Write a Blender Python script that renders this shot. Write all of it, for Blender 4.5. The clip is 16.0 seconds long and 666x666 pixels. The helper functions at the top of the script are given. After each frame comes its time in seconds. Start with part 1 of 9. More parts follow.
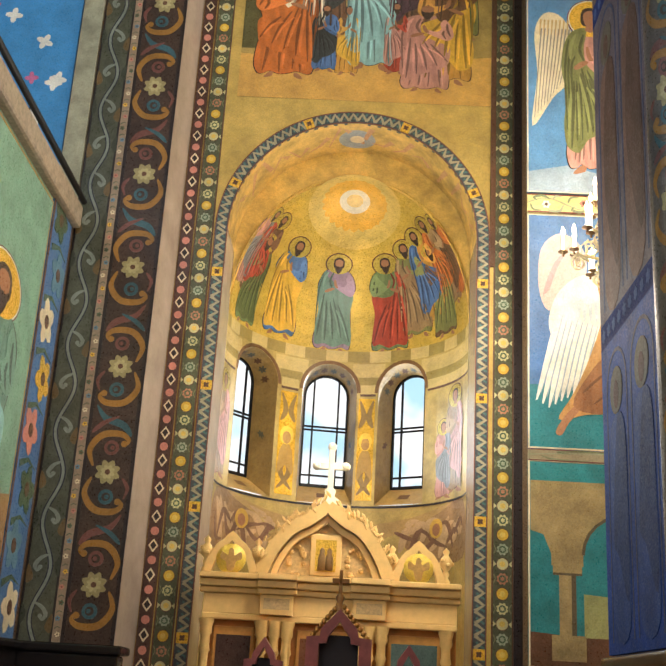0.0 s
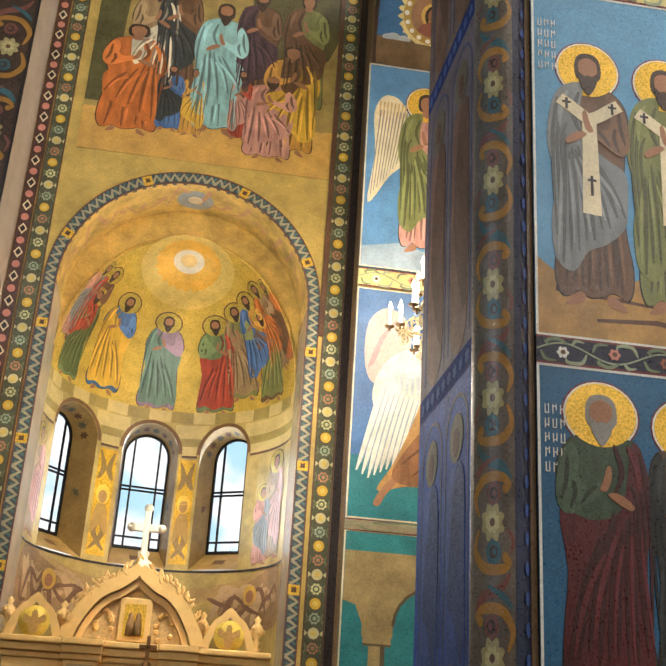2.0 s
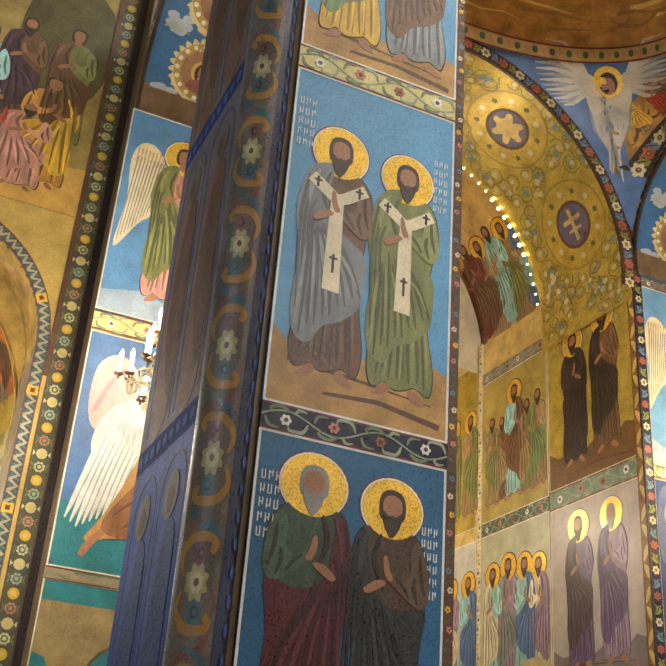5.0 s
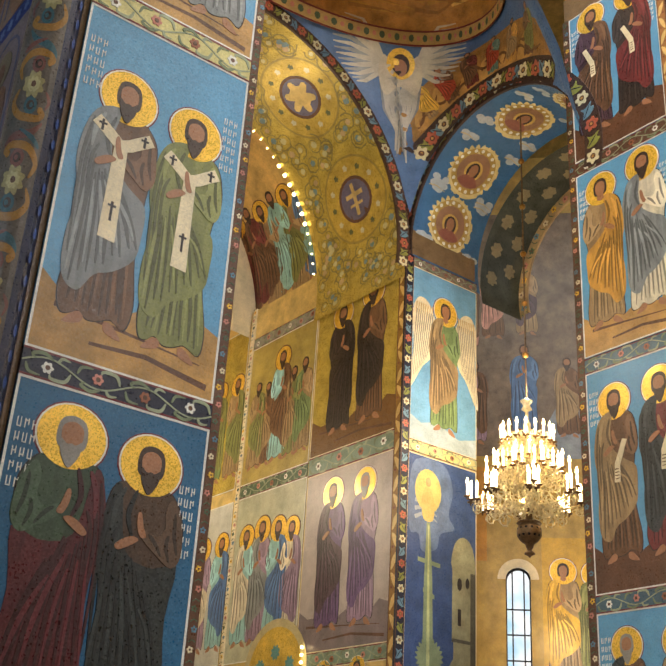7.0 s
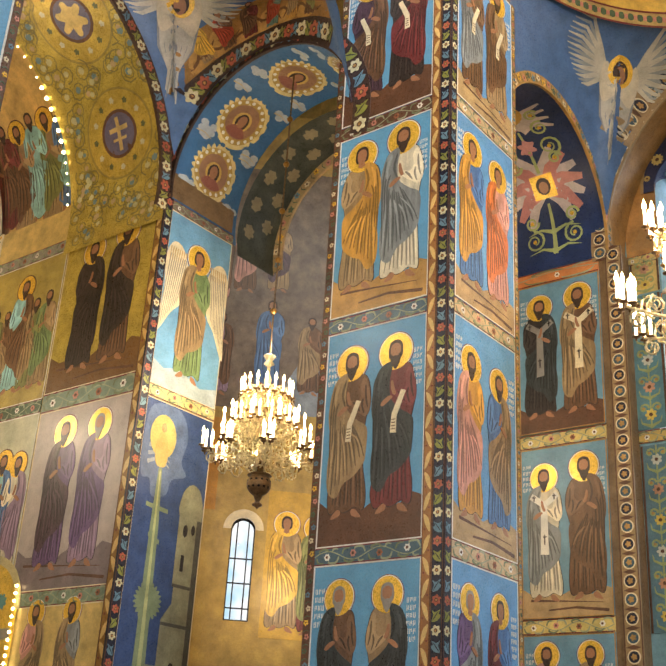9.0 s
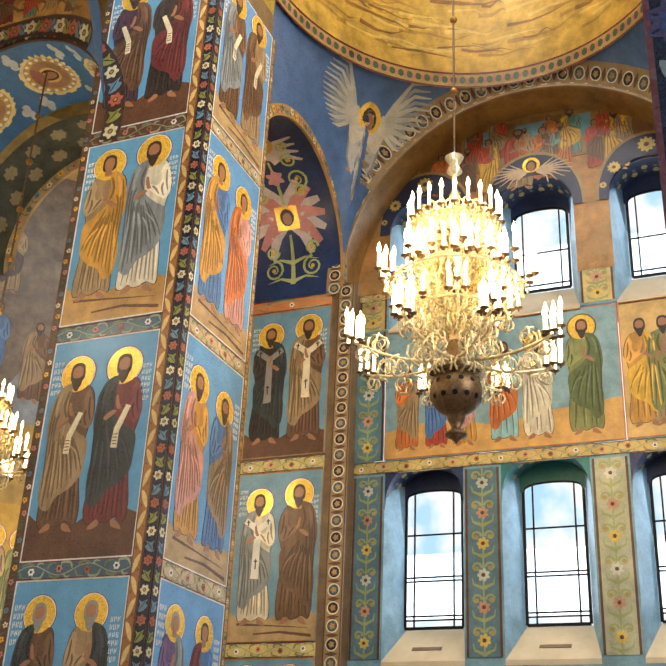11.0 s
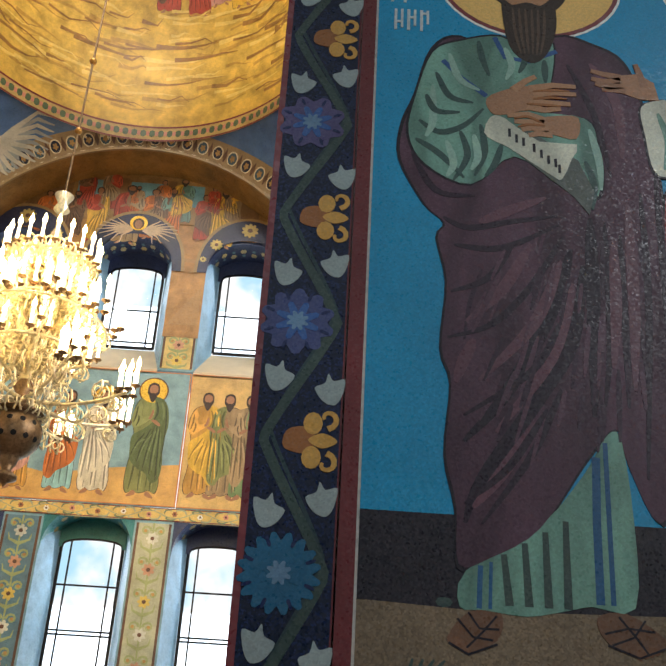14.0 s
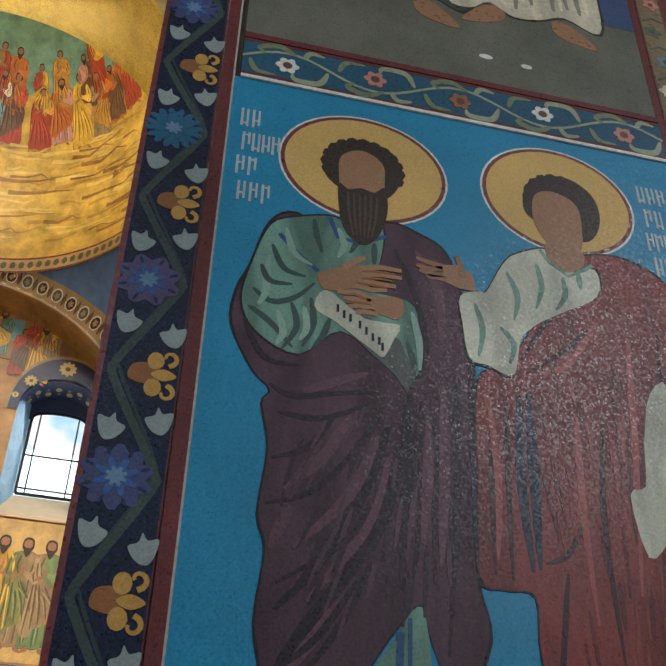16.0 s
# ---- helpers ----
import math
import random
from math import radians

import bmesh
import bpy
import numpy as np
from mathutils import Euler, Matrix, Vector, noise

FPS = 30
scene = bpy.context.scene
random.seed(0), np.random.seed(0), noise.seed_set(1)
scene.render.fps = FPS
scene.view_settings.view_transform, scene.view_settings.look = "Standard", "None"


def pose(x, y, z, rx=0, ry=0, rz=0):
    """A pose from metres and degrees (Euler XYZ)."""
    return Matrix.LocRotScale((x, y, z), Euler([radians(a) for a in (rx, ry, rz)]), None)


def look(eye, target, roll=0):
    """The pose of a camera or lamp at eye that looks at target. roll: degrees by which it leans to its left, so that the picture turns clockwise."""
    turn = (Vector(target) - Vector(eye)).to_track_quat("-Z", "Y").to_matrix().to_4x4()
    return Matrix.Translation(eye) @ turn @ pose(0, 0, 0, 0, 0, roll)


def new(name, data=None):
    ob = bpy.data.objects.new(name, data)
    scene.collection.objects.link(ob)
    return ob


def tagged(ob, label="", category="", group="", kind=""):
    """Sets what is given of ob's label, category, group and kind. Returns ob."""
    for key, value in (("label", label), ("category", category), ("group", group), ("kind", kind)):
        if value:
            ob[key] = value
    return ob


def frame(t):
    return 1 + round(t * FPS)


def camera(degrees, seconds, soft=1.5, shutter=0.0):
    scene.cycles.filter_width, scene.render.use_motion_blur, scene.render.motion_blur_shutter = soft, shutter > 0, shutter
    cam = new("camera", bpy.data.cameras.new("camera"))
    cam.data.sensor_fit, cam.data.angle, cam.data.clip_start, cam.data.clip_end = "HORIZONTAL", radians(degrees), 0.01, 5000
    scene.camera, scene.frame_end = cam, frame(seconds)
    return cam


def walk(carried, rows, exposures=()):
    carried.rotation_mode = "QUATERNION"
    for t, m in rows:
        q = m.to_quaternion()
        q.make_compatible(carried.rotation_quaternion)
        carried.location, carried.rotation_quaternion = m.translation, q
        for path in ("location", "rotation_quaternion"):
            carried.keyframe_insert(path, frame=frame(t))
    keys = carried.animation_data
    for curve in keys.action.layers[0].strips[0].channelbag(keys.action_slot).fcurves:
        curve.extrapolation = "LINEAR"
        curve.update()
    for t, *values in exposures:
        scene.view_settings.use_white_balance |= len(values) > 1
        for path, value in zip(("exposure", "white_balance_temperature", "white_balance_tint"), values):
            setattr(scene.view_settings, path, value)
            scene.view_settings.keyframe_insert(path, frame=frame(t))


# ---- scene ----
cam = camera(34.5, 16.0, soft=1.8)
PATH = [
    (0, (-0.108, 0.366, 1.794), (-0.165, 2.262, 2.43), 3.3),
    (0.5, (-0.088, 0.352, 1.799), (-0.059, 2.237, 2.469), 3.3),
    (1, (-0.082, 0.343, 1.799), (0.026, 2.213, 2.501), 3.3),
    (1.5, (-0.086, 0.344, 1.803), (0.091, 2.196, 2.536), 3.4),
    (2, (-0.084, 0.329, 1.798), (0.165, 2.161, 2.562), 3.6),
    (2.5, (-0.076, 0.336, 1.802), (0.251, 2.142, 2.597), 3.7),
    (3, (-0.065, 0.342, 1.808), (0.343, 2.119, 2.63), 3.8),
    (5.5, (-0.082, 0.288, 1.799), (0.701, 1.895, 2.695), 4.5),
    (6, (-0.076, 0.291, 1.804), (0.801, 1.85, 2.7), 4.3),
    (6.5, (-0.068, 0.304, 1.8), (0.908, 1.81, 2.684), 3.9),
    (7, (-0.042, 0.337, 1.81), (1.033, 1.792, 2.663), 3.6),
    (7.5, (-0.027, 0.356, 1.816), (1.146, 1.754, 2.634), 3.2),
    (8, (-0.011, 0.367, 1.819), (1.255, 1.695, 2.614), 3.2),
    (8.5, (-0.01, 0.358, 1.81), (1.343, 1.602, 2.598), 3.2),
    (9, (-0.012, 0.348, 1.808), (1.418, 1.498, 2.602), 3.5),
    (11.5, (-0.022, 0.323, 1.805), (1.686, 0.91, 2.664), 2.3),
    (12, (-0.012, 0.317, 1.811), (1.736, 0.771, 2.669), 2.2),
    (12.5, (0.008, 0.321, 1.819), (1.778, 0.665, 2.684), 2.8),
    (13, (0.027, 0.312, 1.814), (1.8, 0.53, 2.714), 3.4),
    (13.5, (0.019, 0.319, 1.822), (1.779, 0.397, 2.769), 3.2),
    (14, (0.024, 0.355, 1.832), (1.765, 0.312, 2.815), 3.2),
    (14.5, (0.011, 0.38, 1.83), (1.73, 0.227, 2.841), 3.1),
    (15, (-0.007, 0.386, 1.829), (1.675, 0.135, 2.882), 2.7),
    (15.5, (-0.016, 0.386, 1.83), (1.605, 0.068, 2.957), 2.1),
    (16, (-0.038, 0.381, 1.83), (1.502, 0.036, 3.059), 1.5),
]
walk(cam, [(t, look(eye, target, roll)) for t, eye, target, roll in PATH], exposures=[(0, 0.22), (1.5, 0.16), (3, 0.1), (5.5, 0.05), (9, 0.05), (14, 0.1), (16, 0.06)])

# ---- world and light ----
world = bpy.data.worlds.new("sky")
scene.world = world
world.use_nodes = True
wn = world.node_tree
sky = wn.nodes.new("ShaderNodeTexSky")
sky.sky_type, sky.sun_disc = "NISHITA", False
sky.sun_elevation, sky.sun_rotation = radians(35), radians(120)
wn.links.new(sky.outputs[0], wn.nodes["Background"].inputs[0])
wn.nodes["Background"].inputs[1].default_value = 0.1


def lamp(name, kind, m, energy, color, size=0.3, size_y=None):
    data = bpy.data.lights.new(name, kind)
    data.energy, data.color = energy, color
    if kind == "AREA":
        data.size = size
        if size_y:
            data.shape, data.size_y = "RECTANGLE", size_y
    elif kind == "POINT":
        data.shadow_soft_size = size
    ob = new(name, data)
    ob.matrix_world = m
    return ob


WARM, DAY = (1.0, 0.82, 0.58), (0.80, 0.90, 1.0)
# drum daylight over the crossing; west and north lamps are added for unseen windows
lamp("drum_daylight", "AREA", look((8.4, 4.3, 23.0), (8.4, 4.3, 0)), 2300, (1.0, 0.94, 0.84), 6.5)
lamp("west_window_daylight", "AREA", look((6.4, -12.5, 15.5), (4.4, 9, 10)), 2700, (0.98, 0.96, 0.96), 6, 6)
lamp("north_fill_daylight", "AREA", look((-6.4, 2.5, 9.5), (3, 9.0, 9)), 130, DAY, 3, 4)
lamp("northwest_window_daylight", "AREA", look((-8.5, -6.5, 10.9), (2.4, -0.8, 6.5)), 530, (0.92, 0.95, 1.0), 1.6, 2.6)
lamp("south_window_daylight", "AREA", look((20.95, 4.3, 7.2), (10, 4.3, 5)), 110, DAY, 7, 2.6)
lamp("south_upper_daylight", "AREA", look((20.95, 4.3, 14.0), (10, 4.3, 9)), 80, DAY, 7, 2)
lamp("apse_window_daylight", "AREA", look((-0.36, 18.1, 6.1), (-0.36, 14, 7)), 90, DAY, 2.4, 1.8)
# warm points: first three at chandeliers, the rest added fill without fittings
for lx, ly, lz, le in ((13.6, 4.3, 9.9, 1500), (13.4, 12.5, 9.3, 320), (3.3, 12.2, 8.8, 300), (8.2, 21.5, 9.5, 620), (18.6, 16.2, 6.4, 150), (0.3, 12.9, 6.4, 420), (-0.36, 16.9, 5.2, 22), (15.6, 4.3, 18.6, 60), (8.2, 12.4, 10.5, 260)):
    lamp("chandelier_and_fill_glow", "POINT", pose(lx, ly, lz), le, WARM if lx > 4 else (1.0, 0.90, 0.76), 0.4)


# ---- materials ----
def lin(rgb):
    return tuple((c / 255 / 12.92 if c <= 10 else ((c / 255 + 0.055) / 1.055) ** 2.4) for c in rgb) + (1,)


MATS = {}


def mosaic(rgb, vary=0.2, rough=0.38, gold=0.0, tess=75.0, folds=0.0, cloud=0.25, tint=None, gloss=0.5):
    """Glass tesserae: a colour that changes from cube to cube and in soft patches, each cube a little tilted."""
    key = (rgb, vary, rough, gold, tess, folds, cloud, tint, gloss)
    if key in MATS:
        return MATS[key]
    m = bpy.data.materials.new("mosaic_%d" % len(MATS))
    m.use_nodes = True
    t, L = m.node_tree, m.node_tree.links
    b = t.nodes["Principled BSDF"]
    geo = t.nodes.new("ShaderNodeNewGeometry")
    obj = t.nodes.new("ShaderNodeTexCoord")
    vor = t.nodes.new("ShaderNodeTexVoronoi")
    vor.inputs["Scale"].default_value = tess
    L.new(geo.outputs["Position"], vor.inputs["Vector"])
    sep = t.nodes.new("ShaderNodeSeparateColor")
    L.new(vor.outputs["Color"], sep.inputs[0])
    big = t.nodes.new("ShaderNodeTexNoise")
    big.inputs["Scale"].default_value, big.inputs["Detail"].default_value, big.inputs["Roughness"].default_value = 2.3, 5, 0.65
    L.new(geo.outputs["Position"], big.inputs["Vector"])
    val = t.nodes.new("ShaderNodeMath")
    val.operation = "MULTIPLY_ADD"
    val.inputs[1].default_value, val.inputs[2].default_value = vary, 1.0 - vary / 2
    L.new(sep.outputs[0], val.inputs[0])
    patch = t.nodes.new("ShaderNodeMapRange")
    patch.inputs[1].default_value, patch.inputs[2].default_value = 0.3, 0.7
    patch.inputs[3].default_value, patch.inputs[4].default_value = 1 - cloud, 1 + cloud
    L.new(big.outputs[0], patch.inputs[0])
    mul = t.nodes.new("ShaderNodeMath")
    mul.operation = "MULTIPLY"
    L.new(val.outputs[0], mul.inputs[0])
    L.new(patch.outputs[0], mul.inputs[1])
    last = mul
    if folds:
        mp = t.nodes.new("ShaderNodeMapping")
        mp.inputs["Scale"].default_value = (5.5, 1.1, 1.0)
        L.new(obj.outputs["Object"], mp.inputs[0])
        fn = t.nodes.new("ShaderNodeTexNoise")
        fn.inputs["Scale"].default_value, fn.inputs["Detail"].default_value = 1.6, 2
        fn.inputs["Distortion"].default_value = 0.6
        L.new(mp.outputs[0], fn.inputs["Vector"])
        fr = t.nodes.new("ShaderNodeMapRange")
        fr.inputs[1].default_value, fr.inputs[2].default_value = 0.36, 0.64
        fr.inputs[3].default_value, fr.inputs[4].default_value = 1 - folds, 1 + folds
        L.new(fn.outputs[0], fr.inputs[0])
        m2 = t.nodes.new("ShaderNodeMath")
        m2.operation = "MULTIPLY"
        L.new(mul.outputs[0], m2.inputs[0])
        L.new(fr.outputs[0], m2.inputs[1])
        last = m2
    mix = t.nodes.new("ShaderNodeMix")
    mix.data_type = "RGBA"
    mix.inputs["A"].default_value = lin(rgb)
    mix.inputs["B"].default_value = lin(tint or tuple(min(255, int(c * 0.75 + 40)) for c in rgb))
    sel = t.nodes.new("ShaderNodeMapRange")
    sel.inputs[1].default_value, sel.inputs[2].default_value, sel.inputs[4].default_value = 0.55, 0.95, 0.38
    L.new(sep.outputs[1], sel.inputs[0])
    L.new(sel.outputs[0], mix.inputs["Factor"])
    hsv = t.nodes.new("ShaderNodeHueSaturation")
    L.new(mix.outputs["Result"], hsv.inputs["Color"])
    L.new(last.outputs[0], hsv.inputs["Value"])
    L.new(hsv.outputs[0], b.inputs["Base Color"])
    b.inputs["Metallic"].default_value, b.inputs["Specular IOR Level"].default_value = gold, gloss
    rr = t.nodes.new("ShaderNodeMapRange")
    rr.inputs[3].default_value, rr.inputs[4].default_value = rough - 0.12, rough + 0.18
    L.new(sep.outputs[2], rr.inputs[0])
    L.new(rr.outputs[0], b.inputs["Roughness"])
    # every cube is set a little askew
    off = t.nodes.new("ShaderNodeVectorMath")
    off.operation = "SUBTRACT"
    off.inputs[1].default_value = (0.5, 0.5, 0.5)
    L.new(vor.outputs["Color"], off.inputs[0])
    sc = t.nodes.new("ShaderNodeVectorMath")
    sc.operation = "SCALE"
    sc.inputs["Scale"].default_value = 0.11
    L.new(off.outputs[0], sc.inputs[0])
    add = t.nodes.new("ShaderNodeVectorMath")
    L.new(geo.outputs["Normal"], add.inputs[0])
    L.new(sc.outputs[0], add.inputs[1])
    nrm = t.nodes.new("ShaderNodeVectorMath")
    nrm.operation = "NORMALIZE"
    L.new(add.outputs[0], nrm.inputs[0])
    L.new(nrm.outputs[0], b.inputs["Normal"])
    MATS[key] = m
    return m


def stone(rgb, rough=0.5, scale=3.0, vary=0.25, metal=0.0, bump=0.15):
    key = ("stone", rgb, rough, scale, vary, metal)
    if key in MATS:
        return MATS[key]
    m = bpy.data.materials.new("stone")
    m.use_nodes = True
    t, L = m.node_tree, m.node_tree.links
    b = t.nodes["Principled BSDF"]
    geo = t.nodes.new("ShaderNodeNewGeometry")
    n1 = t.nodes.new("ShaderNodeTexNoise")
    n1.inputs["Scale"].default_value, n1.inputs["Detail"].default_value, n1.inputs["Roughness"].default_value = scale, 8, 0.7
    L.new(geo.outputs["Position"], n1.inputs["Vector"])
    mr = t.nodes.new("ShaderNodeMapRange")
    mr.inputs[1].default_value, mr.inputs[2].default_value = 0.3, 0.7
    mr.inputs[3].default_value, mr.inputs[4].default_value = 1 - vary, 1 + vary
    L.new(n1.outputs[0], mr.inputs[0])
    hsv = t.nodes.new("ShaderNodeHueSaturation")
    hsv.inputs["Color"].default_value = lin(rgb)
    L.new(mr.outputs[0], hsv.inputs["Value"])
    L.new(hsv.outputs[0], b.inputs["Base Color"])
    b.inputs["Roughness"].default_value, b.inputs["Metallic"].default_value = rough, metal
    bp = t.nodes.new("ShaderNodeBump")
    bp.inputs["Strength"].default_value, bp.inputs["Distance"].default_value = bump, 0.01
    L.new(n1.outputs[0], bp.inputs["Height"])
    L.new(bp.outputs[0], b.inputs["Normal"])
    MATS[key] = m
    return m


def glow(name, rgb, strength):
    if name in MATS:
        return MATS[name]
    m = bpy.data.materials.new(name)
    m.use_nodes = True
    b = m.node_tree.nodes["Principled BSDF"]
    b.inputs["Base Color"].default_value = lin(rgb)
    b.inputs["Emission Color"].default_value, b.inputs["Emission Strength"].default_value = lin(rgb), strength
    MATS[name] = m
    return m


def sky_backdrop():
    """Overcast sky and pale facades outside, soft and very bright."""
    if "outside" in MATS:
        return MATS["outside"]
    m = bpy.data.materials.new("outside")
    m.use_nodes = True
    t, L = m.node_tree, m.node_tree.links
    b = t.nodes["Principled BSDF"]
    b.inputs["Base Color"].default_value = (0, 0, 0, 1)
    geo = t.nodes.new("ShaderNodeNewGeometry")
    n = t.nodes.new("ShaderNodeTexNoise")
    n.inputs["Scale"].default_value, n.inputs["Detail"].default_value = 0.9, 3
    L.new(geo.outputs["Position"], n.inputs["Vector"])
    r = t.nodes.new("ShaderNodeValToRGB")
    r.color_ramp.elements[0].position, r.color_ramp.elements[1].position = 0.36, 0.55
    r.color_ramp.elements[0].color, r.color_ramp.elements[1].color = (0.45, 0.72, 0.92, 1), (1, 1, 1, 1)
    L.new(n.outputs[0], r.inputs[0])
    L.new(r.outputs[0], b.inputs["Emission Color"])
    b.inputs["Emission Strength"].default_value = 1.2
    MATS["outside"] = m
    return m


def glass():
    if "glass" in MATS:
        return MATS["glass"]
    m = bpy.data.materials.new("glass")
    m.use_nodes = True
    b = m.node_tree.nodes["Principled BSDF"]
    b.inputs["Transmission Weight"].default_value, b.inputs["Roughness"].default_value, b.inputs["IOR"].default_value = 1, 0.03, 1.05
    MATS["glass"] = m
    return m


SKYB, DEEPB, NIGHT = (92, 152, 190), (46, 92, 150), (22, 28, 62)
GOLDG = dict(gold=0.35, rough=0.34, cloud=0.3)
M_BLUE = mosaic(SKYB, cloud=0.12)
M_TEAL = mosaic((28, 138, 180), cloud=0.14, tess=190, gloss=0.3)
M_DARK = mosaic((20, 24, 44))
M_GOLD = mosaic((186, 164, 74), **GOLDG)
M_GOLDP = mosaic((206, 180, 112), gold=0.2, rough=0.4, cloud=0.35)
M_HALO = mosaic((236, 190, 70), gold=0.3, rough=0.3, tess=90, cloud=0.15)
M_OCHRE = mosaic((176, 134, 72), cloud=0.4)
M_SAND = mosaic((172, 144, 100), cloud=0.35)
M_BROWN = mosaic((92, 60, 40), cloud=0.4)
M_CREAM = mosaic((222, 208, 172), cloud=0.2)
M_WHITE = mosaic((226, 224, 214), cloud=0.15)
M_RED = mosaic((112, 36, 38), cloud=0.2)
M_GREEN = mosaic((70, 92, 66), cloud=0.3)
M_SKIN = mosaic((158, 110, 78), cloud=0.15)
M_HAIR = mosaic((58, 42, 32), cloud=0.2)
M_GREY = mosaic((140, 136, 128), cloud=0.2)
M_PINK = mosaic((196, 128, 112), cloud=0.2)
M_ORANGE = mosaic((200, 126, 70), cloud=0.25)
M_LINE = mosaic((34, 26, 26), cloud=0.1)
M_DADO = stone((26, 24, 26), 0.25, 4.0, 0.5)
M_PLASTER = stone((206, 190, 160), 0.7, 2.0, 0.12)
M_MARBLE = stone((238, 200, 128), 0.42, 6.0, 0.10)
M_PINKST = stone((150, 84, 82), 0.4, 8.0, 0.25)
M_IRON = stone((24, 24, 26), 0.5, 12, 0.2, 0.6)
M_BRASS = stone((168, 124, 62), 0.32, 14, 0.35, 0.85)


# ---- shapes ----
def part(name, bm, material, parent, label=""):
    me = bpy.data.meshes.new(name)
    bm.normal_update()
    bm.to_mesh(me)
    bm.free()
    me.materials.append(material)
    ob = new(name, me)
    if parent:
        ob.parent = parent
    return tagged(ob, label)


def thing(name, label, category, kind="structure", group=""):
    return tagged(new(name), label, category, group, kind)


def box(bm, x0, x1, y0, y1, z0, z1, bevel=0.0):
    r = bmesh.ops.create_cube(bm, size=1)["verts"]
    for v in r:
        v.co = Vector(((x0 + x1) / 2 + v.co.x * (x1 - x0), (y0 + y1) / 2 + v.co.y * (y1 - y0), (z0 + z1) / 2 + v.co.z * (z1 - z0)))
    if bevel:
        bmesh.ops.bevel(bm, geom=list({e for v in r for e in v.link_edges}), offset=bevel, segments=2, affect="EDGES", profile=0.5)
    return bm


def boxed(*a, bevel=0.0):
    return box(bmesh.new(), *a, bevel=bevel)


def front(x, y, z=0.0):
    """Face that looks to -y: u to +x, v up."""
    return Matrix(((1, 0, 0, x), (0, 0, -1, y), (0, 1, 0, z), (0, 0, 0, 1)))


def side(x, y, z=0.0):
    """Face that looks to -x: u to -y, v up."""
    return Matrix(((0, 0, -1, x), (-1, 0, 0, y), (0, 1, 0, z), (0, 0, 0, 1)))


def inner(x, y, z=0.0):
    """Face that looks to +x: u to +y, v up."""
    return Matrix(((0, 0, 1, x), (1, 0, 0, y), (0, 1, 0, z), (0, 0, 0, 1)))


def circle(u, v, r, n=16, ry=None, a0=0.0):
    ry = r if ry is None else ry
    return [(u + r * math.cos(a0 + math.tau * k / n), v + ry * math.sin(a0 + math.tau * k / n)) for k in range(n)]


def rect(u0, v0, u1, v1):
    return [(u0, v0), (u1, v0), (u1, v1), (u0, v1)]


def smooth(pts, n=4):
    """Closed curve through the points."""
    out, c = [], len(pts)
    for i in range(c):
        p0, p1, p2, p3 = (Vector(pts[(i + k) % c]) for k in (-1, 0, 1, 2))
        for k in range(n):
            t = k / n
            q = 0.5 * (2 * p1 + (p2 - p0) * t + (2 * p0 - 5 * p1 + 4 * p2 - p3) * t * t + (3 * p1 - p0 - 3 * p2 + p3) * t ** 3)
            out.append((q.x, q.y))
    return out


def petals(u, v, r, n=8, depth=0.35, steps=6, a0=0.0):
    out = []
    for k in range(n * steps):
        a = math.tau * k / (n * steps)
        q = r * (1 - depth * abs(math.sin(n * a / 2 + math.pi / 2)) ** 3)
        out.append((u + q * math.cos(a + a0), v + q * math.sin(a + a0)))
    return out


def ribbon(pts, w0, w1=None):
    """A band along an open line, tapering from w0 to w1."""
    w1, n, left, right = w0 if w1 is None else w1, len(pts), [], []
    for i, p in enumerate(pts):
        a, b = Vector(pts[max(0, i - 1)]), Vector(pts[min(n - 1, i + 1)])
        d = (b - a).normalized()
        w = (w0 + (w1 - w0) * i / (n - 1)) / 2
        left.append((p[0] - d.y * w, p[1] + d.x * w))
        right.append((p[0] + d.y * w, p[1] - d.x * w))
    return left + right[::-1]


def stroke(pts, w, w1=None):
    """A brush stroke: a smooth line that swells and thins to a point at both ends."""
    ext = [pts[0]] + list(pts) + [pts[-1]]
    line = []
    for i in range(1, len(ext) - 2):
        p0, p1, p2, p3 = (Vector(ext[i + d]) for d in (-1, 0, 1, 2))
        for k in range(6):
            t = k / 6
            q = 0.5 * (2 * p1 + (p2 - p0) * t + (2 * p0 - 5 * p1 + 4 * p2 - p3) * t * t + (3 * p1 - p0 - 3 * p2 + p3) * t ** 3)
            line.append((q.x, q.y))
    line.append(tuple(pts[-1]))
    left, right, n = [], [], len(line)
    for i, p in enumerate(line):
        d = (Vector(line[min(n - 1, i + 1)]) - Vector(line[max(0, i - 1)])).normalized()
        h = 0.0015 + w / 2 * math.sin(math.pi * (0.06 + 0.88 * (i / (n - 1)) ** 0.8))
        left.append((p[0] - d.y * h, p[1] + d.x * h))
        right.append((p[0] + d.y * h, p[1] - d.x * h))
    return left + right[::-1]


def scroll_line(u, v, r, turns=1.2, a0=0.0, hand=1, n=14):
    return [(u + r * (1 - 0.75 * k / n) * math.cos(a0 + hand * math.tau * turns * k / n), v + r * (1 - 0.75 * k / n) * math.sin(a0 + hand * math.tau * turns * k / n)) for k in range(n + 1)]


LAYER = 0.0026


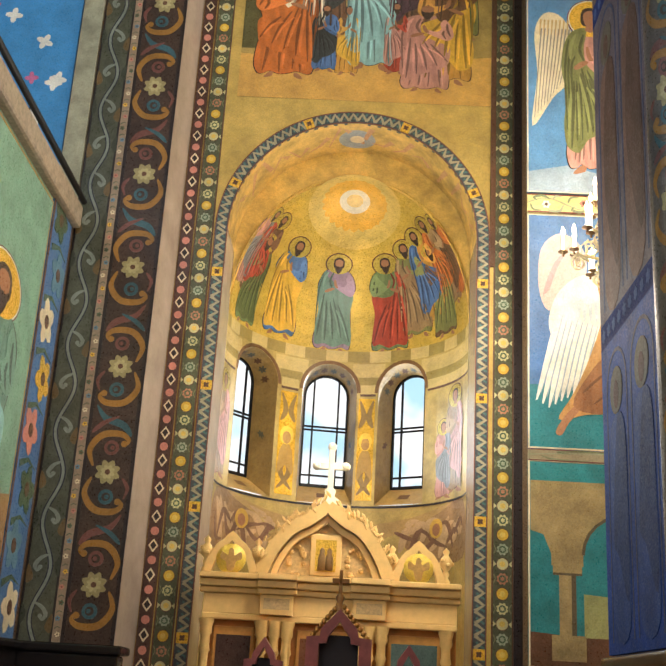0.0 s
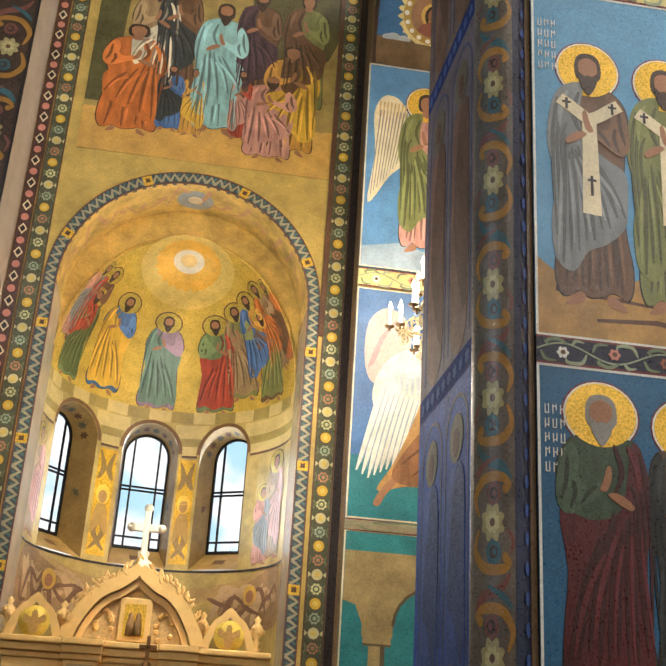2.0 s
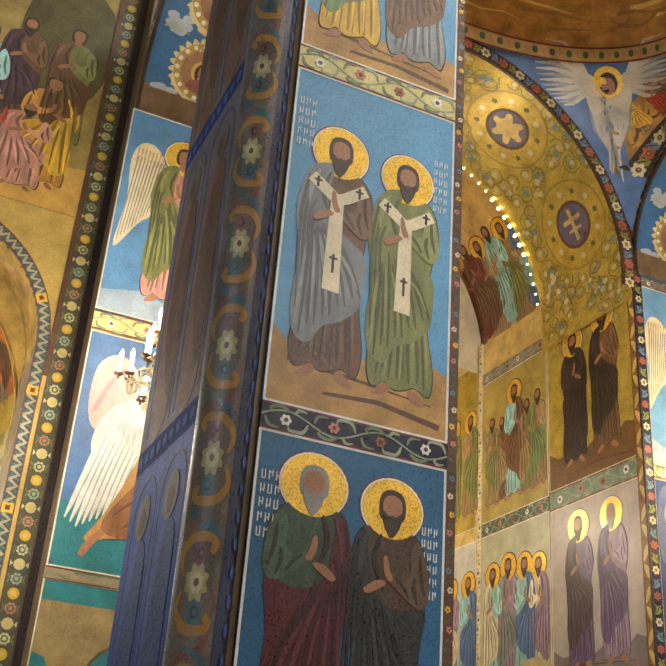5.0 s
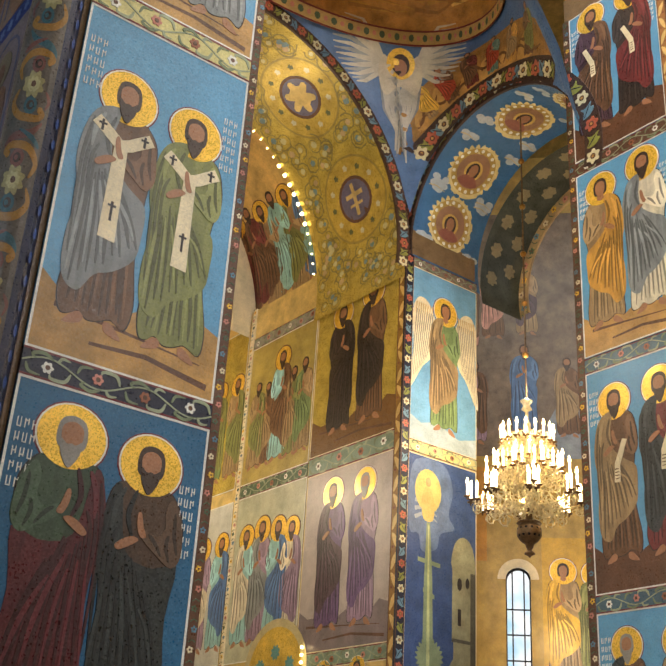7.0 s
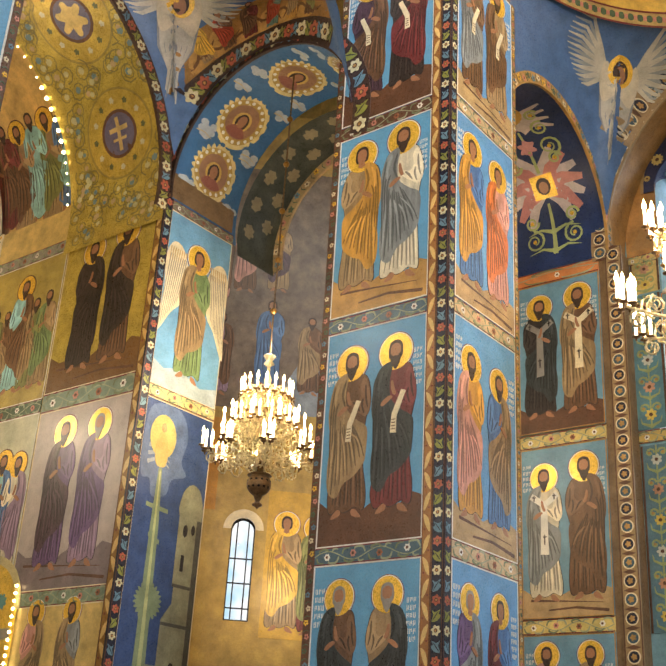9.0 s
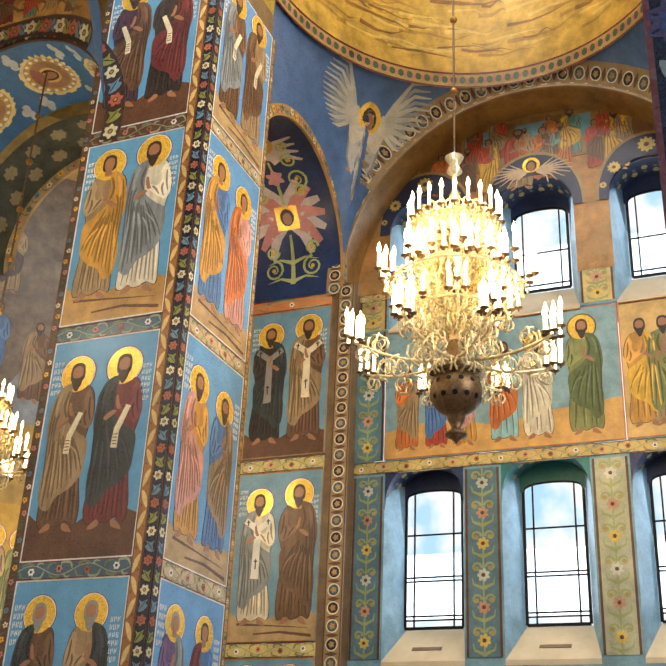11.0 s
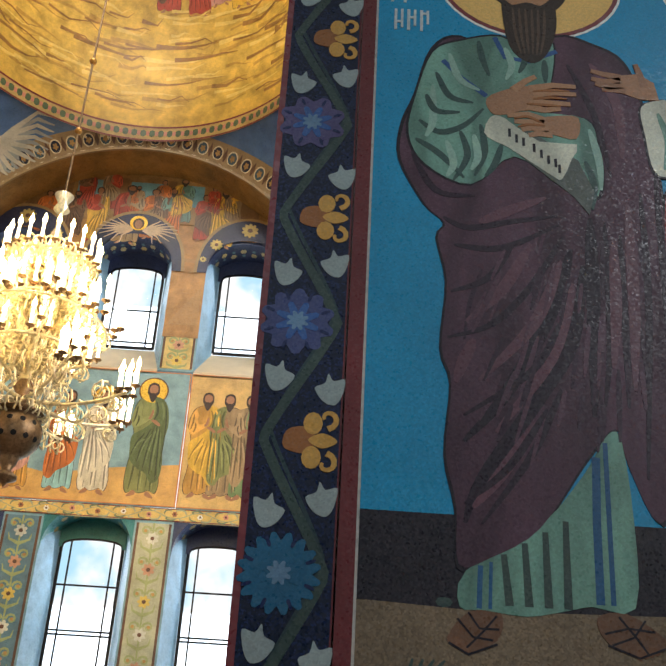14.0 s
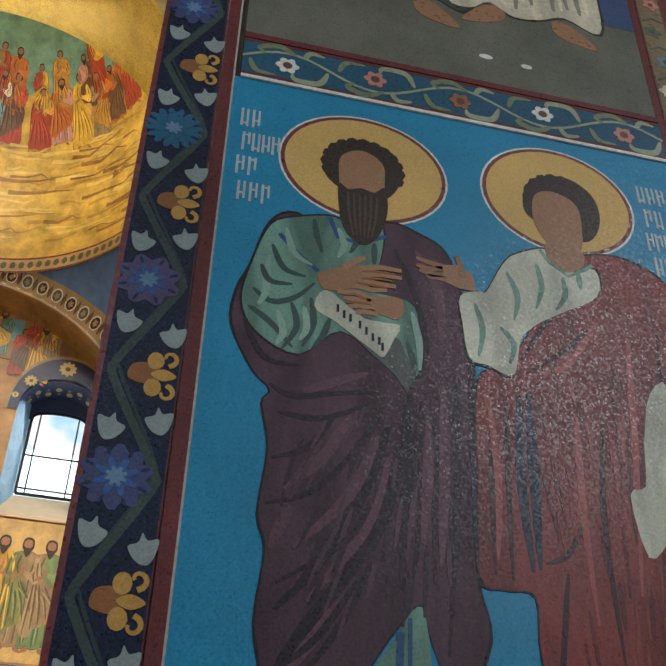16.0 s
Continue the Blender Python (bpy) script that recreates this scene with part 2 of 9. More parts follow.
def flat(bm, poly, layer, m=None):
    """A thin inlay that stands proud of its ground by its layer."""
    h = LAYER * layer
    top = [bm.verts.new((p[0], p[1], h)) for p in poly]
    low = [bm.verts.new((p[0], p[1], -0.002)) for p in poly]
    try:
        f = bm.faces.new(top)
        f.normal_update()
        if f.normal.z < 0:
            f.normal_flip()
    except ValueError:
        return
    n = len(poly)
    for i in range(n):
        j = (i + 1) % n
        bm.faces.new((low[i], low[j], top[j], top[i]))


class Curve:
    """A curved ground: shapes are cut finely and laid on it by fn(u, v) -> point, normal."""

    def __init__(self, fn, step=0.35):
        self.fn, self.step = fn, step


def lay(name, polys, layer, material, parent, label="", ground=None):
    """One inlaid piece of one or several outlines, on a flat panel (parent's own plane) or on a curved ground."""
    bm = bmesh.new()
    if ground is None:
        for i, p in enumerate(polys):
            flat(bm, p, layer + 0.024 * (i % 40))
        bmesh.ops.triangulate(bm, faces=[f for f in bm.faces if len(f.verts) > 4])
        bmesh.ops.recalc_face_normals(bm, faces=bm.faces)
        return tagged(part(name, bm, material, parent, label), kind="stuff" if len(polys) > 1 else "")
    for i, p in enumerate(polys):
        try:
            bm.faces.new([bm.verts.new((a, b, 0.024 * (i % 40))) for a, b in p])
        except ValueError:
            pass
    bmesh.ops.triangulate(bm, faces=bm.faces)
    for _ in range(4):
        long = [e for e in bm.edges if e.calc_length() > ground.step]
        if not long:
            break
        bmesh.ops.subdivide_edges(bm, edges=long, cuts=1, use_grid_fill=False)
        bmesh.ops.triangulate(bm, faces=[f for f in bm.faces if len(f.verts) > 3])
    for v in bm.verts:
        p, nrm = ground.fn(v.co.x, v.co.y)
        v.co = Vector(p) + Vector(nrm) * (LAYER * (layer + v.co.z) + 0.004)
    return tagged(part(name, bm, material, parent, label), kind="stuff" if len(polys) > 1 else "")


def panel(name, m, w, h, material, parent, label="", thick=0.012, rim=None):
    """A mosaic field of its own plane; what is laid on it is its child."""
    bm = bmesh.new()
    box(bm, 0, w, 0, h, -0.05, 0)
    ob = part(name, bm, material, parent, label)
    ob.matrix_world = m
    if rim:
        t = 0.022
        lay("rim", [rect(0, 0, w, t), rect(0, h - t, w, h), rect(0, t, t, h - t), rect(w - t, t, w, h - t)], 1.5, rim, ob)
    return ob


# ---- painted saints, angels and ornament as plain inlaid shapes ----
inlay, STACK, TONE = lay, [0], {}


def saint(p, u, v, h, robe, mantle, seed=0, halo=M_HALO, scroll=False, beard=True, stole=None, ground=None, wide=1.0, hair=M_HAIR, skin=M_SKIN, turn=1, small=False, rim=True, wrap=False):
    """A standing robed shape: tunic, mantle drawn over one shoulder, sleeves, and folds in two tones."""
    rnd = random.Random(seed)
    STACK[0] = (STACK[0] + 1) % 12
    off = 0.075 * STACK[0]
    lay = lambda name, polys, layer, material, p, label="", ground=None: inlay(name, polys, layer + off, material, p, label, ground)  # noqa: E731
    P = lambda pts: [(u + turn * a * h * wide, v + b * h) for a, b in pts]  # noqa: E731
    j = lambda a: a + rnd.uniform(-0.007, 0.007)  # noqa: E731
    s = rnd.choice((-1, 1))
    foot_l, foot_r = (u + turn * -0.055 * h * wide, v + 0.026 * h), (u + turn * 0.06 * h * wide, v + 0.02 * h)
    lay("foot", [smooth([(q + t * h * 0.045, y - 0.018 * h), (q + t * h * 0.01, y + 0.026 * h), (q - t * h * 0.02, y + 0.03 * h), (q - t * h * 0.014, y - 0.004 * h)], 3) for (q, y), t in ((foot_l, -turn), (foot_r, turn))], 1.5, skin, p, ground=ground)
    body = smooth([(-0.035, 0.848), (j(-0.100), 0.815), (j(-0.130), 0.74), (j(-0.138), 0.645), (j(-0.118), 0.56), (j(-0.104), 0.45), (j(-0.114), 0.28), (j(-0.128), 0.13), (j(-0.118), 0.048), (-0.085, 0.040), (-0.055, 0.062), (-0.02, 0.040), (0.02, 0.046), (0.06, 0.064), (j(0.112), 0.044), (j(0.124), 0.14), (j(0.110), 0.30), (j(0.104), 0.46), (j(0.120), 0.57), (j(0.138), 0.65), (j(0.128), 0.75), (j(0.098), 0.815), (0.035, 0.848)])
    lay("outline", [P([(a * 1.035, (b - 0.45) * 1.008 + 0.45) for a, b in body])], 1, M_LINE, p, ground=ground)
    lay("robe", [P(body)], 2, robe, p, ground=ground)
    if halo:
        if rim:
            lay("halo_rim", [P(circle(0, 0.905, 0.118, 26))], 1, M_RED if not small else M_BROWN, p, ground=ground)
            if not small:
                lay("halo_edge", [P(circle(0, 0.905, 0.113, 26))], 1.9, M_WHITE, p, ground=ground)
        lay("halo", [P(circle(0, 0.905, 0.107, 26))], 2.9 - 0.9 * (not rim), halo, p, ground=ground)
    r_lt, r_dk = TONE.get(robe.name, (robe, M_LINE))
    m_lt, m_dk = TONE.get(mantle.name, (mantle, M_LINE))
    # skirts of the tunic
    n = 4 if small else 8
    skirt_d, skirt_l = [], []
    for k in range(n):
        q = -0.10 + 0.2 * (k + rnd.uniform(0.2, 0.8)) / n
        z1, w = rnd.uniform(0.26, 0.5), rnd.uniform(0.005, 0.013)
        skirt_d.append(P(stroke([(q * 0.86, z1), (q * 0.95 + rnd.uniform(-0.006, 0.006), 0.2), (q * 1.08, rnd.uniform(0.055, 0.09))], w)))
        if k % 2:
            skirt_l.append(P(stroke([(q * 0.86 + 0.013, z1), (q * 0.96 + 0.014, 0.22), (q * 1.08 + 0.013, 0.08)], w * 0.8)))
    lay("skirt_fold", skirt_d, 2.5, r_dk, p, ground=ground)
    lay("skirt_light", skirt_l, 2.6, r_lt, p, ground=ground)
    if wrap:
        drape = smooth([(s * -0.13, 0.585), (s * -0.05, 0.56), (s * 0.05, 0.60), (s * 0.09, 0.82), (s * 0.128, 0.75), (s * 0.142, 0.60), (s * 0.115, 0.42), (s * 0.126, 0.2), (s * 0.118, 0.075), (s * 0.05, 0.09), (s * -0.01, 0.06), (s * -0.075, 0.10), (s * -0.12, 0.085), (s * -0.126, 0.2), (s * -0.110, 0.40)], 3)
        ends = [(s * (-0.115 + 0.028 * k), 0.12 + 0.02 * (k % 3)) for k in range(9)]
    else:
        drape = smooth([(s * 0.02, 0.846), (s * 0.096, 0.825), (s * 0.136, 0.74), (s * 0.150, 0.60), (s * 0.126, 0.45), (s * 0.140, 0.30), (s * 0.128, 0.165), (s * 0.07, 0.125), (s * 0.02, 0.20), (s * -0.045, 0.235), (s * -0.108, 0.30), (s * -0.122, 0.38), (s * -0.120, 0.505), (s * -0.05, 0.56), (s * 0.02, 0.63), (s * 0.035, 0.73)])
        ends = [(s * (-0.112 + 0.027 * k), 0.34 - 0.024 * k + 0.02 * (k % 2)) for k in range(9)]
    lay("mantle", [P(drape)], 3, mantle, p, ground=ground)
    dark, lights = [], []
    grip = (s * 0.085, 0.635)
    for k, e in enumerate(ends):
        if small and k % 2:
            continue
        g = (grip[0] - s * 0.02 * (8 - k) / 2.2, grip[1] - 0.005 * (8 - k))
        mid = ((g[0] + e[0]) / 2 - s * 0.012 * (8 - k) / 4, (g[1] + e[1]) / 2 - 0.035 + rnd.uniform(-0.015, 0.015))
        w = rnd.uniform(0.006, 0.015)
        cut = rnd.uniform(0.0, 0.45)
        g = (g[0] + (mid[0] - g[0]) * cut, g[1] + (mid[1] - g[1]) * cut)
        dark.append(P(stroke([g, mid, e], w)))
        if k % 2 == 0:
            lights.append(P(stroke([(g[0] + s * 0.012, g[1] - 0.05), (mid[0] + s * 0.016, mid[1] + 0.008), (e[0] + s * 0.016, e[1] + 0.03)], w * 0.9)))
    for k in range(1 if small else 3):
        x0 = 0.132 - 0.016 * k
        dark.append(P(stroke([(s * (x0 - 0.02), 0.78 - 0.05 * k), (s * x0, 0.6), (s * (x0 - 0.008), 0.25 + 0.05 * k)], 0.009)))
    dark.append(P(stroke([(s * 0.035, 0.81), (s * 0.055, 0.72), (s * 0.03, 0.64)], 0.014)))
    lights.append(P(stroke([(s * 0.075, 0.81), (s * 0.10, 0.74), (s * 0.105, 0.66)], 0.016)))
    lay("fold", dark, 4, m_dk, p, ground=ground)
    lay("fold_light", lights, 4.15, m_lt, p, ground=ground)
    # the free arm: a wide sleeve bent across the breast
    sl = smooth([(s * -0.095, 0.805), (s * -0.132, 0.72), (s * -0.140, 0.62), (s * -0.110, 0.572), (s * -0.06, 0.60), (s * 0.005, 0.655), (s * 0.0, 0.685), (s * -0.05, 0.668), (s * -0.075, 0.70), (s * -0.07, 0.76)], 3)
    lay("sleeve", [P(sl)], 4.3, r_lt, p, ground=ground)
    lay("sleeve_fold", [P(stroke(q, 0.011)) for q in ([(s * -0.105, 0.76), (s * -0.11, 0.68), (s * -0.125, 0.62)], [(s * -0.09, 0.68), (s * -0.085, 0.64), (s * -0.10, 0.59)], [(s * -0.02, 0.67), (s * -0.045, 0.645), (s * -0.07, 0.605)])[: 2 if small else 3]], 4.6, r_dk, p, ground=ground)
    if stole:
        lay("stole", [P(ribbon([(-0.105, 0.775), (-0.07, 0.752), (-0.02, 0.715), (0.0, 0.705), (0.03, 0.718), (0.075, 0.752), (0.108, 0.775)], 0.046)), P([(s * -0.024, 0.70), (s * 0.026, 0.70), (s * 0.034, 0.34), (s * -0.030, 0.335)])], 5, stole, p, ground=ground)
        lay("stole_cross", [P(rect(c - 0.0045, z - 0.022 - b, c + 0.0045, z + 0.022)) for c, z, b in ((-0.08, 0.757, 0), (0.082, 0.757, 0), (s * 0.0, 0.46, 0.03))] + [P(rect(c - 0.015, z + 0.002, c + 0.015, z + 0.010)) for c, z in ((-0.08, 0.757), (0.082, 0.757), (s * 0.0, 0.46))], 6, M_LINE, p, ground=ground)
    lay("palm", [P(smooth([(s * 0.088, 0.612), (s * 0.06, 0.64), (s * 0.03, 0.652), (s * 0.012, 0.642), (s * 0.04, 0.618), (s * 0.075, 0.598)], 3)), P(smooth([(s * -0.012, 0.658), (s * 0.0, 0.69), (s * 0.012, 0.735), (s * 0.024, 0.73), (s * 0.022, 0.69), (s * 0.008, 0.655)], 3))], 6, skin, p, ground=ground)
    if scroll:
        lay("scroll", [P([(s * -0.075, 0.665), (s * -0.045, 0.675), (s * 0.012, 0.545), (s * -0.02, 0.53)]), P([(s * -0.02, 0.53), (s * 0.012, 0.545), (s * 0.02, 0.44), (s * -0.018, 0.435)])], 7, M_CREAM, p, ground=ground)
        lay("scroll_line", [P(rect(-0.014 * s, 0.455 + 0.018 * k, 0.012 * s, 0.460 + 0.018 * k)) for k in range(4)], 7.9, M_BROWN, p, ground=ground)
    lay("neck", [P([(-0.018, 0.88), (0.018, 0.88), (0.026, 0.835), (0, 0.822), (-0.026, 0.835)])], 3.6, skin, p, ground=ground)
    lay("hair", [P(smooth([(0, 0.975), (-0.036, 0.96), (-0.048, 0.915), (-0.040, 0.868), (0, 0.86), (0.040, 0.868), (0.048, 0.915), (0.036, 0.96)], 3))], 4, hair, p, ground=ground)
    lay("head", [P(smooth([(0, 0.955), (-0.030, 0.938), (-0.033, 0.898), (-0.02, 0.862), (0, 0.848), (0.02, 0.862), (0.033, 0.898), (0.030, 0.938)]))], 5, skin, p, ground=ground)
    if beard:
        lay("beard", [P(smooth([(-0.034, 0.893), (-0.030, 0.85), (-0.012, 0.812), (0, 0.802), (0.012, 0.812), (0.030, 0.85), (0.034, 0.893), (0.014, 0.878), (0, 0.882), (-0.014, 0.878)], 3))], 6, hair, p, ground=ground)


def letters(p, u, v, w, rows, cols=3, material=M_WHITE):
    """Writing too small to read: short upright bars."""
    bars = []
    for r in range(rows):
        for c in range(cols):
            a, b = u + w * (c + 0.15) / cols, v - r * w * 0.62
            k = (r * 5 + c * 3) % 4
            bars.append(rect(a, b, a + w * 0.045, b + w * 0.40))
            bars.append(rect(a + w * 0.15, b + w * 0.05 * k, a + w * 0.19, b + w * 0.42))
            bars.append(rect(a, b + w * 0.1 * k, a + w * 0.19, b + w * 0.1 * k + w * 0.045))
    lay("lettering", bars, 2, material, p)


def wing(p, u, v, w, h, material, ground=None, n=7):
    """A spread wing: long feathers fanning from the shoulder; w below zero spreads it to the other side."""
    out = []
    for k in range(n):
        t = k / (n - 1)
        a = radians(-70 + 125 * t)
        L = h * (0.65 + 0.35 * math.sin(math.pi * (0.25 + 0.6 * t)))
        s = 1 if w > 0 else -1
        tip = (u + s * abs(w) * math.cos(a) * L / h, v + L * math.sin(a))
        mid = (u + s * abs(w) * 0.55 * math.cos(a + 0.16), v + L * 0.5 * math.sin(a + 0.16))
        out.append(ribbon([(u, v), mid, tip], h * 0.16, h * 0.03))
    lay("wing", out, 3, material, p, ground=ground)


def seraph(p, u, v, s, ground, body=M_CREAM):
    """A six-winged head: two spread fans, two raised fans and two crossed wings below."""
    far, near, low = [], [], []
    for sg in (-1, 1):
        for k in range(15):
            a = radians(50 - 5.2 * k)
            L = s * (1.62 - 0.052 * k)
            q = [(u + sg * 0.2 * s, v - 0.1 * s), (u + sg * 0.42 * L * math.cos(a * 0.5 + 0.35), v + 0.42 * L * math.sin(a * 0.6 + 0.38)), (u + sg * 0.78 * L * math.cos(a + 0.10), v + 0.68 * L * math.sin(a + 0.12)), (u + sg * L * math.cos(a), v + 0.72 * L * math.sin(a) + 0.05 * s)]
            (far if k % 2 else near).append(ribbon(q, 0.15 * s, 0.02 * s))
        for k in range(8):
            low.append(ribbon([(u + sg * (0.34 - 0.03 * k) * s, v - 0.05 * s), (u + sg * (0.30 - 0.05 * k) * s, v - 0.6 * s), (u + sg * (0.10 - 0.03 * k) * s, v - (0.95 + 0.09 * k) * s)], 0.14 * s, 0.025 * s))
    lay("wing", far, 2, mosaic((150, 154, 152)), p, ground=ground)
    lay("wing", near, 3.2, mosaic((190, 184, 166)), p, ground=ground)
    lay("plume", low[::2], 4.4, mosaic((132, 136, 140)), p, ground=ground)
    lay("plume", low[1::2], 5.0, mosaic((176, 172, 160)), p, ground=ground)
    lay("breast", [smooth([(u - 0.30 * s, v + 0.34 * s), (u - 0.42 * s, v + 0.05 * s), (u - 0.30 * s, v - 0.35 * s), (u, v - 0.2 * s), (u + 0.30 * s, v - 0.35 * s), (u + 0.42 * s, v + 0.05 * s), (u + 0.30 * s, v + 0.34 * s), (u, v)])], 6, mosaic((200, 190, 166)), p, ground=ground)
    lay("halo", [circle(u, v + 0.2 * s, 0.27 * s, 20)], 6.6, M_HALO, p, ground=ground)
    lay("hair", [circle(u, v + 0.18 * s, 0.17 * s, 14, 0.19 * s)], 7.4, M_HAIR, p, ground=ground)
    lay("head", [circle(u, v + 0.13 * s, 0.12 * s, 14, 0.15 * s)], 8.2, M_SKIN, p, ground=ground)


def folded_wing(p, u, v, h, sg, material=M_CREAM):
    """An angel's wing that hangs from the shoulder, with long feathers."""
    lay("wing", [smooth([(u, v), (u + sg * 0.10 * h, v + 0.26 * h), (u + sg * 0.24 * h, v + 0.30 * h), (u + sg * 0.32 * h, v + 0.12 * h), (u + sg * 0.30 * h, v - 0.25 * h), (u + sg * 0.34 * h, v - 0.70 * h), (u + sg * 0.18 * h, v - 0.45 * h), (u + sg * 0.06 * h, v - 0.3 * h)])], 1.5, material, p)
    lay("feather", [ribbon([(u + sg * (0.05 + 0.027 * k) * h, v + 0.16 * h), (u + sg * (0.09 + 0.025 * k) * h, v - 0.15 * h), (u + sg * (0.13 + 0.024 * k) * h, v - (0.34 + 0.036 * k) * h)], 0.012 * h, 0.005 * h) for k in range(9)], 2.2, M_GREY, p)
    lay("feather", [ribbon([(u + sg * (0.06 + 0.03 * k) * h, v + 0.24 * h), (u + sg * (0.07 + 0.03 * k) * h, v + 0.1 * h)], 0.016 * h, 0.004 * h) for k in range(8)], 2.4, mosaic((196, 164, 110)), p)


def medallion(p, u, v, r, ground=None, core=M_SKIN, n=26):
    r *= 1.12
    lay("medallion_rays", [petals(u, v, r, n, 0.16, 4)], 2, mosaic((214, 198, 140)), p, ground=ground)
    lay("medallion_ring", [circle(u, v, r * 0.84, 26)], 2.7, mosaic((176, 146, 70)), p, ground=ground)
    lay("medallion_beads", [circle(u + r * 0.75 * math.cos(math.tau * k / 18), v + r * 0.75 * math.sin(math.tau * k / 18), r * 0.07, 7) for k in range(18)], 3.4, M_WHITE, p, ground=ground)
    lay("medallion_field", [circle(u, v, r * 0.64, 22)], 3.8, mosaic((150, 112, 84)), p, ground=ground)
    r *= 0.86
    lay("halo", [circle(u, v, r * 0.42, 18)], 4.4, mosaic((206, 172, 90)), p, ground=ground)
    lay("hair", [circle(u, v - r * 0.02, r * 0.3, 14, r * 0.36)], 5, M_HAIR, p, ground=ground)
    lay("bust", [smooth([(u - 0.5 * r, v - 0.55 * r), (u - 0.3 * r, v - 0.28 * r), (u, v - 0.2 * r), (u + 0.3 * r, v - 0.28 * r), (u + 0.5 * r, v - 0.55 * r), (u, v - 0.7 * r)])], 5.6, mosaic((140, 84, 70)), p, ground=ground)
    lay("head", [circle(u, v, r * 0.2, 12, r * 0.27)], 6.2, core, p, ground=ground)


def strip(name, m, w, h, ground_mat, parent, motif, pitch, label="", edge=M_BROWN):
    """An upright ornament band of width w and height h with a motif at every pitch."""
    s = panel(name, m, w, h, ground_mat, parent, label)
    if edge:
        lay("edging", [rect(0, 0, w * 0.07, h), rect(w * 0.93, 0, w, h)], 1, edge, s)
    n = max(1, int(h / pitch))
    bins = {}
    for k in range(n):
        for poly, layer, material in motif(w, (k + 0.5) * h / n, h / n, k):
            bins.setdefault((layer, material.name), (layer, material, []))[2].append(poly)
    for layer, material, polys in bins.values():
        lay("ornament", polys, layer, material, s)
    return s


def m_beads(w, v, p, k):
    """Round gems between small rosettes; every fourth one has side points."""
    r = w * 0.27
    olive, pale = mosaic((116, 118, 84)), mosaic((196, 190, 140))
    if k % 2:
        c = (pale, mosaic((176, 120, 92)), mosaic((150, 160, 140)))[(k // 2) % 3]
        return [(petals(w / 2, v, r * 1.05, 8, 0.25, 4), 2, c), (circle(w / 2, v, r * 0.62, 12), 2.8, M_GREEN), (petals(w / 2, v, r * 0.42, 6, 0.4, 4), 3.5, c), (ribbon([(w * 0.1, v - p * 0.3), (w * 0.2, v), (w * 0.1, v + p * 0.3)], w * 0.05), 1.5, olive), (ribbon([(w * 0.9, v - p * 0.3), (w * 0.8, v), (w * 0.9, v + p * 0.3)], w * 0.05), 1.5, olive)]
    c = pale if k % 4 else mosaic((206, 168, 56))
    out = [(circle(w / 2, v, r * 1.12, 14), 1.5, M_BROWN), (circle(w / 2, v, r * 0.98, 14), 2.2, c), (circle(w / 2, v, r * 0.5, 10), 3, mosaic((214, 186, 92)))]
    if k % 4:
        out += [([(w * 0.08, v - r * 0.5), (w * 0.22, v), (w * 0.08, v + r * 0.5)], 2, pale), ([(w * 0.92, v - r * 0.5), (w * 0.78, v), (w * 0.92, v + r * 0.5)], 2, pale)]
    return out


def m_diamond(w, v, p, k):
    if k % 2:
        return [(circle(w / 2, v, w * 0.3, 10), 2, M_PINK)]
    return [([(w * 0.5, v - p * 0.48), (w * 0.85, v), (w * 0.5, v + p * 0.48), (w * 0.15, v)], 2, M_CREAM), ([(w * 0.5, v - p * 0.3), (w * 0.72, v), (w * 0.5, v + p * 0.3), (w * 0.28, v)], 3, M_LINE)]


def m_zigzag(w, v, p, k):
    """Two crossing wave bands, pale and sea-green, between thin red lines."""
    out = [(ribbon([(w * 0.2, v - p / 2), (w * 0.8, v), (w * 0.2, v + p / 2)], w * 0.24), 2, mosaic((164, 156, 128))), (ribbon([(w * 0.86, v - p / 2), (w * 0.5, v - p * 0.25), (w * 0.3, v)], w * 0.14), 1.5, mosaic((70, 112, 112))), (rect(0, v - p / 2, w * 0.07, v + p / 2), 2.6, mosaic((120, 70, 50))), (rect(w * 0.93, v - p / 2, w, v + p / 2), 2.6, mosaic((120, 70, 50)))]
    if k % 11 == 5:
        out += [(rect(w * 0.1, v - w * 0.36, w * 0.9, v + w * 0.36), 3, M_HALO), (petals(w / 2, v, w * 0.24, 4, 0.4, 4), 4, M_BROWN)]
    return out


def m_gems(w, v, p, k):
    c = (M_CREAM, M_PINK, mosaic((90, 130, 150)), M_HALO, M_GREEN)[(k * 7) % 5]
    return [(petals(w * (0.4 if k % 2 else 0.6), v, w * 0.34, 5, 0.4, 4, k), 2, c), (circle(w * (0.4 if k % 2 else 0.6), v, w * 0.1, 8), 3, M_BROWN), (ribbon([(w * 0.15, v + p * 0.35), (w * 0.5, v + p * 0.5), (w * 0.85, v + p * 0.4)], w * 0.1, 0.01), 1.5, M_GREEN)]


def m_chain(w, v, p, k):
    c = (M_DARK, mosaic((60, 84, 96)))[k % 2]
    return [(circle(w / 2, v, w * 0.36, 14), 1.5, M_CREAM), (circle(w / 2, v, w * 0.29, 14), 2.2, c), (petals(w / 2, v, w * 0.18, 5, 0.4, 4), 3, M_OCHRE), ([(w * 0.1, v + p * 0.5), (w * 0.5, v + p * 0.36), (w * 0.9, v + p * 0.5), (w * 0.5, v + p * 0.62)], 1, M_BROWN)]


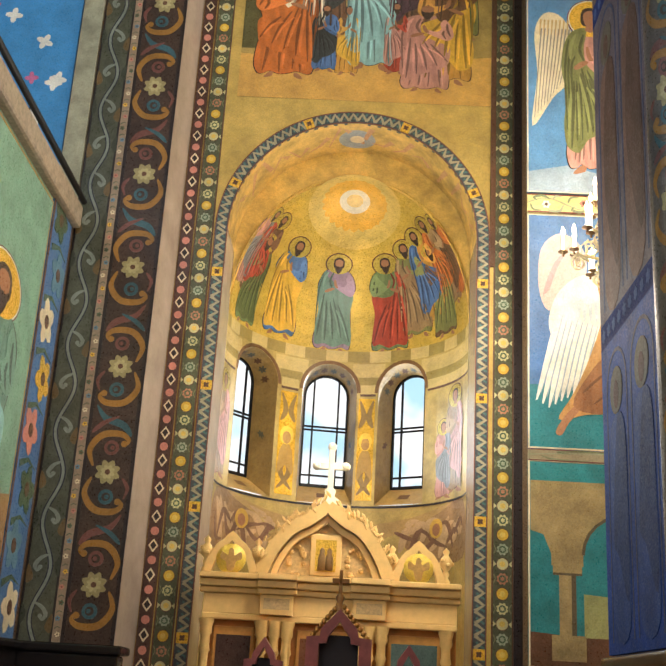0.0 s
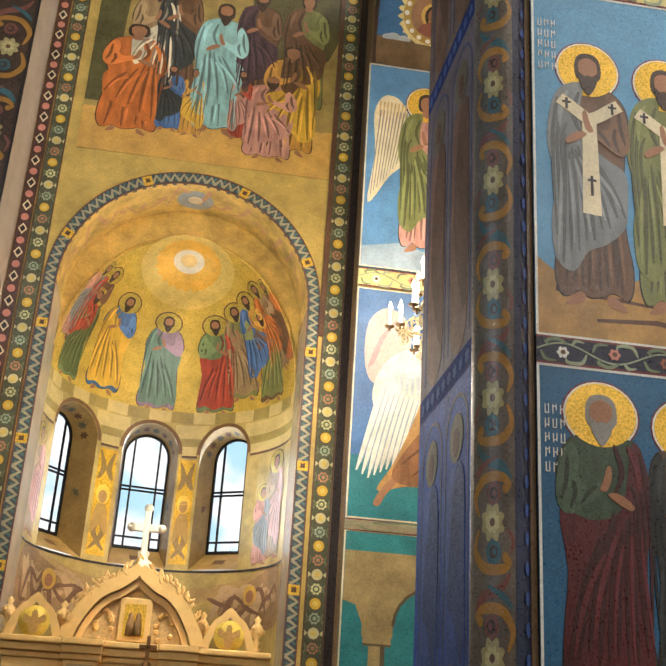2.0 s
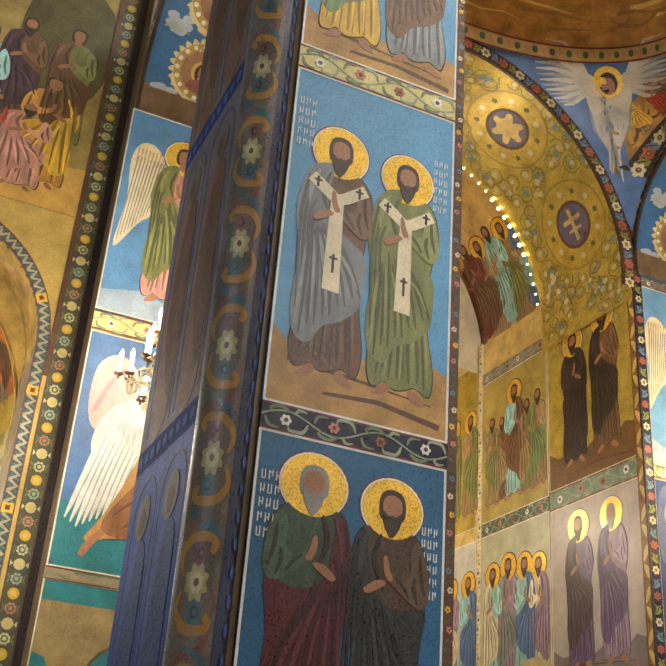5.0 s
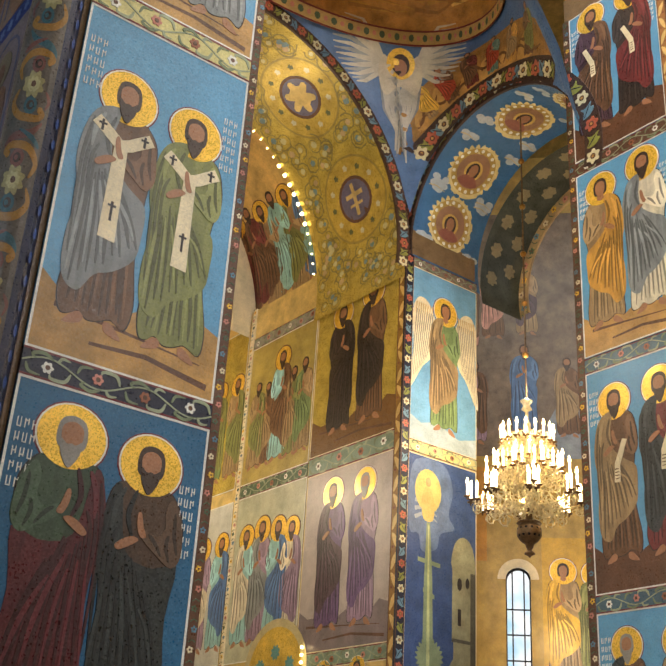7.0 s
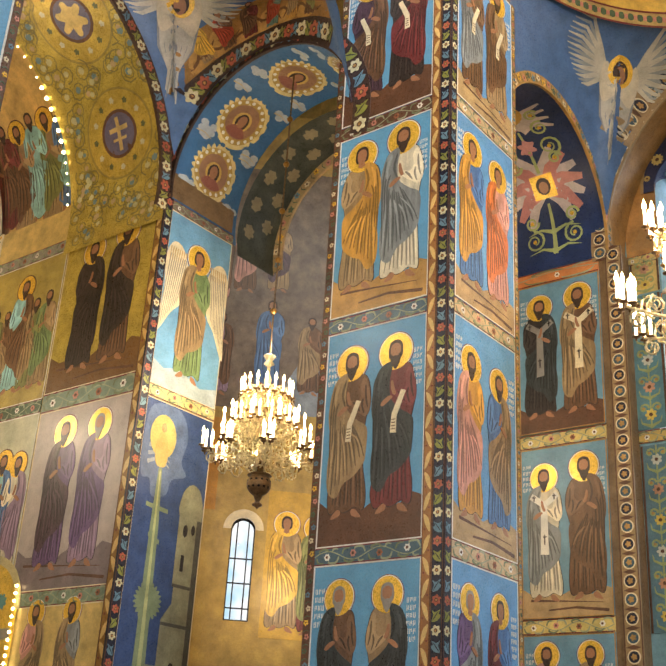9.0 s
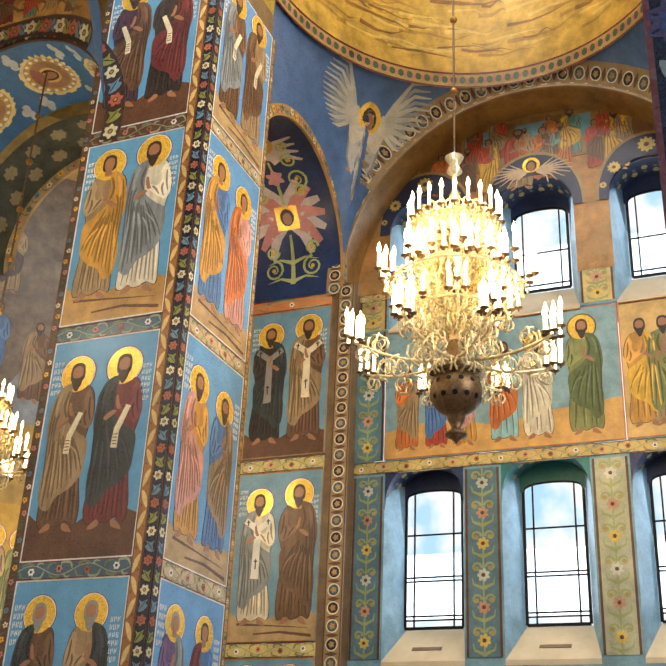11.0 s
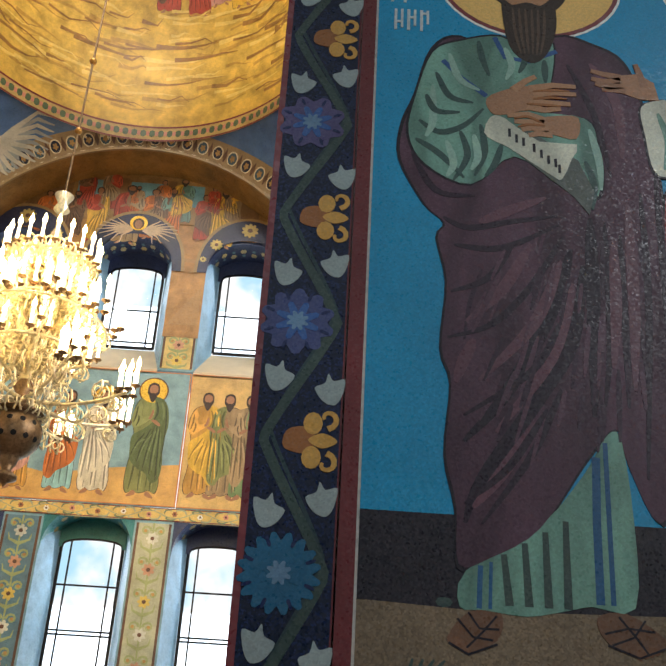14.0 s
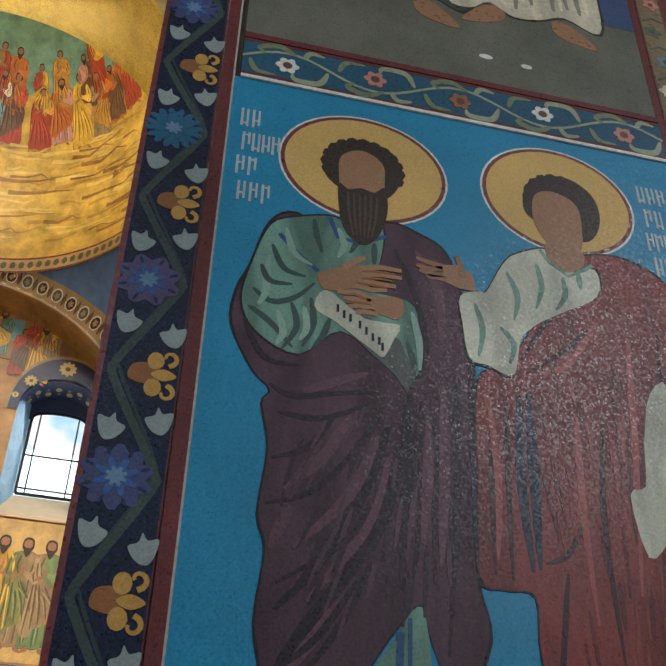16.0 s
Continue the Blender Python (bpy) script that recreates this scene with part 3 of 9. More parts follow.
def m_scrollflower(w, v, p, k):
    """A cream flower between two buds, each held in a gilt scroll; long leaves sweep from one to the next."""
    tealm, pk, gilt, cream = mosaic((50, 88, 98)), mosaic((110, 68, 60)), mosaic((150, 108, 46)), mosaic((152, 142, 98))
    h = 1 if k % 2 else -1
    X = lambda a: w * (0.5 + h * a)  # noqa: E731
    out = [(petals(w * 0.5, v, w * 0.25, 8, 0.28, 5), 3.4, cream), (petals(w * 0.5, v, w * 0.15, 8, 0.3, 4), 4, mosaic((176, 166, 120))), (circle(w * 0.5, v, w * 0.055, 8), 4.6, M_BROWN)]
    for g, bud in ((1, pk), (-1, tealm)):
        out += [
            (stroke([(X(-0.30), v + g * p * 0.05), (X(-0.40), v + g * p * 0.20), (X(-0.18), v + g * p * 0.34), (X(0.18), v + g * p * 0.355), (X(0.34), v + g * p * 0.30), (X(0.28), v + g * p * 0.245)], w * 0.13), 2, gilt),
            (circle(X(0.26), v + g * p * 0.265, w * 0.065, 10), 2.4, gilt),
            (circle(X(0.02), v + g * p * 0.225, w * 0.15, 14), 2, bud), (circle(X(0.02), v + g * p * 0.225, w * 0.085, 10), 2.8, mosaic((58, 42, 34))), (circle(X(0.04), v + g * p * 0.225, w * 0.045, 8), 3.4, bud),
        ]
    return out + [
        (stroke([(X(0.38), v + p * 0.34), (X(0.20), v + p * 0.44), (X(-0.16), v + p * 0.5), (X(-0.36), v + p * 0.62)], w * 0.14), 1.5, tealm if k % 2 else pk),
        (stroke([(X(-0.40), v + p * 0.36), (X(-0.20), v + p * 0.45), (X(0.10), v + p * 0.52)], w * 0.09), 1.7, pk if k % 2 else tealm),
        (stroke([(X(0.30), v - p * 0.05), (X(0.42), v - p * 0.14), (X(0.36), v - p * 0.24)], w * 0.07), 1.6, pk),
    ]


def m_stalk(w, v, p, k):
    """A light stalk with paired scroll leaves and one small flower."""
    leaf = mosaic((150, 158, 104))
    c = (mosaic((206, 178, 84)), mosaic((190, 140, 110)), mosaic((196, 196, 180)))[k % 3]
    out = [(ribbon([(w * 0.5, v - p * 0.5), (w * 0.5, v + p * 0.5)], w * 0.05), 1, leaf)]
    for h in (-1, 1):
        out += [(ribbon(scroll_line(w * 0.5 + h * w * 0.20, v + p * 0.24, w * 0.15, 1.1, 1.57 + h * 1.57, -h, 10), w * 0.07, w * 0.03), 2, leaf), (ribbon([(w * 0.5, v - p * 0.42), (w * 0.5 + h * w * 0.28, v - p * 0.28), (w * 0.5 + h * w * 0.32, v - p * 0.08)], w * 0.10, 0.01), 2, leaf), (circle(w * 0.5 + h * w * 0.22, v + p * 0.24, w * 0.05, 8), 2.6, M_OCHRE)]
    return out + [(petals(w * 0.5, v, w * 0.19, 7, 0.35, 4), 3, c), (circle(w * 0.5, v, w * 0.06, 8), 4, M_BROWN)]


def m_scroll(w, v, p, k):
    """A pale vine that waves from side to side, with a hooked curl in every bend."""
    h = 1 if k % 2 else -1
    pale, leaf = mosaic((124, 132, 122)), mosaic((104, 84, 52))
    X = lambda a: w * (0.5 + h * a)  # noqa: E731
    wave = [(X(0.20 * math.sin(math.pi * (q / 8))), v + p * (q / 8 - 0.5)) for q in range(9)]
    return [
        (ribbon(wave, w * 0.085), 2, pale), (ribbon(wave, w * 0.15), 1.6, M_DARK),
        (stroke([(X(0.12), v + p * 0.28), (X(-0.10), v + p * 0.20), (X(-0.24), v + p * 0.05), (X(-0.16), v - p * 0.06), (X(-0.06), v + p * 0.0)], w * 0.11), 2.2, pale),
        (circle(X(-0.09), v + p * 0.01, w * 0.065, 10), 2.6, pale),
        (smooth([(X(-0.44), v - p * 0.32), (X(-0.26), v - p * 0.24), (X(-0.30), v - p * 0.08), (X(-0.44), v + p * 0.06)], 3), 1.2, leaf),
        (smooth([(X(0.46), v - p * 0.18), (X(0.32), v - p * 0.02), (X(0.36), v + p * 0.16), (X(0.46), v + p * 0.26)], 3), 1.2, mosaic((56, 60, 48))),
    ]


def m_flora(w, v, p, k):
    """Close-set flowers and leaves on a dark band: cream, green, rose and blue in turn."""
    c = (mosaic((206, 198, 158)), mosaic((132, 136, 60)), mosaic((172, 88, 64)), mosaic((98, 134, 152)))[k % 4]
    if k % 4 in (0, 2):
        return [(petals(w * 0.5, v, w * 0.40, 6, 0.32, 5, 0.3 * k), 2, c), (circle(w * 0.5, v, w * 0.15, 10), 3, M_BROWN), (circle(w * 0.5, v, w * 0.08, 8), 3.6, M_OCHRE)]
    h = 1 if k % 8 < 4 else -1
    return [(smooth([(w * (0.5 - h * 0.36), v - p * 0.42), (w * (0.5 + h * 0.1), v - p * 0.36), (w * (0.5 + h * 0.38), v - p * 0.05), (w * (0.5 + h * 0.2), v + p * 0.1), (w * (0.5 + h * 0.34), v + p * 0.36), (w * (0.5 - h * 0.06), v + p * 0.2), (w * (0.5 - h * 0.34), v + p * 0.32), (w * (0.5 - h * 0.22), v)], 3), 2, c), (stroke([(w * (0.5 - h * 0.3), v - p * 0.36), (w * 0.5, v), (w * (0.5 + h * 0.2), v + p * 0.24)], w * 0.05), 2.8, M_DARK)]


def m_lance(w, v, p, k):
    """Long pale leaves that lean to either side of a gilt band."""
    h = 1 if k % 2 else -1
    return [(smooth([(w * (0.5 - h * 0.34), v - p * 0.45), (w * (0.5 + h * 0.12), v - p * 0.1), (w * (0.5 + h * 0.34), v + p * 0.42), (w * (0.5 - h * 0.2), v + p * 0.15)], 3), 2, mosaic((212, 180, 112))), (circle(w * (0.5 + h * 0.22), v - p * 0.3, w * 0.1, 8), 2, mosaic((120, 60, 40)))]


def m_vine(w, v, p, k):
    """For a lying band (drawn upright and turned): a wavy stem, curling leaves on both sides and a flower."""
    g = 1 if k % 2 else -1
    c = (M_WHITE, M_PINK, mosaic((150, 90, 60)))[k % 3]
    leaf, pale = mosaic((112, 124, 92)), mosaic((150, 158, 128))
    X = lambda a: w * (0.5 + g * a)  # noqa: E731
    return [
        (ribbon([(X(0.28 * math.sin(math.pi * q / 8)), v + p * (q / 8 - 0.5)) for q in range(9)], w * 0.06), 1.5, pale),
        (petals(X(-0.06), v, w * 0.22, 6, 0.3, 4), 3, c), (circle(X(-0.06), v, w * 0.09, 8), 4, M_BROWN),
        (stroke([(X(0.24), v + p * 0.1), (X(0.42), v - p * 0.1), (X(0.30), v - p * 0.32), (X(0.16), v - p * 0.24)], w * 0.12), 2, leaf),
        (stroke([(X(-0.05), v + p * 0.46), (X(-0.38), v + p * 0.36), (X(-0.40), v + p * 0.1), (X(-0.26), v + p * 0.06)], w * 0.12), 2, pale),
        (stroke([(X(-0.05), v - p * 0.42), (X(-0.34), v - p * 0.34), (X(-0.38), v - p * 0.12)], w * 0.1), 2.2, leaf),
        (stroke([(X(0.2), v + p * 0.18), (X(0.4), v + p * 0.26), (X(0.36), v + p * 0.42)], w * 0.1), 2.2, pale),
    ]


LYING = Matrix(((0, 1, 0, 0), (-1, 0, 0, 0), (0, 0, 1, 0), (0, 0, 0, 1)))


def frieze(m, w, h, parent, ground_mat=None, motif=m_vine, pitch=None, edge=M_RED):
    """A lying ornament band: m is the lower left corner of a face."""
    mm = m @ Matrix.Translation((0, h, 0)) @ LYING
    return strip("frieze", mm, h, w, ground_mat or M_DARK, parent, motif, pitch or h * 1.5, edge=edge)


# ---- the shell: closing walls and ceiling are added to keep outside light out ----
def slab(name, label, category, material, *a):
    return tagged(part(name, boxed(*a), material, None), label, category, kind="structure")


slab("floor", "polished grey and rose marble church floor", "floor", stone((120, 104, 96), 0.25, 1.2, 0.3), -13, 27, -15, 33, -0.3, 0)
slab("ceiling", "flat slab that closes the space far above the crossing", "ceiling", M_GOLDP, -13, 27, -15, 33, 24, 24.3)
slab("wall_west", "gold-ground mosaic wall closing the west end", "wall", M_OCHRE, -13, 27, -15, -14.6, 0, 24)
slab("wall_north", "blue mosaic wall of the north aisle", "wall", M_BLUE, -13, -12.6, -15, 33, 0, 24)
slab("wall_east", "gold mosaic wall closing the east end", "wall", M_GOLDP, -13, 27, 28, 28.4, 0, 24)
slab("wall_south_outer", "added closing wall behind the south windows", "wall", M_PLASTER, 26.6, 27, -15, 33, 0, 24)

# ---- pier helper ----
A0, LB, LC, LD = 2.22, 4.95, 8.69, 12.42
M_BODY = mosaic((120, 96, 66), cloud=0.35)


def pier(name, label, x0, x1, y0, y1, top=16.5, lip=0.10):
    t = thing(name, label, "pier")
    part("core", boxed(x0, x1, y0, y1, A0, top, bevel=0.01), M_BODY, t)
    part("dado", boxed(x0 - 0.06, x1 + 0.06, y0 - 0.06, y1 + 0.06, 0, A0 - 0.12, bevel=0.02), M_DADO, t, "black polished marble dado")
    part("dado_cornice", boxed(x0 - lip, x1 + lip, y0 - lip, y1 + lip, A0 - 0.12, A0, bevel=0.03), M_DADO, t)
    return t


def robe(rgb, f=0.16):
    m = mosaic(rgb, folds=f, cloud=0.2)
    TONE[m.name] = (mosaic(tuple(min(255, int(c * 1.1 + 10)) for c in rgb)), mosaic(tuple(int(c * 0.68) for c in rgb)))
    return m


R = {
    "grey": robe((126, 130, 130)), "wine": robe((80, 28, 32)), "coal": robe((38, 42, 40)), "fern": robe((58, 76, 56)), "umber": robe((74, 54, 38)), "brown": robe((104, 74, 50)), "olive": robe((120, 124, 70)), "moss": robe((88, 100, 58)), "maroon": robe((104, 42, 42)),
    "slate": robe((50, 55, 55)), "dun": robe((150, 124, 88)), "ochre": robe((190, 140, 60)), "white": robe((206, 196, 170)), "black": robe((46, 38, 34)),
    "violet": robe((96, 72, 112)), "mauve": robe((140, 116, 138)), "aqua": robe((140, 186, 186)), "orange": robe((190, 106, 46)), "red": robe((170, 66, 44)),
    "rose": robe((190, 138, 124)), "blue": robe((74, 110, 160)), "green": robe((110, 132, 84)), "gold": robe((212, 168, 60)), "plum": robe((70, 48, 60), 0.25), "sea": robe((96, 130, 116)),
}


def register(face, parent, w, z0, z1, ground_mat, figs, feet=0.1, soil=None, soil_h=0.35, rim=M_WHITE, label="", text=True):
    """One field of a pier with standing saints: figs are (u, height, robe, mantle, options)."""
    m = face @ Matrix.Translation((0, z0, 0))
    p = panel("mosaic_field", m, w, z1 - z0, ground_mat, parent, label, rim=rim)
    if soil:
        n = 9
        top = [(w * (1 - k / n), soil_h * (1 + 0.18 * math.sin(k * 2.3))) for k in range(n + 1)]
        lay("painted_soil", [[(0.0, 0.0), (w, 0.0)] + top], 0.5, soil, p)
        lay("soil_streak", [ribbon([(w * 0.1, soil_h * 0.7), (w * 0.45, soil_h * 0.62), (w * 0.9, soil_h * 0.5)], 0.05, 0.01), ribbon([(w * 0.3, soil_h * 0.3), (w * 0.6, soil_h * 0.36), (w * 0.95, soil_h * 0.2)], 0.03, 0.06)], 0.8, M_BROWN, p)
    for i, (u, h, a, b, o) in enumerate(figs):
        saint(p, u, feet, h, R[a], R[b], seed=i + int(z0 * 10) + len(a) * 7, **o)
    if text:
        letters(p, 0.05, z1 - z0 - 0.42, 0.19, 5)
        letters(p, w - 0.23, z1 - z0 - 0.62, 0.17, 6)
    return p


# ---- north-east crossing pier (two bishops over two monks) ----
p_ne = pier("crossing_pier", "square mosaic pier with paired saints on blue ground", 2.24, 4.44, 8.06, 10.3)
F = front(2.61, 8.0)
panel("field_backing", front(2.61, 8.02, A0), 1.83, 14.2, M_BROWN, p_ne)
register(F, p_ne, 1.75, A0 + 0.02, LB, mosaic((38, 94, 130), cloud=0.15), [(0.52, 2.45, "fern", "wine", dict(hair=M_GREY, wrap=True, wide=1.12)), (1.24, 2.38, "umber", "coal", dict(wrap=True, wide=1.1))], feet=0.1)
frieze(front(2.61, 7.995, LB), 1.75, 0.24, p_ne, M_DARK)
register(F, p_ne, 1.75, LB + 0.24, LC, M_BLUE, [(0.52, 2.62, "brown", "grey", dict(stole=M_CREAM)), (1.24, 2.56, "olive", "olive", dict(stole=M_CREAM))], feet=0.28, soil=M_OCHRE, soil_h=0.62)
frieze(front(2.61, 7.995, LC), 1.75, 0.28, p_ne, mosaic((206, 196, 130)))
register(F, p_ne, 1.75, LC + 0.28, LD, M_BLUE, [(0.5, 2.7, "gold", "green", {}), (1.26, 2.7, "grey", "brown", {})], feet=0.2, soil=M_OCHRE, soil_h=0.45)
strip("border", front(4.36, 7.99, A0), 0.09, 14.0, M_BROWN, p_ne, m_gems, 0.16)
# rounded corner shaft; its navy right half is painted as shade
for name, ang0, ang1, mat_ in (("corner_shaft", 180, 360, None),):
    bm = bmesh.new()
    bmesh.ops.create_cone(bm, cap_ends=True, segments=28, radius1=0.235, radius2=0.235, depth=14.2, matrix=Matrix.Translation((2.375, 8.2, A0 + 7.1)))
    part(name, bm, mosaic((44, 50, 76), cloud=0.4), p_ne, "rounded corner shaft with painted scrolls")
sg = Curve(lambda u, v: ((2.375 + 0.24 * math.sin(u), 8.2 - 0.24 * math.cos(u), A0 + v), (math.sin(u), -math.cos(u), 0)), 0.3)
shaft_mat = {}
for k in range(14):
    v0 = 0.42 + k * 0.98
    for poly, layer, material in m_scrollflower(0.62, v0, 0.98, k):
        shaft_mat.setdefault((layer, material.name), (layer, material, []))[2].append([((a / 0.62 - 0.5) * 1.5 - 0.55, b) for a, b in poly])
# lighter ground on the left half only, as the light falls
lay("shaft_ground", [rect(-1.5, 0, 0.15, 13.9)], 0.6, mosaic((92, 84, 76), cloud=0.5), p_ne, ground=sg)
for layer, material, polys in shaft_mat.values():
    lay("shaft_scroll", polys, layer, material, p_ne, ground=sg)
lay("shaft_spot", [circle(0.62, 0.2 + k * 0.22, 0.10, 8, 0.055) for k in range(62)], 1, mosaic((60, 84, 150)), p_ne, ground=sg)
# the side that looks into the north aisle; its dark colours carry the shade
sideF = side(2.2, 10.3)
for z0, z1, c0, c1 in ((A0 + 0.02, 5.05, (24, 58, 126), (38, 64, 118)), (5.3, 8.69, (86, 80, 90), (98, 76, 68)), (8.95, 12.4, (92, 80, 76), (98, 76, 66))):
    sp = panel("mosaic_field", sideF @ Matrix.Translation((0, z0, 0)), 2.0, z1 - z0, mosaic(c0, rough=0.7, gloss=0.12, cloud=0.35), p_ne, "field with robed shapes, darkened in colour for its shade")
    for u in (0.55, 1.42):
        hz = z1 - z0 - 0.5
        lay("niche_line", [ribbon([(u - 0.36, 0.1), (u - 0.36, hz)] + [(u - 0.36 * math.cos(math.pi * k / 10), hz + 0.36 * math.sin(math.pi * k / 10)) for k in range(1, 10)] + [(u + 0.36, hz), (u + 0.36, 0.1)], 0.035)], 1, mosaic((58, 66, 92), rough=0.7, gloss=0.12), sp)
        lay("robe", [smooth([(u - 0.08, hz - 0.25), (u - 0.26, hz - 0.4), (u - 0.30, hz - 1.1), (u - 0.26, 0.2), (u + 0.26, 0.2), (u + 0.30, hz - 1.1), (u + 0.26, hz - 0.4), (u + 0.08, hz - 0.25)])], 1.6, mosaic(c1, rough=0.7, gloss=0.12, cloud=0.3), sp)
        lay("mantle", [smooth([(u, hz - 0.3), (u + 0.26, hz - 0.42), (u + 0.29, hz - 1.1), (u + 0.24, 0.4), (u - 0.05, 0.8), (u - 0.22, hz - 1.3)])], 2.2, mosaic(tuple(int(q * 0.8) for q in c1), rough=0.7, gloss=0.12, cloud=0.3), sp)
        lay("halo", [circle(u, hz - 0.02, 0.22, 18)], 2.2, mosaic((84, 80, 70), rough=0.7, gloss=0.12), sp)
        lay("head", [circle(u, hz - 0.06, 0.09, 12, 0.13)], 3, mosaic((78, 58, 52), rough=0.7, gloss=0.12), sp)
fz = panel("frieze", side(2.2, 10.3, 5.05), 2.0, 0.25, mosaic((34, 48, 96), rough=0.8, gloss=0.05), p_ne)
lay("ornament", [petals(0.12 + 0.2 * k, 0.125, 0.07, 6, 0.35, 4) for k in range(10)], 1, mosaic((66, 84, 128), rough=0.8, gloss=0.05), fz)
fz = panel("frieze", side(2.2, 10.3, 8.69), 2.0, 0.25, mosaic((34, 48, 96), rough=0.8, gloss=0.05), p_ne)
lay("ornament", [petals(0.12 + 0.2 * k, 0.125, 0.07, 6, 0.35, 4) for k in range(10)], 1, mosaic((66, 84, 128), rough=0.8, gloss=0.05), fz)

# ---- south-east crossing pier ----
p_se = pier("crossing_pier", "square mosaic pier with prophets and martyrs", 12.5, 14.62, 8.24, 10.6)
FQ = side(12.46, 10.46)
for z0, z1, figs, soil in (
    (A0 + 0.02, LB, [(0.5, 2.4, "brown", "slate", dict(hair=M_GREY)), (1.35, 2.4, "dun", "slate", dict(hair=M_GREY))], None),
    (LB + 0.26, LC, [(0.52, 2.75, "brown", "dun", dict(scroll=True)), (1.35, 2.8, "maroon", "slate", dict(scroll=True))], M_BROWN),
    (LC + 0.28, LD, [(0.5, 2.85, "dun", "ochre", dict(beard=False)), (1.35, 2.95, "white", "grey", {})], M_OCHRE),
    (LD + 0.28, 15.9, [(0.5, 2.8, "plum", "brown", dict(scroll=True)), (1.35, 2.8, "black", "maroon", dict(scroll=True))], M_BROWN)):
    register(FQ, p_se, 1.9, z0, z1, M_BLUE, figs, feet=0.4 if soil else 0.05, soil=soil, soil_h=0.62)
for z in (LB, LC, LD):
    frieze(side(12.455, 10.46, z), 1.9, 0.26, p_se, mosaic((70, 96, 110)) if z < 12 else M_BROWN)
strip("border", side(12.45, 10.6, A0), 0.14, 13.7, M_BROWN, p_se, m_gems, 0.2)
strip("border", side(12.45, 8.56, A0), 0.16, 13.7, mosaic((150, 100, 50)), p_se, m_lance, 0.3)
strip("border", side(12.445, 8.39, A0), 0.19, 13.7, M_DARK, p_se, m_flora, 0.2)
FR = front(12.66, 8.2)
for z0, z1, figs, soil in (
    (A0 + 0.02, LB, [(0.5, 2.35, "violet", "grey", dict(hair=M_GREY, beard=False)), (1.35, 2.35, "blue", "maroon", dict(beard=False))], None),
    (LB + 0.26, LC, [(0.5, 2.7, "ochre", "rose", {}), (1.35, 2.6, "blue", "dun", {})], M_SAND),
    (LC + 0.28, LD, [(0.5, 2.8, "blue", "ochre", dict(beard=False)), (1.35, 2.7, "rose", "orange", dict(beard=False))], M_SAND),
    (LD + 0.28, 15.9, [(0.5, 2.8, "brown", "grey", dict(scroll=True)), (1.35, 2.8, "dun", "brown", dict(scroll=True))], M_SAND)):
    register(FR, p_se, 1.9, z0, z1, mosaic((96, 150, 200), cloud=0.15), figs, feet=0.35 if soil else 0.05, soil=soil, soil_h=0.5)
for z in (LB, LC, LD):
    frieze(front(12.66, 8.195, z), 1.9, 0.26, p_se, mosaic((196, 170, 130)))
strip("border", front(12.46, 8.19, A0), 0.18, 13.7, M_DARK, p_se, m_flora, 0.2)
strip("border", front(14.57, 8.19, A0), 0.11, 13.7, M_OCHRE, p_se, m_gems, 0.18)

# ---- south-west pier is out of view; north-west crossing pier stands beside the camera ----
p_nw = pier("crossing_pier", "mosaic pier with a bearded prophet in plum mantle", 2.47, 4.6, -1.66, 0.49, lip=0.035)
nf = panel("mosaic_field", side(2.43, 0.19, 2.27), 1.65, 2.61, M_TEAL, p_nw, "deep turquoise mosaic ground")


# ---- east end: wall piers ----
p_w = pier("wall_pier", "mosaic wall pier with an angel over a radiant cross", 12.5, 14.3, 14.78, 17.7, 16.0)
FW = front(12.5, 14.72)
pan = panel("mosaic_field", FW @ Matrix.Translation((0, A0 + 0.02, 0)), 1.78, 6.22, mosaic((54, 76, 122), cloud=0.3), p_w, "night-blue field with a tall shining cross", rim=M_CREAM)
lay("cloud", [smooth([(0.08, 4.75), (0.05, 5.5), (0.2, 6.1), (0.9, 6.15), (1.15, 5.7), (1.05, 5.2), (1.2, 4.95), (0.85, 4.8), (0.75, 4.5), (0.4, 4.4), (0.3, 4.7)])], 1, mosaic((92, 112, 150), cloud=0.4), pan)
lay("painted_wing", [ribbon([(0.2, 5.0 + 0.16 * k), (0.5, 5.15 + 0.1 * k), (0.75, 5.0 + 0.1 * k)], 0.08, 0.02) for k in range(5)], 1.6, mosaic((150, 160, 172)), pan)
lay("painted_sun", [circle(0.52, 5.55, 0.33, 20, 0.42)], 2.2, mosaic((196, 180, 110)), pan)
lay("robe", [smooth([(0.44, 5.6), (0.36, 5.3), (0.42, 5.0), (0.64, 5.0), (0.68, 5.3), (0.58, 5.6)])], 3, mosaic((190, 170, 104)), pan)
lay("head", [circle(0.52, 5.72, 0.07, 10, 0.09)], 3.4, M_SAND, pan)
lay("ray", [[(0.50, 4.95), (0.58, 4.95), (0.66, 3.9), (0.78, 0.2), (0.44, 0.2), (0.46, 3.9)], [(0.3, 4.28), (0.85, 4.24), (0.85, 4.16), (0.3, 4.2)], [(0.44, 3.75), (0.72, 3.65), (0.72, 3.57), (0.44, 3.67)], petals(0.62, 2.55, 0.34, 22, 0.22, 4)], 2, mosaic((128, 142, 110)), pan)
lay("ray", [[(0.53, 4.9), (0.56, 4.9), (0.68, 0.2), (0.56, 0.2)]], 3.2, mosaic((176, 180, 130)), pan)
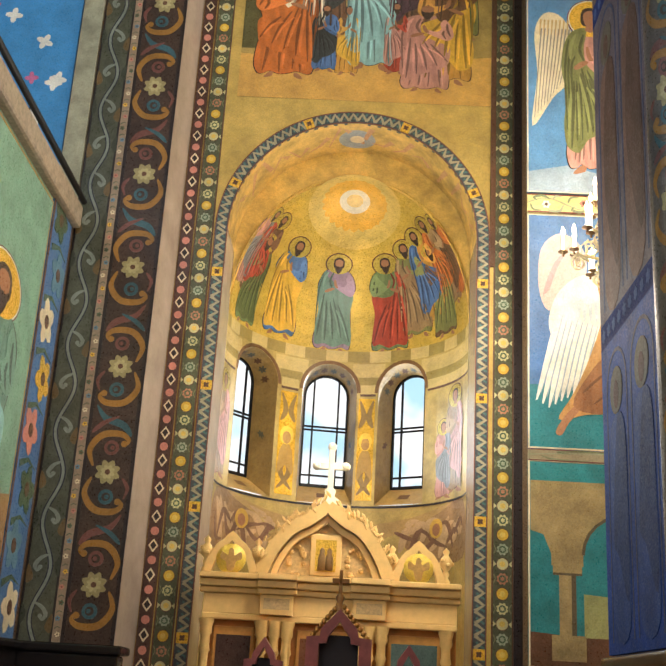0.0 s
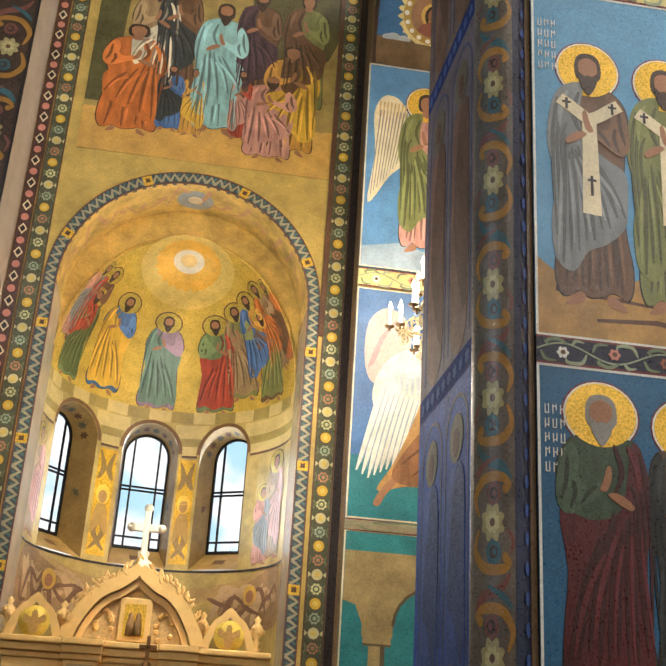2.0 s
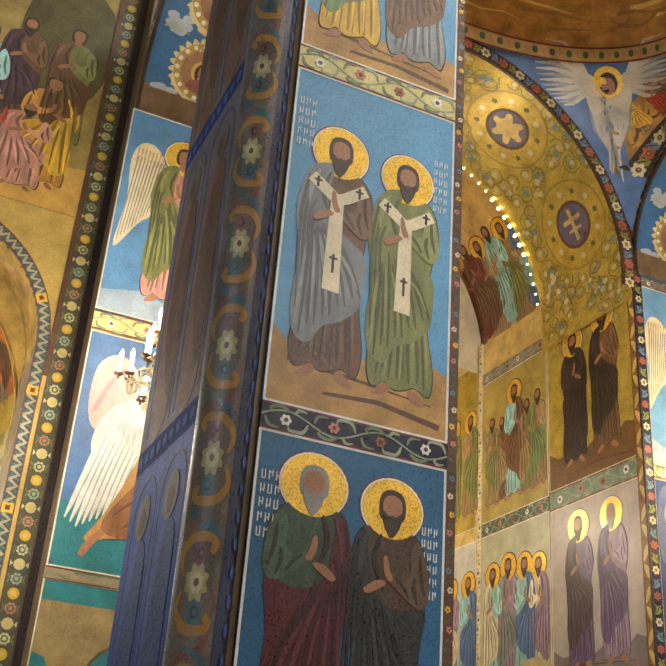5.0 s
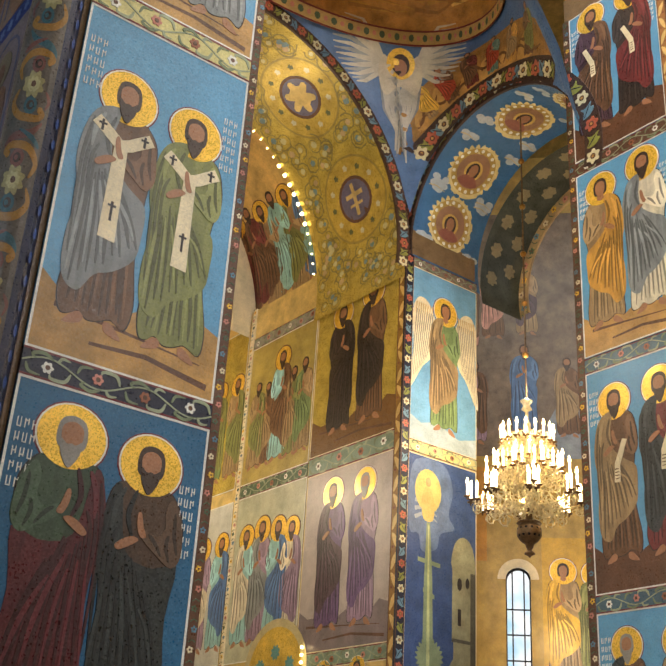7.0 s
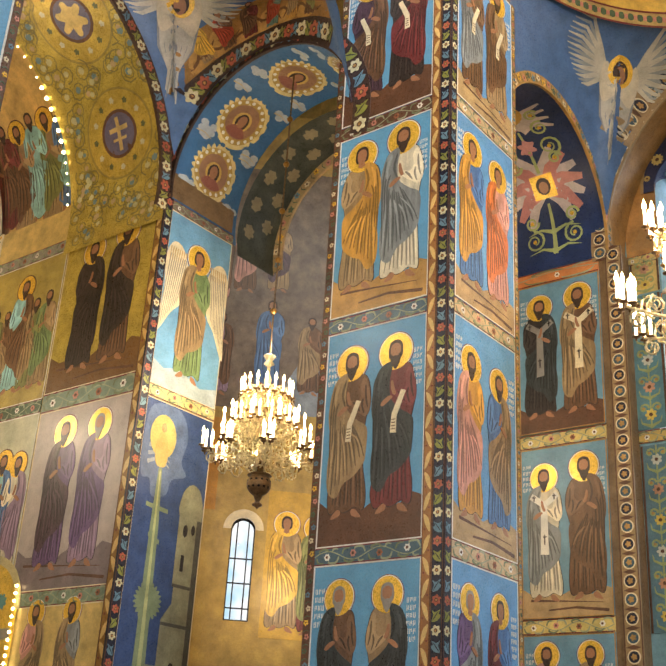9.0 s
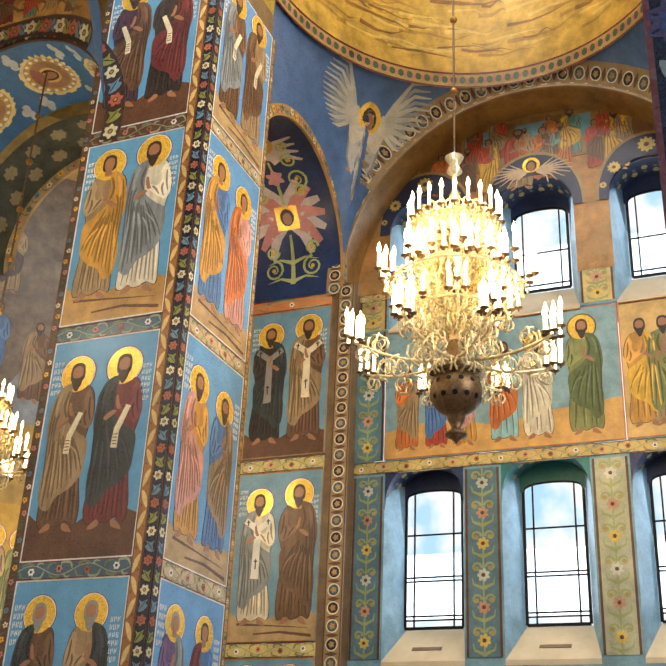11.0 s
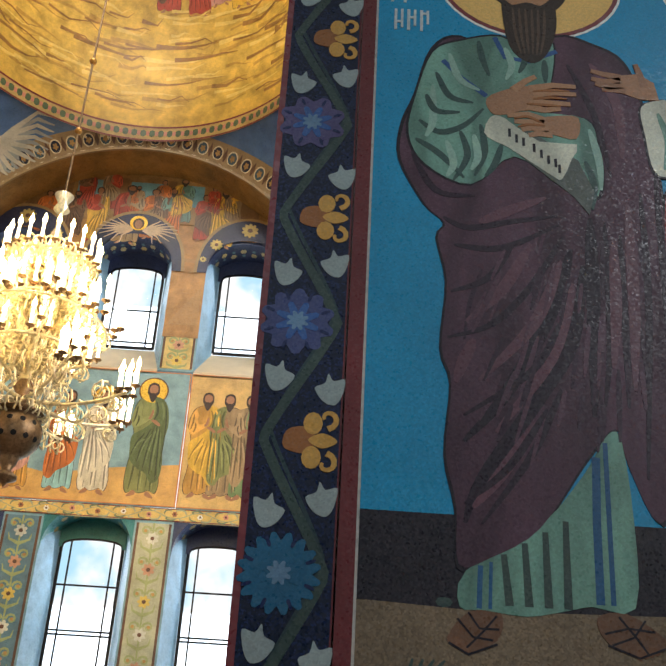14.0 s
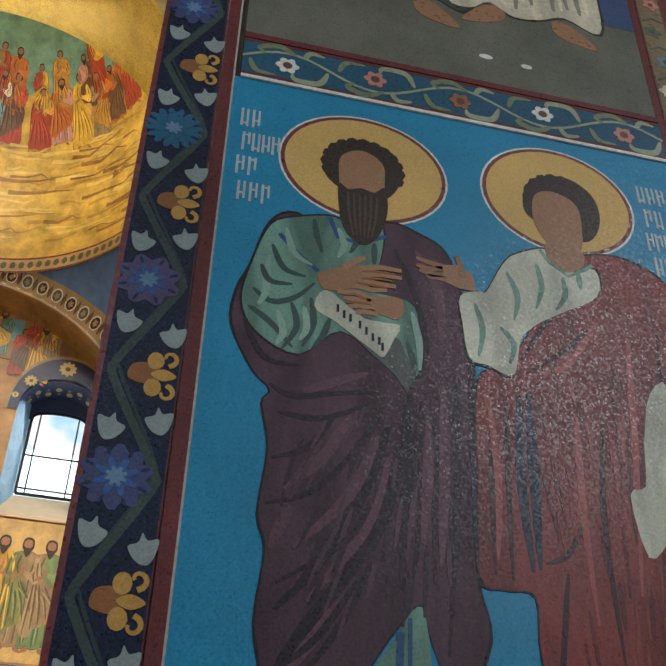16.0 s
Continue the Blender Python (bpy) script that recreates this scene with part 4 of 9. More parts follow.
lay("painted_tower", [smooth([(1.16, 4.2), (1.2, 4.65), (1.42, 4.85), (1.66, 4.7), (1.72, 4.2)], 3), rect(1.16, 2.9, 1.74, 4.25), [(0.98, 0.0), (1.75, 0.0), (1.75, 3.0), (1.2, 3.0), (1.2, 2.6), (0.98, 2.3)], rect(0.72, 0.0, 1.0, 1.5), rect(0.1, 0.0, 0.42, 1.1)], 2.5, mosaic((146, 144, 118), cloud=0.4), pan)
lay("painted_shade", [rect(1.62, 0.0, 1.75, 4.2), rect(1.16, 2.9, 1.74, 2.96), rect(0.98, 2.2, 1.62, 2.26), rect(0.1, 0.0, 1.62, 0.5)], 3.2, mosaic((84, 82, 74), cloud=0.3), pan)
lay("painted_window", [circle(1.34, 3.95, 0.06, 8, 0.12), circle(1.54, 4.0, 0.05, 8, 0.1), rect(1.3, 3.2, 1.38, 3.5), circle(1.34, 1.3, 0.11, 10, 0.3)], 4, M_LINE, pan)
saint(pan, 0.75, -0.6, 1.9, R["black"], R["brown"], 5)
frieze(front(12.5, 14.71, 8.47), 1.78, 0.24, p_w, mosaic((206, 196, 130)))
pan = panel("mosaic_field", FW @ Matrix.Translation((0, 8.71, 0)), 1.78, 3.7, mosaic((110, 160, 196), cloud=0.2), p_w, "", rim=M_CREAM)
lay("cloud", [[(0.03, 0.03), (1.75, 0.03), (1.75, 0.4), (1.3, 0.28), (0.7, 0.5), (0.3, 0.38), (0.03, 0.5)]], 1, mosaic((170, 184, 190)), pan)
folded_wing(pan, 0.66, 2.45, 2.0, -1)
folded_wing(pan, 1.14, 2.45, 2.0, 1)
saint(pan, 0.9, 0.3, 2.9, R["green"], R["dun"], 3, beard=False)
frieze(front(12.5, 14.71, 12.41), 1.78, 0.2, p_w, mosaic((120, 104, 90)))
strip("border", side(12.36, 14.98, A0), 0.25, 10.5, mosaic((140, 100, 40)), p_w, m_lance, 0.36)
strip("border", front(12.3, 14.70, A0), 0.2, 10.4, M_DARK, p_w, m_flora, 0.22)

# jamb of the eastern arch: gold fields with monks and saints
jamb = thing("arch_jamb", "gold mosaic jamb of the eastern arch with dark-robed monks", "wall")
part("core", boxed(12.44, 12.6, 15.0, 27.9, A0, 13.4), M_GOLDP, jamb)
part("dado", boxed(12.36, 12.6, 15.0, 27.9, 0, A0), M_DADO, jamb)
J = side(12.42, 17.75)
for z0, z1, gm, figs, soil in (
    (2.24, 4.7, M_GOLDP, [(0.9, 2.2, "rose", "dun", {}), (1.9, 2.2, "grey", "dun", {})], None),
    (4.98, 8.55, mosaic((176, 164, 156), cloud=0.2), [(0.9, 3.0, "violet", "plum", {}), (1.9, 3.0, "mauve", "violet", dict(hair=M_GREY))], mosaic((120, 108, 110))),
    (8.95, 12.9, M_GOLD, [(0.9, 3.0, "black", "black", {}), (1.9, 3.2, "brown", "black", {})], mosaic((110, 76, 36)))):
    register(J, jamb, 2.75, z0, z1, gm, figs, feet=0.35, soil=soil, soil_h=0.7, rim=M_CREAM, text=False)
for z, hh in ((4.7, 0.28), (8.55, 0.4)):
    frieze(side(12.415, 17.75, z), 2.75, hh, jamb, mosaic((120, 140, 120)))
J2 = side(12.43, 20.4)
register(J2, jamb, 2.6, 5.0, 8.6, mosaic((178, 178, 150), cloud=0.25), [(0.5, 2.6, "aqua", "white", dict(small=True)), (1.1, 2.7, "mauve", "grey", dict(small=True)), (1.7, 2.6, "aqua", "blue", dict(small=True)), (2.2, 2.5, "white", "mauve", dict(small=True))], feet=0.3, text=False)
register(J2, jamb, 2.6, 8.9, 12.3, mosaic((170, 150, 78), cloud=0.3), [(0.45, 2.2, "dun", "olive", dict(small=True, halo=None)), (0.85, 2.1, "brown", "dun", dict(small=True, halo=None)), (1.35, 2.75, "aqua", "brown", dict(small=True)), (1.85, 2.2, "olive", "dun", dict(small=True, halo=None)), (2.25, 2.3, "dun", "green", dict(small=True, halo=None))], feet=0.3, text=False)
frieze(side(12.425, 20.4, 8.6), 2.6, 0.3, jamb, M_GREEN)
frieze(side(12.425, 20.4, 12.3), 2.6, 0.28, jamb, M_GREY)
strip("arris", side(12.40, 20.5, A0), 0.14, 11.2, M_CREAM, jamb, m_gems, 0.2, edge=None)
J3 = side(12.43, 26)
register(J3, jamb, 5.4, 5.0, 8.6, mosaic((190, 190, 180), cloud=0.25), [(0.6 + k * 0.75, 2.6, ("aqua", "white", "mauve")[k % 3], ("blue", "violet", "white")[k % 3], dict(small=True)) for k in range(7)], feet=0.3, text=False)
register(J3, jamb, 5.4, 8.9, 13.0, M_GOLD, [(0.6 + k * 0.75, 2.6, ("dun", "brown", "green")[k % 3], ("olive", "dun", "olive")[k % 3], dict(small=True)) for k in range(7)], feet=0.3, text=False)


niche = [(0, 0)] + [(2.0, 0)] + [(1.0 + math.cos(math.pi * k / 18), 2.45 + 0.98 * math.sin(math.pi * k / 18)) for k in range(19)]
na = lay("niche", [niche], 2, mosaic((206, 172, 70), gold=0.2, rough=0.35, cloud=0.4), jamb, "small gilded arch low in the jamb")
na.matrix_world = side(12.40, 19.42, 2.24)
lay("niche_edge", [ribbon(niche[2:], 0.16)], 4, mosaic((190, 176, 130)), na)
lay("niche_band", [rect(0.1, 1.9, 1.9, 2.1), rect(0.1, 0.9, 1.9, 1.0)], 4, M_GREY, na)
lay("niche_flower", [petals(0.5 + 0.5 * k, 2.6 + 0.25 * (k % 2), 0.16, 8, 0.35, 4) for k in range(3)], 4, mosaic((90, 140, 140)), na)


# ---- arches and vaults ----
def arc_band(name, place, R0, R1, a0, a1, material, parent, label="", n=40, thick=0.06, motif=None, count=0):
    """A flat ring on a face: place(u, v) in the face's plane, centred on the arch's centre."""
    bm = bmesh.new()
    rows = []
    for k in range(n + 1):
        a = radians(a0 + (a1 - a0) * k / n)
        rows.append([bm.verts.new(place @ Vector((r * math.cos(a), r * math.sin(a), d))) for r, d in ((R0, -thick), (R0, 0.0), (R1, 0.0), (R1, -thick))])
    for p, q in zip(rows, rows[1:]):
        for i in range(3):
            bm.faces.new((p[i], p[i + 1], q[i + 1], q[i]))
    bmesh.ops.recalc_face_normals(bm, faces=bm.faces)
    ob = part(name, bm, material, parent, label)
    if motif:
        bins = {}
        for k in range(count):
            a = radians(a0 + (a1 - a0) * (k + 0.5) / count)
            pitch = (R0 + R1) / 2 * radians(abs(a1 - a0)) / count
            for poly, layer, mt in motif(R1 - R0, 0.0, pitch, k):
                q = []
                for uu, vv in poly:
                    aa, rr = a + vv / ((R0 + R1) / 2), R0 + uu
                    q.append((rr * math.cos(aa), rr * math.sin(aa)))
                bins.setdefault((layer, mt.name), (layer, mt, []))[2].append(q)
        for layer, mt, polys in bins.values():
            o = lay("ornament", polys, layer, mt, ob)
            o.matrix_world = place
    return ob


def soffit(name, fn, a0, a1, d0, d1, material, parent, label="", n=36, m=4):
    """Curved under-face of an arch: fn(angle, depth) gives the point."""
    bm = bmesh.new()
    g = [[bm.verts.new(fn(radians(a0 + (a1 - a0) * i / n), d0 + (d1 - d0) * j / m)) for j in range(m + 1)] for i in range(n + 1)]
    for i in range(n):
        for j in range(m):
            bm.faces.new((g[i][j], g[i + 1][j], g[i + 1][j + 1], g[i][j + 1]))
    for f in bm.faces:
        f.smooth = True
    return part(name, bm, material, parent, label)


# eastern arch (spans the nave) and its gold soffit
GX, GZ, GR = 8.15, 12.7, 4.2
east_arch = thing("arch_east", "broad gold mosaic arch with medallions and a dark ornamented edge", "arch")
soffit("soffit", lambda a, d: (GX + GR * math.cos(a), d, GZ + GR * math.sin(a)), -8, 188, 14.75, 17.8, M_GOLD, east_arch, "gold soffit with scrolling vines")
arc_band("arch_edge", front(GX, 14.70, GZ), GR - 0.28, GR + 0.02, -6, 186, mosaic((66, 44, 34), cloud=0.4), east_arch, "dark arch edge", motif=m_flora, count=64)
gs = Curve(lambda u, v: ((GX + GR * math.cos(v / GR), 14.75 + u, GZ + GR * math.sin(v / GR)), (-math.cos(v / GR), 0, -math.sin(v / GR))), 0.3)
rg = random.Random(4)
for k, (v0, rim_c) in enumerate(((1.75, M_BLUE), (4.3, M_GREY), (6.9, M_BLUE), (9.5, M_GREY))):
    lay("medallion_disc", [circle(1.35, v0, 0.98, 30)], 0.3, mosaic((150, 132, 60)), east_arch, ground=gs)
    lay("medallion_disc", [circle(1.35, v0, 0.93, 30)], 0.8, mosaic((190, 164, 72), gold=0.3, rough=0.34, cloud=0.3), east_arch, ground=gs)
    for q in range(12):
        a = math.tau * q / 12
        lay("disc_flower", [petals(1.35 + 0.72 * math.cos(a), v0 + 0.72 * math.sin(a), 0.075, 5, 0.4, 4)], 1.6, mosaic((196, 196, 170)) if q % 2 else mosaic((92, 96, 58)), east_arch, ground=gs)
    lay("medallion_rim", [circle(1.35, v0, 0.52, 22)], 1.4, M_BROWN, east_arch, ground=gs)
    lay("medallion_field", [circle(1.35, v0, 0.45, 22)], 2, mosaic((96, 92, 120)), east_arch, ground=gs)
    lay("medallion_cross", [rect(1.30, v0 - 0.36, 1.40, v0 + 0.36), rect(1.08, v0 + 0.06, 1.62, v0 + 0.16), rect(1.15, v0 - 0.14, 1.55, v0 - 0.08)] if k % 2 == 0 else [petals(1.35, v0, 0.4, 6, 0.5, 6)], 3, M_GOLDP, east_arch, ground=gs)
vines, blooms = [], []
for k in range(520):
    uu, vv = 0.2 + rg.random() * 2.65, -0.4 + k * 0.027
    if any(math.hypot(uu - 1.35, vv - c) < 1.1 for c in (1.75, 4.3, 6.9, 9.5)):
        continue
    r0 = rg.uniform(0.16, 0.27)
    vines.append(ribbon(scroll_line(uu, vv, r0, 1.3, rg.random() * 6, rg.choice((-1, 1)), 11), 0.035, 0.015))
    blooms.append(petals(uu, vv, r0 * 0.34, 6, 0.3, 3))
lay("vine", vines, 1, mosaic((128, 118, 62)), east_arch, ground=gs)
lay("bloom", blooms[::2], 2, mosaic((190, 186, 140)), east_arch, ground=gs)
lay("bloom", blooms[1::4], 2.2, mosaic((112, 140, 150)), east_arch, ground=gs)
lay("bloom", blooms[3::4], 2.2, mosaic((186, 160, 120)), east_arch, ground=gs)
# the vault beyond
vault_e = thing("vault_east", "gold barrel vault beyond the eastern arch with a gathered crowd", "vault")
soffit("vault", lambda a, d: (8.3 + 4.25 * math.cos(a), d, 13.2 + 4.35 * math.sin(a)), -4, 184, 17.82, 27.9, mosaic((206, 172, 104), gold=0.2, rough=0.4, cloud=0.35), vault_e)
vg = Curve(lambda u, v: ((8.3 + 4.25 * math.cos(v / 4.3), 21.0 - u, 13.2 + 4.35 * math.sin(v / 4.3)), (-math.cos(v / 4.3), 0, -math.sin(v / 4.3))), 0.4)
for k in range(6):
    saint(vault_e, 0.3 + k * 0.5, 0.1 + 0.15 * (k % 2), 2.7, R[("brown", "maroon", "dun", "aqua", "dun", "blue")[k]], R[("maroon", "brown", "brown", "aqua", "olive", "aqua")[k]], k, ground=vg, small=True, halo=None if k % 2 else M_HALO)
arc_band("rib", front(8.3, 20.6, 13.0), 3.6, 4.25, -4, 184, M_CREAM, vault_e)
sl = thing("string_light", "string of small warm bulbs along the arch edge", "lights", "thing")
bulb = bmesh.new()
bmesh.ops.create_uvsphere(bulb, u_segments=8, v_segments=6, radius=0.038)
first = part("bulb", bulb, glow("bulb", (255, 226, 160), 12), sl)
for k in range(30):
    a = radians(8 + k * 3.4)
    o = first if k == 0 else new("bulb", first.data)
    o.parent, o.location = sl, (8.15 + 4.12 * math.cos(a), 17.82, 12.75 + 4.12 * math.sin(a))
    o.scale = (1.15, 1.15, 1.15) if 4 < k < 12 else (0.55, 0.55, 0.55)

for k in range(16):
    o = new("bulb", first.data)
    o.parent, o.location, o.scale = sl, (12.34, 17.46, 3.0 + 0.14 * k), (0.8, 0.8, 0.8)

# southern small arch between piers, with angel medallions
AY, AZ, AR = 12.5, 13.0, 2.3


def angel_arch(x0, x1, lab):
    t = thing("arch_angels", lab, "arch")
    soffit("soffit", lambda a, d: (d, AY + AR * math.cos(a), AZ + AR * math.sin(a)), -14, 194, x0, x1, mosaic((58, 104, 150), cloud=0.2), t, "blue soffit with clouds")
    arc_band("arch_edge", side(x0 - 0.06, AY, AZ), AR - 0.02, AR + 0.36, -12, 192, mosaic((60, 42, 34), cloud=0.4), t, motif=m_flora, count=26)
    sg2 = Curve(lambda u, v: ((x0 + u, AY + AR * math.cos(v / AR), AZ + AR * math.sin(v / AR)), (0, -math.cos(v / AR), -math.sin(v / AR))), 0.25)
    puffs, wisps = [], []
    for v0 in (0.75, 2.0, 3.6, 5.2, 6.4):
        medallion(t, 0.95, v0, 0.56, sg2)
        puffs += [circle(q + 0.09 * m - 0.1, w + 0.06 * math.sin(m * 2.1 + w), 0.11, 8, 0.075) for q, w in ((0.3, v0 + 0.62), (1.6, v0 - 0.55), (1.6, v0 + 0.6), (0.3, v0 - 0.5)) for m in range(4)]
        wisps += [ribbon([(q - 0.2, w), (q, w + 0.03), (q + 0.25, w - 0.02)], 0.03, 0.01) for q, w in ((0.3, v0 + 0.6), (1.6, v0 - 0.56), (1.6, v0 + 0.58))]
    lay("cloud", puffs, 1, mosaic((176, 184, 190)), t, ground=sg2)
    lay("cloud_edge", wisps, 2.2, mosaic((196, 176, 130)), t, ground=sg2)
    return t


s_arch = angel_arch(12.5, 14.4, "blue arch soffit with medallions of angels")
angel_arch(2.3, 4.45, "blue aisle arch soffit with angel medallions")
# band behind it
soffit("inner_soffit", lambda a, d: (d, AY + 2.24 * math.cos(a), 12.75 + 2.24 * math.sin(a)), -14, 194, 14.42, 15.6, mosaic((60, 66, 60), cloud=0.5), s_arch, "dark floral band")
isg = Curve(lambda u, v: ((14.45 + u, AY + 2.24 * math.cos(v / 2.24), 12.75 + 2.24 * math.sin(v / 2.24)), (0, -math.cos(v / 2.24), -math.sin(v / 2.24))), 0.25)
lay("rosette", [petals(0.3 + 0.5 * (k % 2), 0.2 + 0.33 * k, 0.18, 7, 0.35, 4) for k in range(21)], 1, mosaic((140, 128, 100)), s_arch, ground=isg)
arc_band("inner_edge", side(15.6, AY, 12.75), 2.0, 2.26, -12, 192, M_SAND, s_arch, motif=m_gems, count=22)
# high arch that carries the great chandelier
c_arch = thing("arch_crossing", "high gold arch between the southern crossing piers", "arch")
soffit("soffit", lambda a, d: (d, 4.3 + 3.95 * math.cos(a), 16.5 + 3.95 * math.sin(a)), 0, 180, 12.5, 14.6, M_GOLD, c_arch)


def sail(name, x0, x1, y0, y1, ex, ey, zr, dome, label, half=False, rise=3.0):
    """Pendentives between round arches (ex along x, ey along y) that carry a level ring at zr, and a dome on the ring."""
    t = thing(name, label, "vault")
    cx, cy, hx, hy = (x0 + x1) / 2, (y0 + y1) / 2, (x1 - x0) / 2, (y1 - y0) / 2
    n, edge = 96, 0.985
    a0, turn = (-math.pi / 2, math.pi) if half else (0.0, math.tau)
    if half:
        cx, hx = x0, x1 - x0

    def limit(u):
        return 0.9999 / max(abs(math.cos(u)), abs(math.sin(u)))

    def put(u, v):
        x, y = cx + hx * v * math.cos(u), cy + hy * v * math.sin(u)
        if v <= edge:
            return x, y, zr + rise * math.sqrt(max(0.0, 1 - (v / edge) ** 2))
        L = limit(u)
        bx, by = cx + hx * L * math.cos(u), cy + hy * L * math.sin(u)
        ze = ey(by) if abs(math.cos(u)) >= abs(math.sin(u)) else ex(bx)
        s = min(1.0, (v - edge) / (L - edge))
        return x, y, zr - (zr - ze) * s ** 1.3

    def height(x, y):
        a, b = (x - cx) / hx, (y - cy) / hy
        return put(math.atan2(b, a), math.hypot(a, b))[2]
    for pname, lo, hi, m, mt in (("dome", lambda u: 0.02, lambda u: edge, 26, dome), ("pendentive", lambda u: edge, limit, 12, mosaic((74, 106, 150), cloud=0.25))):
        bm = bmesh.new()
        an = [a0 + turn * i / n for i in range(n + 1)]
        bend = 2.2 if pname == "dome" else 1.0
        g = [[bm.verts.new(put(a, (lo(a) + (hi(a) - lo(a)) * (1 - (1 - j / m) ** bend)) + (1e-6 if pname != "dome" else 0))) for j in range(m + 1)] for a in an]
        for i in range(n):
            for j in range(m):
                f = bm.faces.new((g[i][j], g[i + 1][j], g[i + 1][j + 1], g[i][j + 1]))
                f.smooth = True
        part(pname, bm, mt, t)
    # ring of ornament between dome and pendentives: v counts in metres above the ring's foot
    ring = Curve(lambda u, v: ((cx + hx * 0.972 * math.cos(u), cy + hy * 0.972 * math.sin(u), zr - 0.12 + v), (-math.cos(u), -math.sin(u), 0)), 0.25)
    k = 120
    for i, (v0, v1, mt) in enumerate(((0.0, 0.42, mosaic((186, 158, 96))), (0.0, 0.05, M_RED), (0.37, 0.42, M_RED))):
        lay("ring", [rect(a0 + turn * q / k, v0, a0 + turn * (q + 1) / k, v1) for q in range(k)], 2 + 2 * i, mt, t, ground=ring)
    lay("ring_flower", [petals(a0 + turn * (q + 0.5) / 64, 0.21, 0.03, 5, 0.3, 3) for q in range(0)] + [circle(a0 + turn * (q + 0.5) / 64, 0.21, 0.018, 8, 0.1) for q in range(64)], 8, M_GREEN, t, ground=ring)
    lay("ring_flower", [circle(a0 + turn * q / 64, 0.21, 0.012, 8, 0.07) for q in range(64)], 8, M_PINK, t, ground=ring)
    t_put[name] = put, height
    return t


t_put = {}


def arch_z(c, r, z0):
    return lambda q: z0 + math.sqrt(max(0.0, r * r - (q - c) ** 2))


zgx, zay = arch_z(GX, 4.25, GZ), arch_z(AY, 2.32, 13.0)
dome_e = sail("vault_pendentive_east", 3.95, 12.38, 10.2, 14.74, zgx, zay, 16.95, mosaic((170, 124, 60), cloud=0.5), "blue pendentives with six-winged angels under a gold dome")


def pendentive_ground(c, height):
    """Shapes drawn upright across the corner at c are pushed outwards until they meet the vault."""
    r2 = math.sqrt(0.5)

    def fn(u, v):
        q = Vector((c[0] + u * r2, c[1] - u * r2, c[2] + v))
        lo, hi = -4.0, 2.5
        for _ in range(30):
            t = (lo + hi) / 2
            x, y = q.x + t * r2, q.y + t * r2
            if height(x, y) > q.z:
                lo = t
            else:
                hi = t
        return (q.x + lo * r2, q.y + lo * r2, q.z), (-0.65, -0.65, -0.4)
    return Curve(fn, 0.16)


slope_x, slope_y = arch_z(16.9, 2.3, 13.0), arch_z(4.3, 4.22, 12.9)
dome_s = sail("vault_pendentive_south", 14.6, 19.2, 0.1, 8.5, slope_x, slope_y, 17.3, mosaic((204, 166, 72), gold=0.1, rough=0.45, cloud=0.4), "gold dome with a painted throng above blue pendentives", half=True, rise=6.6)
seraph(dome_e, 0, -0.05, 1.1, pendentive_ground((11.5, 14.15, 16.4), t_put["vault_pendentive_east"][1]))
seraph(dome_s, 0, -0.05, 1.1, pendentive_ground((18.28, 7.57, 16.3), t_put["vault_pendentive_south"][1]))


def arch_ground(cx, height, cy=AY, cz=AZ, unit=3.1, y0=10.26, y1=14.68):
    """Shapes laid round an arch: u along the arc, v outwards, pushed in until they meet the vault."""
    def fn(u, v):
        a = u / unit
        y, z = min(y1, max(y0, cy - v * math.sin(a))), cz + v * math.cos(a)
        lo, hi = cx - 3.6, cx
        for _ in range(30):
            x = (lo + hi) / 2
            if height(x, y) > z:
                lo = x
            else:
                hi = x
        return (lo, y, z), (-0.75, 0, -0.5)
    return Curve(fn, 0.14)


ag = arch_ground(12.37, t_put["vault_pendentive_east"][1])
flora = {}
for k in range(4, 26):
    for poly, layer, mt in m_flora(0.4, 0.0, 0.23, k):
        flora.setdefault((layer, mt.name), (layer, mt, []))[2].append([(-3.34 + 0.23 * k + b * 1.2, 2.33 + a) for a, b in poly])
lay("arch_band", [rect(-3.45 + 0.23 * k, 2.31, -3.22 + 0.23 * k, 2.75) for k in range(4, 26)], 2, mosaic((60, 42, 34), cloud=0.4), dome_e, "dark floral band round the angel arch", ground=ag)
for layer, mt, polys in flora.values():
    lay("ornament", polys, layer + 1.5, mt, dome_e, ground=ag)
lay("painted_scene", [[(-2.7 + 0.3 * k, 2.75) for k in range(19)] + [(2.7 - 0.3 * k, 3.62 - 0.75 * abs(1 - k / 9) ** 2) for k in range(19)]], 1, mosaic((150, 110, 54), cloud=0.5), dome_e, "ochre painted scene round the arch", ground=ag)
rz = random.Random(14)
lay("painted_rock", [smooth([(a, 2.78), (a + 0.1, 3.0 + rz.random() * 0.3), (a + 0.4, 3.05 + rz.random() * 0.25), (a + 0.55, 2.8)], 3) for a in [-2.0 + 0.6 * k for k in range(6)]], 1.8, mosaic((180, 138, 72), cloud=0.4), dome_e, ground=ag)
lay("painted_streak", [stroke([(a, 2.82 + rz.random() * 0.4), (a + 0.25, 2.85 + rz.random() * 0.4), (a + 0.5, 2.82 + rz.random() * 0.4)], 0.06) for a in [-2.0 + 0.28 * k for k in range(13)]], 2.4, mosaic((110, 76, 42), cloud=0.3), dome_e, ground=ag)
